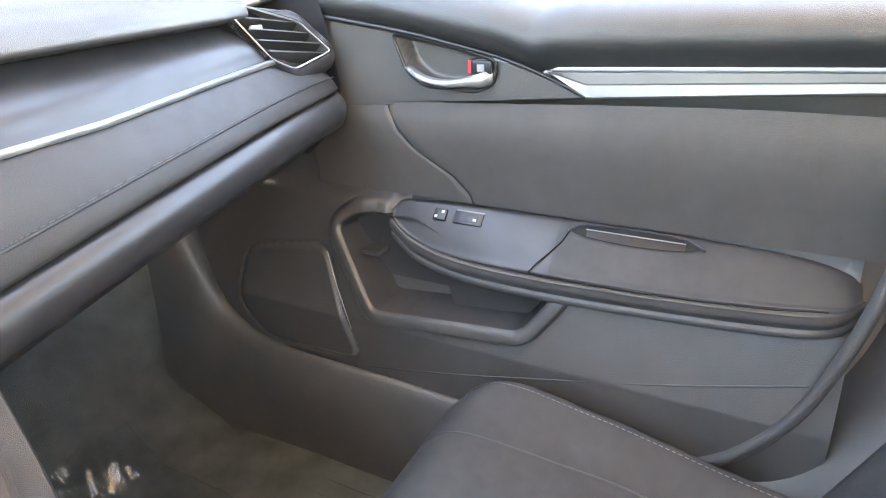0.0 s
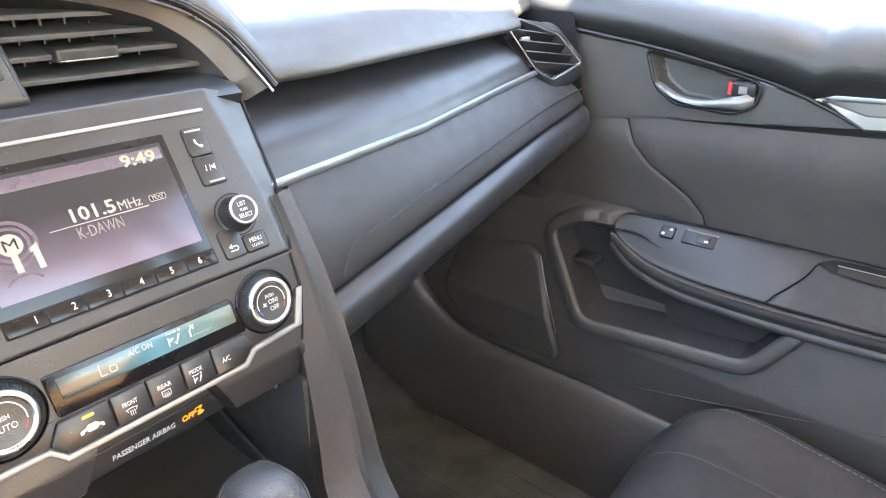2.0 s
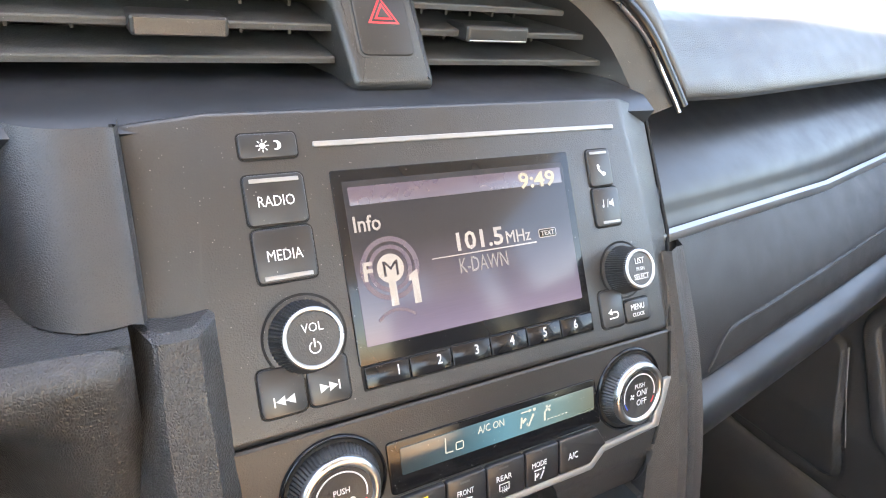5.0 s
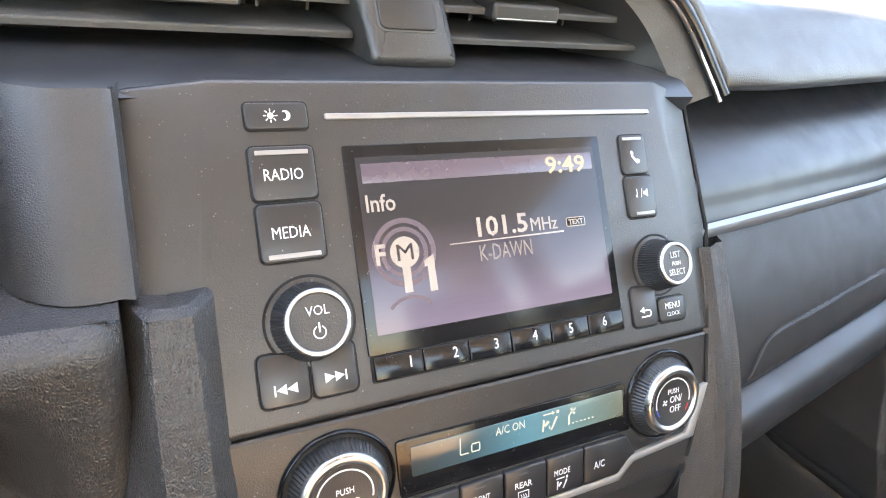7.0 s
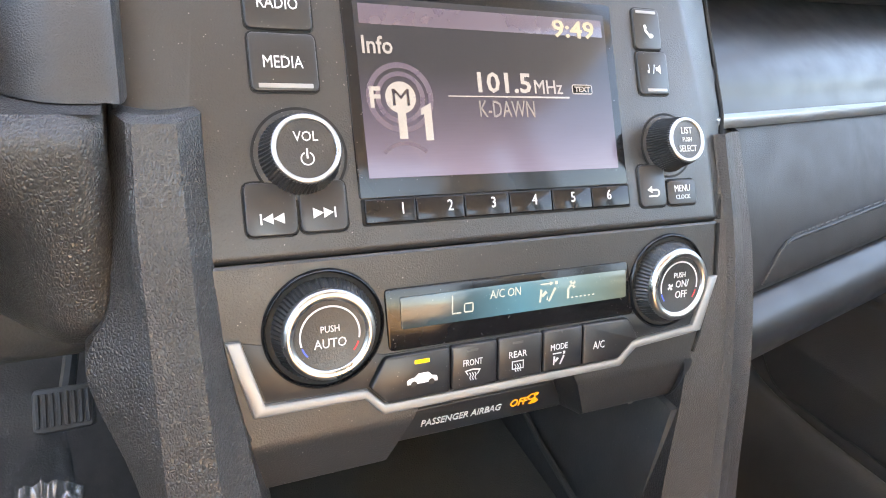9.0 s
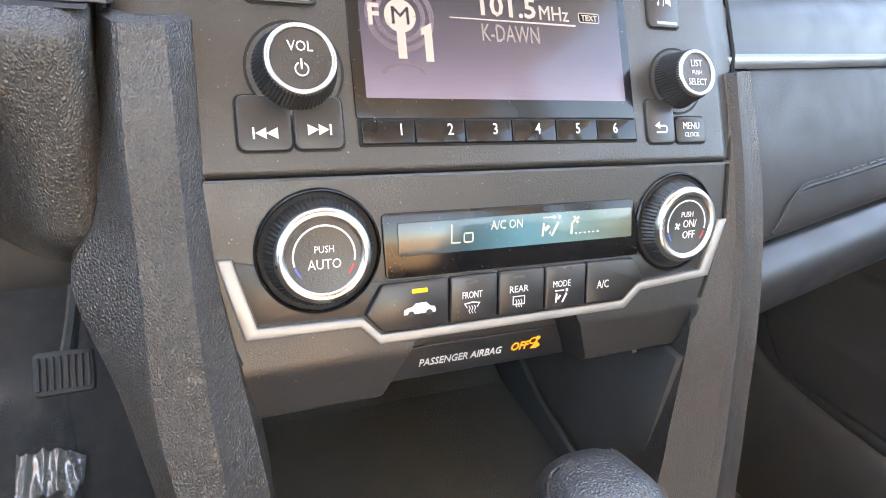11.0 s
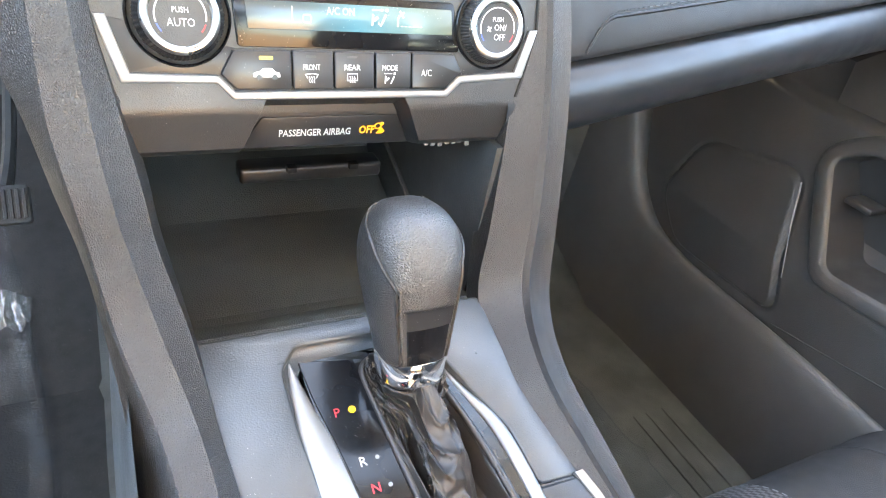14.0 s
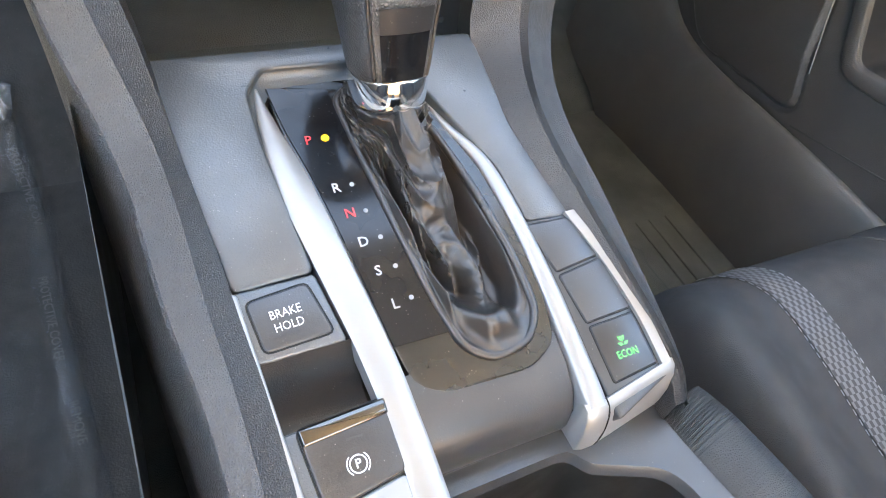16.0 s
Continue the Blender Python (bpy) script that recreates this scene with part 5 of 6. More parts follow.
    for pts, name in ((D((63.5, -168), (88, -168.6), (95.2, -190), (69.8, -193)), "blank_key"), (D((70, -195), (95.8, -191.6), (99.4, -217.8), (73.8, -219)), "blank_key"), (D((74.2, -221), (99.6, -220), (100.4, -244.6), (74.8, -247)), "economy_key")):
        joint(rounded(pts, 0.0015), MC, b, 0.0005, 0.0006)
        k = plate(name, rounded(pts, 0.0015), -0.002, 0.0014, MC, BLOCK if name == "blank_key" else BUTTON, b, 0.0007)
    M = at(MC, 0.0872, deck_v(-0.2350), 0.0015)
    text("ECON", 0.0050, at(M, 0.0002, -0.0018), GREEN, k, squeeze=0.85, bold=0.0001)
    for q in range(5):
        leaf = [(0.0, 0.0), (0.0009, 0.0016), (0.0, 0.0034), (-0.0009, 0.0016)]
        part("leaf_mark", slab(leaf, 0, 0.0001, at(M, 0, 0.0022 + (0.0014 if q == 2 else 0.0018 * (q % 2)), 0, -64 + 32 * q if q != 2 else 0), 0.00001), GREEN, k)
    rows = []
    for p in spline([(0.0895, deck_v(-0.166), 0), (0.0985, deck_v(-0.195), 0), (0.1035, deck_v(-0.222), 0), (0.1045, deck_v(-0.246), 0)], 24):
        rows.append([MC @ V((p.x - 0.0030, p.y, 0.000)), MC @ V((p.x - 0.0027, p.y, 0.0024)), MC @ V((p.x + 0.0022, p.y, 0.0030)), MC @ V((p.x + 0.0028, p.y, 0.001)), MC @ V((p.x + 0.003, p.y, -0.01))])
    smooth(part("right_edge", grid(rows), SILVER, c, "silver edge"), 50)
    rows = []
    for x, y0, f in ((0.0560, -0.2500, 0), (0.0566, -0.2505, 0.3), (0.0600, -0.2512, 0.9), (0.0655, -0.2512, 1), (0.0700, -0.2505, 1), (0.078, -0.2492, 1), (0.092, -0.2468, 1), (0.104, -0.2448, 1), (0.1080, -0.2441, 1), (0.1086, -0.2440, 0.8)):
        rows.append([MC @ V((x, deck_v(y0 - g), w - 0.0014 * (1 - f))) for g, w in ((0.0, -0.004), (0.0008, 0.0022), (0.004, 0.0020), (0.008, -0.002), (0.0125, -0.010), (0.016, -0.020), (0.0185, -0.032), (0.019, -0.040))])
    rows = [[V((p.x, p.y, min(p.z, 0.315))) for p in rows[0]]] + rows + [[V((p.x, p.y, min(p.z, 0.315))) for p in rows[-1]]]
    foot = smooth(part("silver_foot", grid(rows), SILVER, c, "silver foot of the key block"), 50)
    part("foot_joint", tube([MC @ V((0.0668, deck_v(-0.2500 - g), w)) for g, w in ((0.0012, 0.0022), (0.005, 0.0018), (0.009, -0.0020), (0.0135, -0.010), (0.017, -0.020), (0.0192, -0.031))], 0.0004, 5, 16), JOINT_SHADE, foot)
    # storage bin under the climate panel
    t = thing("storage_bin", (0, 0.02, 0.40), "black storage bin with ribbed mat under the climate panel", "storage bin")
    part("mat", grid([[V((x, y, 0.402 - 0.02 * max(0, min(1, (y + 0.04) / 0.03)) + 0.3 * max(0, y - 0.10))) for x in np.linspace(-0.10, 0.085, 12)] for y in np.linspace(-0.052, 0.17, 24)]), BINMAT, t, "ribbed black mat, dusty with crumbs")
    part("back_wall", box(-0.11, 0.17, 0.36, 0.12, 0.18, 0.60), BINMAT, t)
    part("left_wall", box(-0.118, -0.03, 0.37, -0.104, 0.18, 0.52), DARK, t)
    part("right_wall", box(0.086, -0.03, 0.37, 0.10, 0.18, 0.50), DARK, t)
    part("roof", box(-0.11, 0.0, 0.497, 0.10, 0.18, 0.505), DARK, t)
    smooth(part("flap", box(-0.040, 0.072, 0.428, 0.060, 0.090, 0.440, 0.003), BUTTON, t, "hinged black flap"), 50)
    for x in (-0.006, 0.038):
        part("hinge", box(x - 0.0035, 0.0695, 0.436, x + 0.0035, 0.076, 0.4405, 0.001), JOINT_SHADE, t)
    part("edge_rib", tube([(0.074, -0.03, 0.405), (0.080, 0.05, 0.41), (0.084, 0.16, 0.44)], 0.002, 6), DARK, t)


build_console()


# ---- gear lever ----
def build_lever():
    g = thing("gear_lever", (0.02, -0.1, 0.4), "black leather gear lever with chrome collar and wrinkled boot", "gear lever")
    V = Vector
    base, top = V((0.0142, -0.0995, 0.4185)), V((0.0125, -0.078, 0.5005))
    ax = (top - base).normalized()
    ex = V((1, 0, 0))
    ex = (ex - ax * ex.dot(ax)).normalized()
    ey = ax.cross(ex)
    def rings(spec, n=40, p=2.4):
        rows = []
        for h, rx, ry, dx, dy in spec:
            row = []
            for k in range(n):
                a = math.tau * k / n
                c, s = math.cos(a), math.sin(a)
                row.append(base + ax * (h * 1.05) + ex * (dx + rx * abs(c) ** (2 / p) * (1 if c > 0 else -1)) + ey * (dy + ry * abs(s) ** (2 / p) * (1 if s > 0 else -1)))
            rows.append(row)
        return rows
    prof = [(0.006, 0.0175, 0.0185, 0), (0.012, 0.0185, 0.0200, 0), (0.025, 0.0205, 0.0225, 0.001), (0.040, 0.0228, 0.0262, 0.002), (0.052, 0.0240, 0.0283, 0.002)]
    spec = []
    for h in np.linspace(0.006, 0.048, 16):
        spec.append((h, *(float(np.interp(h, [q[0] for q in prof], [q[m] for q in prof])) for m in (1, 2)), 0, float(np.interp(h, [q[0] for q in prof], [q[3] for q in prof]))))
    for a in np.linspace(0.03, 1, 26):
        a = math.pi / 2 * a
        spec.append((0.048 + 0.032 * math.sin(a) ** 0.85, max(0.0004, 0.0238 * math.cos(a) ** 0.62), max(0.0005, 0.0280 * math.cos(a) ** 0.62), 0, 0.002 + 0.001 * math.sin(a)))
    smooth(part("knob", grid(rings(spec, 48, 2.7), True, True), KNOBL, g, "grained black leather knob"), 80)
    smooth(part("collar", grid(rings([(-0.0095, 0.0150, 0.0158, 0, 0), (-0.0085, 0.0166, 0.0174, 0, 0), (-0.0060, 0.0174, 0.0182, 0, 0), (0.000, 0.0180, 0.0188, 0, 0), (0.0045, 0.0182, 0.0190, 0, 0), (0.0065, 0.0178, 0.0186, 0, 0), (0.008, 0.0165, 0.017, 0, 0)], 48, 2.2), True, True), CHROME, g, "bright chrome collar"), 60)
    # release button on the rear face
    def rear(h, a, out=0.0):
        i = max(0, min(len(spec) - 2, next((j for j in range(len(spec) - 1) if spec[j + 1][0] >= h), len(spec) - 2)))
        s0, s1 = spec[i], spec[i + 1]
        f = (h - s0[0]) / (s1[0] - s0[0])
        rx, ry, dy = (s0[j] + (s1[j] - s0[j]) * f for j in (1, 2, 4))
        c, s = math.cos(a), math.sin(a)
        return base + ax * (h * 1.05) + ex * ((rx + out) * abs(c) ** (2 / 2.7) * (1 if c > 0 else -1)) + ey * (dy + (ry + out) * abs(s) ** (2 / 2.7) * (1 if s > 0 else -1))
    def patch(h0, h1, a0, a1, out):
        return grid([[rear(h0 + (h1 - h0) * j / 8, radians(a0 + (a1 - a0) * k / 8), out) for k in range(9)] for j in range(9)])
    smooth(part("lower_insert", patch(0.007, 0.027, -114, -64, 0.0006), PIANO, g, "gloss black insert"), 60)
    smooth(part("release_button", patch(0.0275, 0.0375, -113, -66, 0.0016), BUTTON, g, "glossy release button"), 60)
    for a0, a1, h1 in ((-127, -212, 0.047), (-52, 40, 0.056)):
        line = [rear(h, radians(a0), 0.0003) for h in np.linspace(0.007, h1, 12)] + [rear(h1 + (0.0775 - h1) * f, radians(a0 + (a1 - a0) * f ** 1.3), 0.0003) for f in np.linspace(0.08, 1, 16)]
        smooth(part("knob_seam", tube(line, 0.0009, 6, 60), BOOT, g), 60)
        smooth(part("seam_ridge", tube([p + ex * (0.0018 if a0 < -90 else -0.0018) for p in line], 0.0010, 6, 60), KNOBL, g), 60)
    # boot: from the collar down to the slot
    slot = resample([(x / 1000, deck_v(y / 1000), 0.0) for x, y in rounded(SLOT, 9, 4)], 200)
    slot = [MC @ sunk(p.x, p.y, 0.001) for p in slot]
    N = len(slot)
    mid = V((0.020, -0.150, 0))
    rows = []
    J = 110
    for j in range(J + 1):
        f = j / J
        row = []
        for k, q in enumerate(slot):
            d = q - base
            ang = math.atan2(d.y, d.x)
            r0 = base - ax * 0.004 + ex * 0.0166 * math.cos(ang) + ey * 0.0172 * math.sin(ang)
            back = step(-0.11, -0.20, q.y)
            reach = f ** (0.85 + 0.9 * (1 - back))
            p = r0.lerp(q, reach)
            # sleeve under the collar, draped back to the hem, with a trough on one flank
            xc = 0.015 + 0.018 * step(-0.086, -0.215, q.y)
            flank = step(0.002, 0.014, q.x - xc) * step(-0.10, -0.14, q.y)
            low = r0.z + (q.z + 0.002 - r0.z) * min(1, f * 1.08) ** (0.62 - 0.22 * (1 - back))
            low -= 0.020 * flank * math.sin(math.pi * min(1, max(0, (f - 0.25) / 0.75))) ** 1.2
            low += 0.0080 * back * math.exp(-((f - 0.87) / 0.075) ** 2)
            low -= 0.0065 * back * (1 - flank) * math.exp(-((f - 0.66) / 0.09) ** 2)
            env = math.sin(math.pi * min(1.0, f * 1.01)) ** 0.6
            wob = noise.noise((2.0 * math.cos(ang), 2.0 * math.sin(ang), 3.0 * f))
            # bunched rings below the collar, long folds down the drape, cross creases near the hem
            bunch = math.exp(-((f - 0.17) / 0.13) ** 2) * (1 - 2 * abs(math.sin(24 * f + 1.9 * math.sin(2 * ang + 0.6) + 2.2 * wob)) ** 0.6)
            fold = 1 - 2 * abs(math.sin(4.5 * ang + 3.4 * f + 2.4 * wob)) ** 0.6
            n1 = noise.noise((p.x * 48 + 2 * wob, p.y * 30, low * 36))
            n2 = noise.noise((p.x * 150, p.y * 120 + 5 * n1, low * 130))
            n3 = noise.noise((p.x * 330, p.y * 280, low * 300))
            crease = (0.55 - 2.4 * abs(n1)) + 0.20 * (0.5 - 2 * abs(n2)) + 0.05 * n3
            hem = back * math.exp(-((f - 0.87) / 0.10) ** 2) * (1 - 2 * abs(math.sin(9 * ang + 1.2 * wob)) ** 0.7)
            wr = env * (0.0022 * fold * (0.4 + 0.6 * back) + 0.0062 * crease * (0.45 + 0.55 * step(0.2, 0.5, f)) + 0.0020 * hem) * (1 - 0.55 * flank) + 0.0019 * bunch
            n = V((p.x - base.x, p.y - base.y, 0.006)).normalized()
            row.append(V((p.x, p.y, low)) + n * wr + V((0, 0, 0.9 * wr)))
        rows.append(row)
    smooth(part("boot", grid(rows, True), BOOT, g, "wrinkled black leather boot"), 80)
    smooth(part("boot_hem", tube([p + V((0, 0, 0.0005)) for p in slot] + [slot[0]], 0.0022, 8), BOOT, g), 80)
    smooth(part("boot_seam", tube([rows[j][int(N * 0.62)] + V((0, -0.0005, 0.0006)) for j in range(0, 62)], 0.0007, 5), BOOT, g), 80)


build_lever()


# ---- passenger door ----
def door_x(y, z):
    """Inner face of the door at (y, z)."""
    return float(np.interp(z, [-0.1, 0.05, 0.15, 0.25, 0.34, 0.42, 0.50, 0.57, 0.60, 0.66], [0.68, 0.655, 0.638, 0.641, 0.668, 0.696, 0.716, 0.708, 0.714, 0.712]))


def inside(poly, y, z):
    c = False
    for (a, b), (e, f) in zip(poly, poly[1:] + poly[:1]):
        if (b > z) != (f > z) and y < (e - a) * (z - b) / (f - b) + a:
            c = not c
    return c


def edge(poly, y, z):
    best = 9.0
    for (a, b), (e, f) in zip(poly, poly[1:] + poly[:1]):
        dy, dz = e - a, f - b
        t = max(0, min(1, ((y - a) * dy + (z - b) * dz) / (dy * dy + dz * dz + 1e-12)))
        best = min(best, math.hypot(y - a - t * dy, z - b - t * dz))
    return best


POCKET = rounded([(0.072, 0.409), (0.106, 0.386), (0.029, 0.275), (-0.201, 0.293), (-0.244, 0.352), (-0.10, 0.388), (-0.02, 0.413)], 0.014, 5)
SPEAKER = rounded([(0.285, 0.330), (0.128, 0.356), (0.054, 0.180), (0.245, 0.172), (0.305, 0.235)], 0.03, 5)
CUP = rounded([(0.006, 0.662), (-0.010, 0.662), (-0.085, 0.648), (-0.142, 0.634), (-0.140, 0.606), (-0.115, 0.594), (-0.040, 0.598), (-0.012, 0.617)], 0.010)


def build_door():
    d = thing("passenger_door", (0.72, -0.1, 0.05), "charcoal car door trim with armrest, pocket and silver strip", "car door")
    V = Vector
    def surf(y, z):
        x = door_x(y, z)
        e = edge(POCKET, y, z)
        if inside(POCKET, y, z):
            x += 0.060 * step(0.0, 0.003, e)
        x += 0.03 * step(0.362, 0.374, z) * step(0.58, 0.50, z) * step(-0.58, -0.565, y) * step(0.03, 0.0, y) + 0.02 * step(0.425, 0.44, z) * step(0.0, 0.03, y)
        e = edge(SPEAKER, y, z)
        x += -0.003 * step(0.002, 0.006, e) if inside(SPEAKER, y, z) else 0.0
        x += 0.0035 * step(0.005, 0.0, e)
        return x
    ys = [0.42 - 0.006 * i for i in range(17)] + [0.318 - 0.003 * i for i in range(197)] + [-0.273 - 0.008 * i for i in range(38)]
    zs = [0.0 + 0.008 * j for j in range(20)] + [0.16 + 0.003 * j for j in range(98)] + [0.454 + 0.008 * j for j in range(14)]
    smooth(part("lower_trim", grid([[V((surf(y, z), y, z)) for z in zs] for y in ys]), DOORP, d, "grained charcoal plastic trim"), 60)
    # raised rim, walls and back of the pocket
    P = ccw(POCKET)
    rim = [[V((door_x(y, z) + o + 0.045 * step(0.045, 0.0, y) * step(0.345, 0.362, z), y, z)) for y, z in inset(P, g)] for g, o in ((-0.024, 0.004), (-0.0215, -0.004), (-0.019, -0.0085), (-0.016, -0.0100), (-0.005, -0.0105), (-0.002, -0.0092), (0.0, -0.005))]
    smooth(part("pocket_rim", grid(rim, True), DOORP, d, "raised rounded rim of the door pocket"), 60)
    wall = [[V((door_x(y, z) + o, y, z)) for y, z in inset(P, g)] for g, o in ((0.0, -0.005), (0.0006, 0.004), (0.002, 0.020))] + [[V((0.716, y, z)) for y, z in inset(P, 0.006)]]
    bm = grid(wall, True)
    bm.verts.ensure_lookup_table()
    bm.faces.new(bm.verts[-len(P):])
    smooth(part("pocket_lining", bm, PLATE, d, "dark lining of the door pocket"), 40)
    flat = [(-0.052, 0.400), (-0.084, 0.284), (-0.199, 0.298), (-0.238, 0.350), (-0.10, 0.384)]
    smooth(part("pocket_panel", grid([[V((x, y, z)) for y, z in flat] for x in (0.712, 0.690)], True, True), PLATE, d, "flat inner panel of the pocket"), 30)
    smooth(part("pocket_ledge", box(0.676, 0.034, 0.346, 0.712, 0.070, 0.354, 0.003), PLATE, d), 60)
    def face(y, z):
        return float(np.interp(z, [0.438, 0.47, 0.50, 0.522, 0.536, 0.548, 0.566, 0.60], [0.7165, 0.7135, 0.7090, 0.7050, 0.7036, 0.7044, 0.7080, 0.712]))
    # cloth insert: between seam, strip and armrest
    def seam_y(z):
        return float(np.interp(z, [0.42, 0.450, 0.472, 0.490, 0.507, 0.535, 0.566], [-0.109, -0.098, -0.077, -0.049, -0.020, 0.006, 0.022]))
    rows = []
    for z in [0.438 + 0.005 * j for j in range(28)]:
        y0 = seam_y(z) - 0.0010
        rows.append([V((face(y, z) + 0.0022 * step(0.004, 0.0, y0 - y), y, z + 0.02 * step(0.1, -0.5, y) * step(0.50, 0.57, z))) for y in np.linspace(y0, -0.62, 60)])
    smooth(part("cloth_insert", grid(rows), DOORC, d, "soft grey insert panel"), 60)
    rows = []
    for z in [0.438 + 0.005 * j for j in range(27)]:
        y0 = seam_y(z) + 0.0010
        rows.append([V((face(y, z) + 0.0022 * step(0.004, 0.0, y - y0), y, z)) for y in np.linspace(y0, 0.16, 40)])
    smooth(part("front_insert", grid(rows), DOORC, d, "soft grey front panel"), 60)
    # handle panel, dark, with the cup
    up = lambda y: float(np.interp(y, [-0.27, -0.154, 0.006, 0.193, 0.30], [0.598, 0.6345, 0.667, 0.693, 0.70]))
    dn = lambda y: float(np.interp(y, [-0.27, -0.248, 0.022, 0.11, 0.30], [0.594, 0.590, 0.566, 0.556, 0.55]))
    rows = []
    for y in [0.24 - 0.004 * i for i in range(125)]:
        a, b = dn(y), max(up(y), dn(y) + 0.001)
        row = []
        for k in range(31):
            z = a + (b - a) * k / 30
            x = 0.708 - 0.004 * step(0.0, 0.15, y)
            if inside(CUP, y, z):
                x += 0.024 * step(0.0, 0.010, edge(CUP, y, z))
            x += 0.012 * step(0.004, 0.0, min(z - a, b - z))
            row.append(V((x, y, z)))
        rows.append(row)
    smooth(part("handle_panel", grid(rows), DOORP, d, "smooth dark handle panel"), 50)
    ring_ = [V((0.7055, y, z)) for y, z in CUP]
    smooth(part("cup_rim", tube(ring_ + [ring_[0]], 0.0024, 8), BAND, d), 60)
    # curved trim ridge above the handle panel, then the top pad
    ridge = spline([(0.700, 0.30, 0.703), (0.700, 0.193, 0.694), (0.699, 0.006, 0.669), (0.700, -0.08, 0.653), (0.702, -0.154, 0.636), (0.704, -0.21, 0.616), (0.706, -0.255, 0.595)], 50)
    smooth(part("ridge", tube(ridge, lambda f: 0.004 - 0.002 * f, 8), BUTTON, d), 60)
    rows = []
    for y in [0.36 - 0.02 * i for i in range(62)]:
        z0 = up(y) + 0.003 if y > -0.20 else float(np.interp(y, [-0.60, -0.21, -0.20], [0.642, 0.628, 0.622]))
        h = float(np.interp(y, [-0.8, -0.2, 0.05, 0.2, 0.36], [0.062, 0.070, 0.052, 0.030, 0.02]))
        b = float(np.interp(y, [-0.8, -0.1, 0.2], [0.030, 0.028, 0.006]))
        rows.append(spline([(0.712, y, z0), (0.704, y, z0 + 0.002), (0.704 - b, y, z0 + 0.022 * h / 0.06), (0.706 - b, y, z0 + 0.042 * h / 0.06), (0.716 - b * 0.5, y, z0 + h), (0.740, y, z0 + h + 0.008), (0.80, y, z0 + h + 0.004)], 24))
    smooth(part("top_pad", grid(rows), DOORPAD, d, "grained vinyl top pad"), 70)
    # silver strip
    rows = []
    for y in [-0.205 - 0.01 * i for i in range(50)]:
        z1 = float(np.interp(y, [-0.70, -0.54, -0.21], [0.640, 0.6365, 0.624]))
        z0 = float(np.interp(y, [-0.70, -0.54, -0.255, -0.205], [0.617, 0.6135, 0.5925, 0.622]))
        c = (z0 + z1) / 2
        rows.append([V((0.722, y, z1 + 0.002)), V((0.706, y, z1)), V((0.703, y, z1 - 0.002)), V((0.7035, y, c + 0.002)), V((0.7055, y, c)), V((0.7045, y, z0 + 0.003)), V((0.708, y, z0)), V((0.722, y, z0 - 0.002))])
    smooth(part("silver_strip", grid(rows), SILVER, d, "broad satin silver strip"), 35)
    # handle
    h = spline([(0.701, -0.014, 0.6215), (0.698, -0.024, 0.616), (0.694, -0.045, 0.607), (0.692, -0.075, 0.6035), (0.692, -0.103, 0.6065), (0.696, -0.125, 0.609), (0.703, -0.138, 0.613)], 40)
    rows = []
    for k, p in enumerate(h):
        f = k / 40
        w = float(np.interp(f, [0, 0.15, 0.4, 0.65, 0.85, 1], [0.002, 0.0048, 0.0048, 0.0065, 0.0105, 0.009]))
        rows.append([p + V((0.012, 0, w * 0.8)), p + V((0.002, 0, w)), p + V((-0.002, 0, w * 0.4)), p + V((-0.002, 0, -w * 0.3)), p + V((0.003, 0, -w * 0.8)), p + V((0.012, 0, -w * 0.8))])
    smooth(part("door_handle", grid(rows, True, True), SILVER, d, "satin silver pull handle"), 60)
    k = smooth(part("lock_knob", box(0.700, -0.138, 0.616, 0.722, -0.108, 0.634, 0.003), BUTTON, d, "lock lever showing red"), 50)
    part("lock_red", box(0.6985, -0.1105, 0.618, 0.712, -0.106, 0.633, 0.0005), RED, k)
    part("lock_mark", box(0.6992, -0.128, 0.620, 0.701, -0.118, 0.629, 0.0004), THREAD, k)
    # armrest
    st = []
    for y, zt, zf, xf, cup in ((0.018, 0.422, 0.418, 0.694, 0), (0.008, 0.428, 0.402, 0.686, 0), (-0.03, 0.431, 0.384, 0.676, 0), (-0.08, 0.433, 0.376, 0.668, 0), (-0.14, 0.434, 0.375, 0.662, 0), (-0.21, 0.434, 0.377, 0.658, 0), (-0.245, 0.434, 0.378, 0.657, 0.1), (-0.275, 0.434, 0.379, 0.656, 1), (-0.34, 0.434, 0.381, 0.655, 1), (-0.39, 0.434, 0.383, 0.655, 0.6), (-0.41, 0.433, 0.384, 0.655, 0), (-0.47, 0.431, 0.389, 0.656, 0), (-0.52, 0.427, 0.393, 0.660, 0), (-0.555, 0.418, 0.396, 0.668, 0), (-0.572, 0.408, 0.398, 0.690, 0)):
        m = zt - zf
        p = lambda t: V((0.713 + (xf - 0.713) * t, y, zt - m * t ** 1.25))
        st.append([V((0.722, y, zt)), p(0.0), p(0.12), p(0.3), p(0.5), p(0.7), p(0.88), V((xf + 0.001, y, zf + 0.003)), V((xf + 0.001, y, zf)), V((xf + 0.006, y, zf - 0.003)), V((0.70, y, zf - 0.006))])
    rows = sweep(st, 120, 60)
    cut = min(range(121), key=lambda i: abs(rows[i][30].y + 0.232))
    smooth(part("switch_plate", grid(rows[:cut + 1]), PLATE, d, "smooth plastic armrest front with switches"), 60)
    smooth(part("armrest_pad", grid(rows[cut:]), ARMPAD, d, "padded armrest with a finger cup"), 60)
    lipst = []
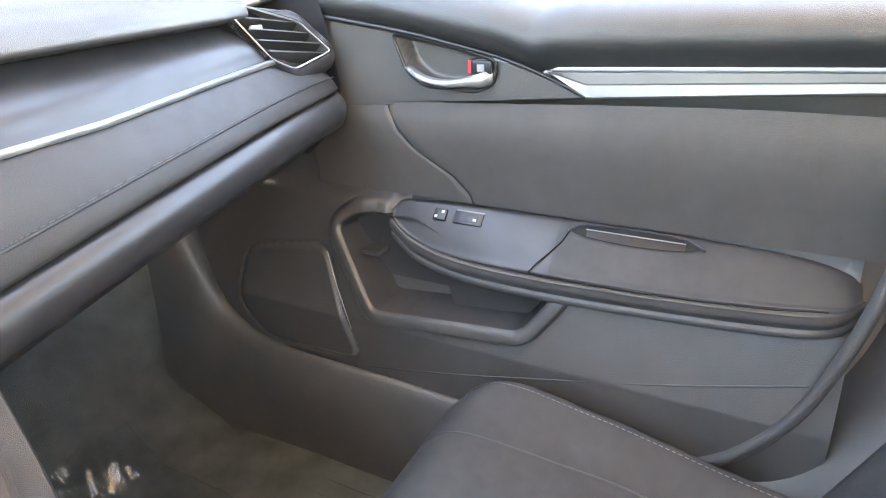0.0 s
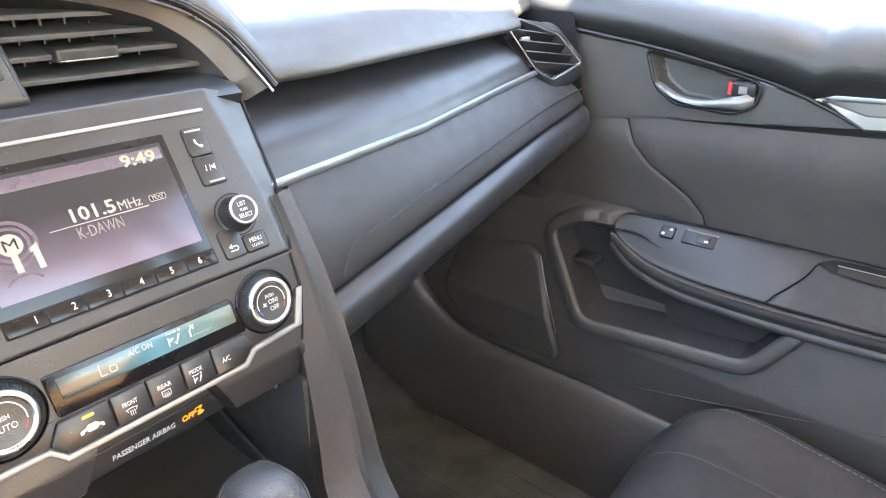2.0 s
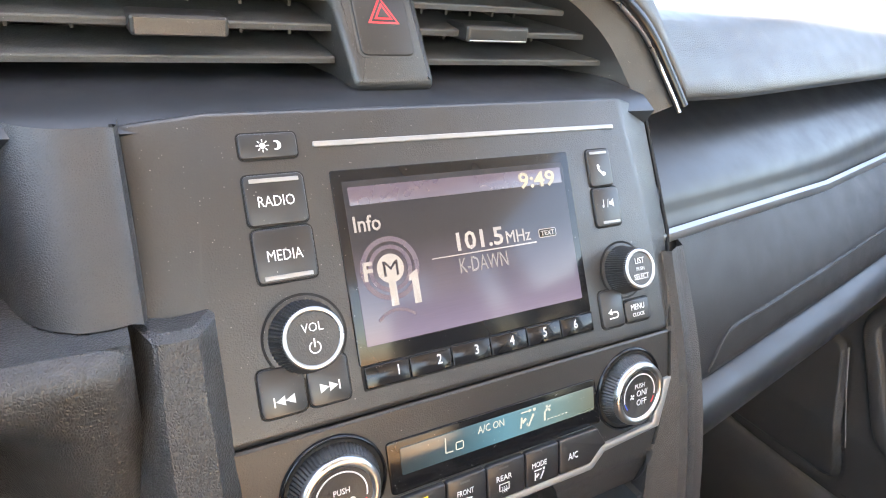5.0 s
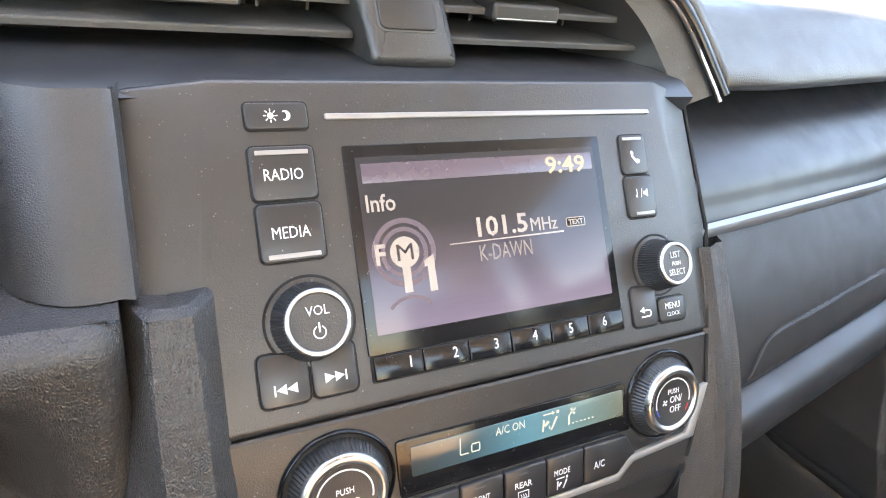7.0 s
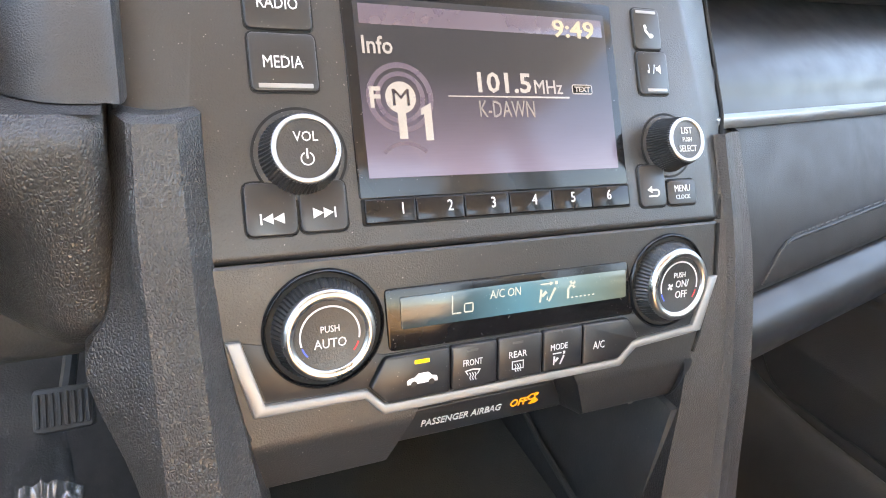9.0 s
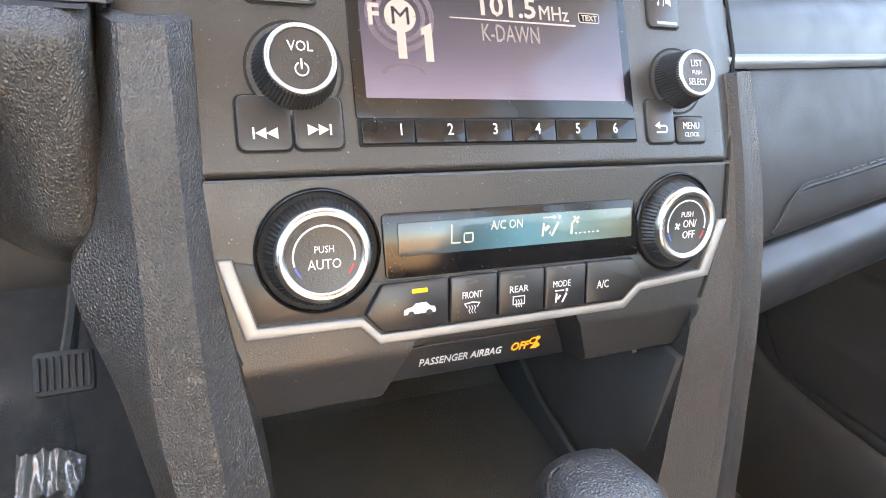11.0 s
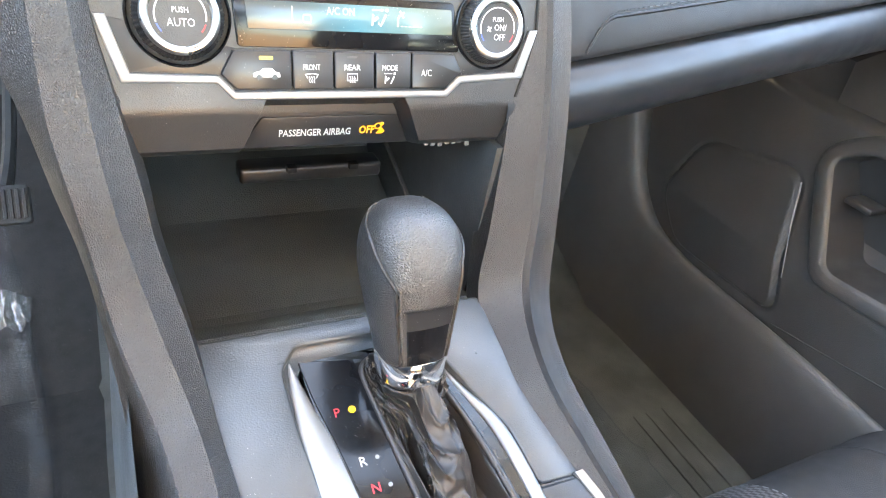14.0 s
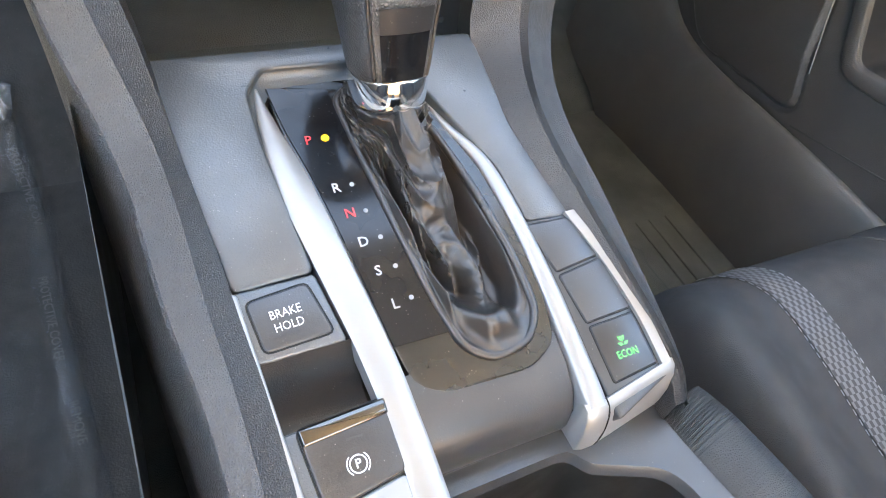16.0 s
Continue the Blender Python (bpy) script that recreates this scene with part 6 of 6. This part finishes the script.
    for y, zf, xf in ((0.02, 0.400, 0.690), (-0.03, 0.378, 0.672), (-0.10, 0.367, 0.660), (-0.21, 0.367, 0.652), (-0.34, 0.372, 0.650), (-0.47, 0.381, 0.650), (-0.54, 0.388, 0.656), (-0.575, 0.392, 0.69)):
        lipst.append([V((0.70, y, zf + 0.006)), V((xf + 0.004, y, zf + 0.007)), V((xf, y, zf + 0.003)), V((xf, y, zf - 0.005)), V((xf + 0.004, y, zf - 0.011)), V((xf + 0.006, y, zf - 0.014)), V((xf + 0.003, y, zf - 0.018)), V((xf + 0.005, y, zf - 0.025)), V((xf + 0.022, y, zf - 0.032)), V((0.71, y, zf - 0.036))])
    smooth(part("armrest_lip", grid(sweep(lipst, 60, 30)), DOORP, d, "ridged lower lip of the armrest"), 60)
    top_ = lambda t, y: V((0.713 - 0.057 * t, y, 0.434 - 0.054 * t ** 1.25))
    smooth(part("armrest_joint", tube([top_(0.2, -0.247), top_(0.45, -0.240), top_(0.7, -0.226), top_(0.93, -0.212), (0.6575, -0.22, 0.377), (0.655, -0.34, 0.380), (0.6555, -0.47, 0.388), (0.662, -0.54, 0.395)], 0.0011, 6, 40), JOINT_SHADE, d), 60)
    rows, low_ = [], []
    for y in np.linspace(-0.250, -0.404, 40):
        f = max(0.02, math.sin(math.pi * (y + 0.250) / -0.154)) ** 0.42
        rows.append([top_(t, y) + V((-0.0016, 0, 0.0018)) for t in np.linspace(0.20 - 0.18 * f, 0.20 + 0.15 * f, 8)])
        low_.append([top_(t, y) + V((-0.0021, 0, 0.0023)) for t in np.linspace(0.19 - 0.02 * f, 0.20 + 0.13 * f, 6)])
    # no hollow here: a black sheet on the armrest paints the cup's shade
    smooth(part("cup_shade", grid(rows), JOINT_SHADE, d, "flat black patch painted as the shade in the pull cup"), 60)
    smooth(part("cup_panel", grid(low_[5:-4]), BAND, d, "satin grey inner face of the pull cup"), 60)
    smooth(part("cup_trim", tube([top_(0.15, y) + V((-0.0022, 0, 0.0022)) for y in (-0.268, -0.30, -0.33, -0.36, -0.388)], 0.0008, 8, 16), THREAD, d, "satin grey line inside the pull cup"), 60)
    smooth(part("cup_edge", tube([q + V((-0.0008, 0, 0.0012)) for q in (top_(0.22, -0.246), top_(0.08, -0.260), top_(0.01, -0.285), top_(0.0, -0.33), top_(0.04, -0.38), top_(0.22, -0.410))], 0.0018, 6, 40), BAND, d), 60)
    # switches on the sloping plate
    MS = Matrix(((0, 0.71, -0.704, 0.699), (-1, 0, 0, 0), (0, 0.704, 0.71, 0.4222), (0, 0, 0, 1)))
    s = plate("window_switch", rrect(0.082, -0.010, 0.126, 0.010, 0.002), -0.006, 0.0008, MS, BUTTON, d, 0.001, "black window switch")
    plate("switch_edge", rrect(0.084, 0.0085, 0.127, 0.0108, 0.0005), 0.0, 0.0012, MS, THREAD, s, 0.0003)
    plate("switch_face", rrect(0.100, -0.006, 0.118, 0.004, 0.002), 0.0, 0.0018, MS, PANEL, s, 0.0006)
    plate("switch_mark", rrect(0.112, -0.004, 0.117, -0.0005, 0.0003), 0.001, 0.0021, MS, WHITE, s, 0.0001)
    l = plate("lock_switch", rrect(0.050, -0.009, 0.070, 0.009, 0.002), -0.006, 0.0008, MS, BUTTON, d, 0.001, "black lock switch")
    for u, v in ((0.055, -0.004), (0.064, 0.004)):
        plate("switch_mark", rrect(u - 0.0022, v - 0.002, u + 0.0022, v + 0.002, 0.0004), 0.0004, 0.0011, MS, WHITE, l, 0.0001)
    # speaker grille bar, seams
    smooth(part("grille_bar", tube([(door_x(0.12, 0.344) - 0.004, 0.122, 0.345), (door_x(0.1, 0.30) - 0.005, 0.100, 0.300), (door_x(0.07, 0.24) - 0.005, 0.068, 0.236)], lambda f: 0.0012 - 0.0004 * f, 8, 16), SILVER, d, "slim silver bar by the speaker"), 60)
    smooth(part("seam", tube([(face(seam_y(z), z) + 0.0024, seam_y(z), z) for z in np.linspace(0.437, 0.566, 30)], 0.0012, 6), JOINT_SHADE, d), 60)
    smooth(part("lower_crease", tube([(door_x(y, z) - 0.0002, y, z) for y, z in ((0.05, 0.171), (-0.1, 0.20), (-0.25, 0.235), (-0.405, 0.270), (-0.54, 0.304))], 0.0012, 6, 30), DARK, d), 60)
    # rear seal and sill
    smooth(part("rear_seal", tube([(0.68, -0.60, 0.66), (0.665, -0.592, 0.52), (0.655, -0.580, 0.43), (0.648, -0.558, 0.34), (0.642, -0.520, 0.25), (0.636, -0.44, 0.170), (0.632, -0.30, 0.135), (0.63, -0.1, 0.13)], 0.008, 12, 50), DOORP, d, "black rubber door seal"), 60)
    p = grid(sweep([[V((0.76, -0.64, 0.60)), V((0.69, -0.70, 0.60)), V((0.64, -0.80, 0.6))], [V((0.76, -0.62, 0.40)), V((0.66, -0.66, 0.40)), V((0.60, -0.76, 0.4))], [V((0.74, -0.57, 0.25)), V((0.63, -0.60, 0.25)), V((0.56, -0.72, 0.25))], [V((0.68, -0.44, 0.13)), V((0.635, -0.45, 0.15)), V((0.60, -0.46, 0.05))], [V((0.67, 0.0, 0.12)), V((0.622, 0.0, 0.163)), V((0.600, 0.0, -0.02))], [V((0.67, 0.22, 0.13)), V((0.620, 0.22, 0.166)), V((0.597, 0.20, -0.02))], [V((0.68, 0.33, 0.20)), V((0.618, 0.31, 0.19)), V((0.590, 0.30, -0.02))], [V((0.68, 0.39, 0.29)), V((0.617, 0.372, 0.285)), V((0.585, 0.36, 0.02))], [V((0.69, 0.47, 0.47)), V((0.614, 0.46, 0.45)), V((0.575, 0.45, 0.06))]], 60, 16))
    tagged(smooth(part("trim", p, surface("sill plastic", (0.085, 0.085, 0.084), 0.45, grain=0.6, scale=800, depth=0.0004)), 60), "dark plastic sill and post trim around the door opening", "trim", kind="structure")
    OLIVE = surface("sail cover plastic", (0.050, 0.048, 0.043), 0.6, grain=0.3, scale=900, depth=0.0003)
    smooth(part("sail_panel", grid(sweep([[V((0.742, 0.204, 0.705)), V((0.744, 0.12, 0.705)), V((0.746, 0.082, 0.705))], [V((0.742, 0.206, 0.76)), V((0.744, 0.13, 0.76)), V((0.746, 0.078, 0.765))], [V((0.738, 0.215, 0.84)), V((0.738, 0.18, 0.84)), V((0.738, 0.15, 0.84))]], 10, 10)), OLIVE, d, "triangular window corner cover"), 60)
    smooth(part("frame_seal", tube([(0.742, 0.076, 0.715), (0.742, 0.080, 0.765), (0.735, 0.16, 0.85)], 0.006, 8, 12), DARK, d), 60)
    p = grid(sweep([[V((0.700, 0.74, 0.742)), V((0.715, 0.74, 0.79)), V((0.75, 0.74, 0.88))], [V((0.712, 0.46, 0.733)), V((0.716, 0.46, 0.765)), V((0.745, 0.46, 0.90))], [V((0.718, 0.33, 0.7235)), V((0.719, 0.33, 0.755)), V((0.74, 0.33, 0.92))], [V((0.7205, 0.222, 0.711)), V((0.720, 0.224, 0.745)), V((0.738, 0.232, 0.90))], [V((0.732, 0.212, 0.70)), V((0.732, 0.214, 0.745)), V((0.745, 0.224, 0.90))]], 30, 12))
    tagged(smooth(part("trim", p, PLATE), 60), "charcoal foot of the windscreen pillar beside the dash", "trim", kind="structure")


build_door()


# ---- passenger seat ----
def build_seat():
    s = thing("passenger_seat", (0.4, -0.5, 0.0), "dark grey cloth car seat with patterned side stripes and pale stitching", "car seat")
    V = Vector
    def top(x, y):
        u = abs(x - 0.40)
        z = 0.252 - 0.015 * step(-0.20, -0.32, y) + 0.030 * step(0.10, 0.17, u) * step(0.0, 0.3, -0.12 - y + 0.1)
        z -= 0.16 * step(0.155, 0.225, u) ** 2
        z -= 0.10 * (1 - math.sqrt(max(0, 1 - max(0, (y + 0.202) / 0.076) ** 2))) if y > -0.202 else 0
        z -= 0.05 * step(-0.25, -0.6, y)
        return z
    rows = []
    for j in range(70):
        y = -0.127 - 0.0075 * j
        rows.append([V((x, y + 0.0 - 0.04 * step(0.12, 0.225, abs(x - 0.40)) * step(-0.30, -0.15, y), top(x, y))) for x in np.linspace(0.175, 0.625, 80)])
    front = [V((p.x, p.y + 0.002, p.z)) for p in rows[0]]
    low = [V((0.4 + (p.x - 0.4) * 0.97, p.y - 0.03, 0.06)) for p in rows[0]]
    smooth(part("cushion", grid([low, [a.lerp(b, 0.3) for a, b in zip(front, low)]] + rows), FABRIC, s, "dark grey cloth cushion"), 80)
    CHECK = surface("woven check cloth", (0.032, 0.032, 0.033), 0.7, grain=0.6, scale=900, depth=0.0006)
    nt = CHECK.node_tree
    bsdf = nt.nodes["Principled BSDF"]
    old = bsdf.inputs["Base Color"].links[0].from_socket
    co = nt.nodes.new("ShaderNodeTexCoord")
    mp = nt.nodes.new("ShaderNodeMapping")
    mp.inputs["Scale"].default_value = (1.0, 0.62, 0.0)
    mp.inputs["Rotation"].default_value = (0, 0, 0.06)
    nt.links.new(co.outputs["Object"], mp.inputs["Vector"])
    ck = node(nt, "ShaderNodeTexChecker", Scale=345.0)
    ck.inputs["Color2"].default_value = (0.105, 0.105, 0.11, 1)
    nt.links.new(mp.outputs[0], ck.inputs["Vector"])
    nt.links.new(old, ck.inputs["Color1"])
    nt.links.new(ck.outputs["Color"], bsdf.inputs["Base Color"])
    cx = 0.325
    sag = lambda x, y: V((x, y - 0.04 * step(0.12, 0.225, abs(x - 0.40)) * step(-0.30, -0.15, y), top(x, y)))
    rws = []
    for j in range(60):
        y = -0.128 - 0.0076 * j
        rws.append([sag(x, y) + V((0, 0.0008, 0.0016)) for x in np.linspace(cx - 0.0155, cx + 0.0155, 10)])
    smooth(part("check_stripe", grid(rws), CHECK, s, "light check woven stripe"), 80)
    for x0, dx, n in ((cx - 0.017, 0.0, 62), (cx + 0.017, 0.0, 62), (0.560, 0.0, 62)):
        for j in range(n):
            y = -0.136 - 0.007 * j
            part("stitch", tube([sag(x0, y) + V((0, 0.0006, 0.0012)), sag(x0, y - 0.0042) + V((0, 0.0006, 0.0012))], 0.0004, 4), THREAD, s)
    seam = [sag(0.475 + 0.03 * step(-0.14, -0.40, y), y) + V((0, 0, 0.0004)) for y in np.linspace(-0.14, -0.58, 40)]
    smooth(part("cushion_seam", tube(seam, 0.0012, 6), DARK, s), 80)
    rows = []
    for z in np.linspace(0.16, 0.80, 30):
        yb = -0.62 - (z - 0.2) * 0.42
        rows.append([V((x, yb + 0.06 * step(0.10, 0.20, abs(x - 0.4)) - 0.10 * step(0.19, 0.24, abs(x - 0.4)), z)) for x in np.linspace(0.15, 0.655, 60)])
    smooth(part("backrest", grid(rows), FABRIC, s, "reclined cloth backrest"), 80)
    part("base", box(0.20, -0.62, 0.0, 0.60, -0.24, 0.12, 0.02), DARK, s)
    a = thing("console_armrest", (0.14, -0.40, 0.28), "ribbed black padded roll beside the console", "armrest")
    RIBBED = surface("ribbed black cloth", (0.026, 0.027, 0.028), 0.5, grain=0.9, scale=900, depth=0.0003, cells=True)
    spine = spline([(0.124, -0.258, 0.306), (0.127, -0.268, 0.308), (0.131, -0.285, 0.309), (0.140, -0.33, 0.308), (0.155, -0.42, 0.304), (0.165, -0.55, 0.30)], 240)
    smooth(part("cover", tube(spine, lambda f: 0.0225 * min(1, 0.30 + 0.70 * math.sqrt(min(1, 14 * f))) * (1 + 0.012 * math.sin(f * 620)), 28), RIBBED, a), 80)
    smooth(part("end_piping", tube([spine[9] + 0.0206 * (math.cos(t) * V((0.92, 0.25, 0.05)) + math.sin(t) * V((0.0, -0.1, 1.0))) for t in np.linspace(0, math.tau, 33)], 0.0008, 6), BUTTON, a), 80)


build_seat()


# ---- floor things ----
def build_floor_things():
    V = Vector
    p = thing("brake_pedal", (-0.24, 0.42, 0.1), "black rubber brake pedal with ribs under the dash", "pedal")
    M = frame_at((-0.222, 0.336, 0.272), 40) @ Matrix.Diagonal((0.75, 0.75, 1, 1))
    plate("pad", rrect(-0.032, -0.026, 0.032, 0.026, 0.006), -0.008, 0.004, M, DARK, p, 0.002)
    for k in range(8):
        part("rib", slab(rrect(-0.029 + 0.0075 * k, -0.020, -0.0245 + 0.0075 * k, 0.020, 0.001), 0.003, 0.0062, M, 0.0008), DARK, p)
    part("arm", tube([(-0.222, 0.345, 0.27), (-0.222, 0.45, 0.28), (-0.222, 0.60, 0.34)], 0.007, 8, 8), DARK, p)
    film = bpy.data.materials.new("clear plastic film")
    film.use_nodes = True
    nt = film.node_tree
    nt.nodes.remove(nt.nodes["Principled BSDF"])
    tr = node(nt, "ShaderNodeBsdfTransparent", Color=(0.93, 0.95, 0.97, 1))
    gl = node(nt, "ShaderNodeBsdfGlossy", Roughness=0.12)
    df = node(nt, "ShaderNodeBsdfDiffuse", Color=(0.55, 0.6, 0.62, 1))
    m1, m2 = node(nt, "ShaderNodeMixShader", Fac=0.006), node(nt, "ShaderNodeMixShader", Fac=0.0010)
    nt.links.new(tr.outputs[0], m1.inputs[1])
    nt.links.new(gl.outputs[0], m1.inputs[2])
    nt.links.new(m1.outputs[0], m2.inputs[1])
    nt.links.new(df.outputs[0], m2.inputs[2])
    nt.links.new(m2.outputs[0], nt.nodes["Material Output"].inputs[0])
    rise = lambda y: 0.75 * max(0, y - 0.34)
    edge_x = lambda y: float(np.interp(y, [-0.30, -0.075, 0.043, 0.177, 0.302, 0.463, 0.53], [-0.175, -0.187, -0.200, -0.217, -0.227, -0.248, -0.262]))
    mat_ = thing("floor_mat", (-0.4, 0.05, 0.0), "black rubber mat on the driver's floor", "floor mat")
    part("sheet", grid([[V((x, y, -0.009 + rise(y) + 0.001 * noise.noise((x * 12, y * 12, 2)))) for x in np.linspace(-0.72, -0.166, 12)] for y in np.linspace(-0.30, 0.68, 30)]), RUBBER, mat_)
    def crumple(x, y, o):
        return 0.010 * noise.noise((x * 14, y * 7, o)) + 0.0050 * (0.5 - 2 * abs(noise.noise((x * 40, y * 16, o + 2)))) + 0.002 * noise.noise((x * 120, y * 70, o + 3))
    cover = thing("floor_film", (-0.4, 0.1, 0.0), "clear wrinkled protective plastic film on the driver's floor", "plastic film")
    rows = [[V((-0.62 + (edge_x(y) + 0.62) * k / 70, y, 0.004 + crumple(-0.62 + (edge_x(y) + 0.62) * k / 70, y, 1) + rise(y))) for k in range(71)] for y in np.linspace(-0.30, 0.53, 110)]
    smooth(part("sheet", grid(rows), film, cover), 80)
    smooth(part("edge_fold", tube([r[-1] for r in rows], 0.0011, 5), film, cover), 80)
    hemfilm = film.copy()
    hemfilm.name = "doubled clear film"
    hemfilm.node_tree.nodes["Mix Shader"].inputs[0].default_value = 0.015
    hemfilm.node_tree.nodes["Mix Shader.001"].inputs[0].default_value = 0.022
    rows = []
    for y in np.linspace(-0.30, 0.47, 150):
        w = 0.020 + 0.004 * noise.noise((y * 9, 0, 4))
        e0 = edge_x(y) + 0.003 * noise.noise((y * 30, 0, 5))
        rows.append([V((e0 - w * (1 - k / 8), y, 0.011 + rise(y) + 1.3 * crumple(e0 - w * (1 - k / 8), y, 3) + 0.003 * math.sin(math.pi * k / 8))) for k in range(9)])
    smooth(part("hem", grid(rows), hemfilm, cover, "doubled edge of the film"), 80)
    tabfilm = film.copy()
    tabfilm.name = "crumpled clear film"
    tabfilm.node_tree.nodes["Mix Shader"].inputs[0].default_value = 0.25
    tabfilm.node_tree.nodes["Mix Shader.001"].inputs[0].default_value = 0.16
    rows = [[V((-0.305 + 0.066 * i / 40 + 0.10 * (y - 0.40), y, 0.016 + rise(y) + 3.0 * crumple(-0.30 + 0.066 * i / 40, y, 11) + 0.0012 * math.sin(i * 0.35 + 60 * y))) for i in range(41)] for y in np.linspace(0.402, 0.436, 24)]
    smooth(part("tab", grid(rows), tabfilm, cover, "crumpled shiny end of the film"), 80)
    INK = surface("grey film print", (0.02, 0.022, 0.025), 0.5)
    for body, y0 in (("PROTECTIVE COVER", 0.365), ("PROTECTIVE COVER", 0.175), ("REMOVE", 0.020)):
        x0 = edge_x(y0) - 0.011
        d0 = V((edge_x(y0 - 0.05) - edge_x(y0 + 0.05), -0.1, -0.1 * (rise(y0 + 0.05) - rise(y0 - 0.05)) / 0.1)).normalized()
        up = V((-d0.y, d0.x, 0)).normalized()
        T = Matrix((d0, up, d0.cross(up))).transposed().to_4x4()
        T.translation = V((x0, y0, 0.020 + rise(y0)))
        text(body, 0.012, T, INK, cover, name="print", align="LEFT")
    gloss = film.copy()
    gloss.name = "glossy clear film"
    gloss.node_tree.nodes["Mix Shader"].inputs[0].default_value = 0.05
    rows = [[V((x, y, 0.006 + 1.6 * crumple(x, y, 7) + rise(y))) for x in np.linspace(0.20, 0.46, 70)] for y in np.linspace(-0.06, 0.42, 110)]
    spare = thing("floor_film", (0.33, 0.1, 0.0), "clear plastic film over the passenger floor mat", "plastic film")
    smooth(part("sheet", grid(rows), gloss, spare), 80)
    smooth(part("edge_fold", tube([r[-1] for r in rows], 0.0010, 5), gloss, spare), 80)
    rubber = thing("floor_mat", (0.45, 0.1, 0.0), "black rubber mat with channels on the passenger floor", "floor mat")
    part("sheet", grid([[V((x, y, -0.010 + rise(y) + 0.001 * noise.noise((x * 12, y * 12, 2)))) for x in np.linspace(0.19, 0.60, 12)] for y in np.linspace(-0.20, 0.48, 24)]), CARPET, rubber)
    for x in (0.27, 0.34, 0.41, 0.505, 0.529, 0.56):
        part("rib", tube([(x, -0.12, -0.009), (x, 0.0, -0.009), (x, 0.085 + 0.2 * (x < 0.45), -0.0095)], 0.0018, 6, 10), CARPET, rubber)
    rng = random.Random(4)
    for k in range(26):
        x, y = (rng.uniform(0.22, 0.58), rng.uniform(-0.05, 0.38)) if k < 16 else (rng.uniform(-0.40, -0.19), rng.uniform(-0.05, 0.35))
        r = rng.uniform(0.0012, 0.0035)
        bm = bmesh.new()
        bmesh.ops.create_icosphere(bm, subdivisions=1, radius=r, matrix=Matrix.Translation((x, y, -0.012)) @ Matrix.Diagonal((1, rng.uniform(0.6, 1.8), 0.5, 1)))
        tagged(part("crumb", bm, THREAD), "small pale crumb lying on the carpet", "crumb", group="crumbs on the floor")


build_floor_things()


# ---- outside ----
def build_outside():
    ground = bmesh.new()
    bmesh.ops.create_grid(ground, x_segments=2, y_segments=2, size=400, matrix=Matrix.Translation((0, 0, -0.45)))
    structure("ground", ground, surface("concrete yard", (0.42, 0.36, 0.29), 0.9, grain=0.5, scale=60, depth=0.01), "pale sunlit concrete around the car", "ground")
    m = thing("side_mirror", (0.95, 0.06, 0.75), "grey door mirror with cream reflection outside the window", "mirror")
    n = Vector((-0.55, -0.83, -0.10)).normalized()
    u = Vector((0.84, -0.55, 0)).normalized()
    MM = Matrix((u, n.cross(u), n)).transposed().to_4x4()
    MM.translation = Vector((0.945, 0.043, 0.780))
    oval = rounded([(-0.088, -0.045), (-0.070, -0.062), (0.075, -0.064), (0.095, -0.04), (0.090, 0.050), (-0.082, 0.056)], 0.02, 5)
    plate("housing", inset(ccw(oval), -0.010), -0.07, 0.004, MM, surface("grey body paint", (0.3, 0.31, 0.32), 0.25, coat=0.5), m, 0.006)
    plate("bezel", inset(ccw(oval), -0.004), -0.01, 0.0055, MM, DARK, m, 0.001)
    glass = plate("glass", oval, -0.001, 0.0065, MM, surface("mirror glass", (0.85, 0.85, 0.84), 0.03, metal=1.0, mottle=0.0), m, 0.0003, "mirror glass")
    for k, (w, v) in enumerate(((0.030, -0.046), (0.036, -0.053))):
        for q in range(4):
            plate("print_bar", rrect(-0.030 + 0.019 * q, v - 0.0016, -0.030 + 0.019 * q + w * 0.42, v + 0.0016, 0.0004), 0.006, 0.0068, MM, THREAD, glass, 0.0001)
    part("arm", box(0.80, 0.09, 0.68, 0.90, 0.14, 0.76, 0.01), DARK, m)
    st = thing("driver_seat", (-0.4, -0.7, 0.0), "dark grey cloth driver's seat, unseen, blocking light from the left rear", "car seat")
    smooth(part("cushion", box(-0.64, -0.72, 0.05, -0.20, -0.42, 0.25, 0.04), FABRIC, st), 60)
    # unseen backrest, placed to hold back light from the left rear
    rows = []
    for z in np.linspace(0.16, 0.84, 30):
        yb = -0.66 - (z - 0.2) * 0.42
        rows.append([(x, yb + 0.06 * step(0.10, 0.20, abs(x + 0.42)) - 0.10 * step(0.19, 0.24, abs(x + 0.42)), z) for x in np.linspace(-0.675, -0.165, 60)])
    smooth(part("backrest", grid(rows), FABRIC, st, "reclined cloth backrest"), 80)


build_outside()
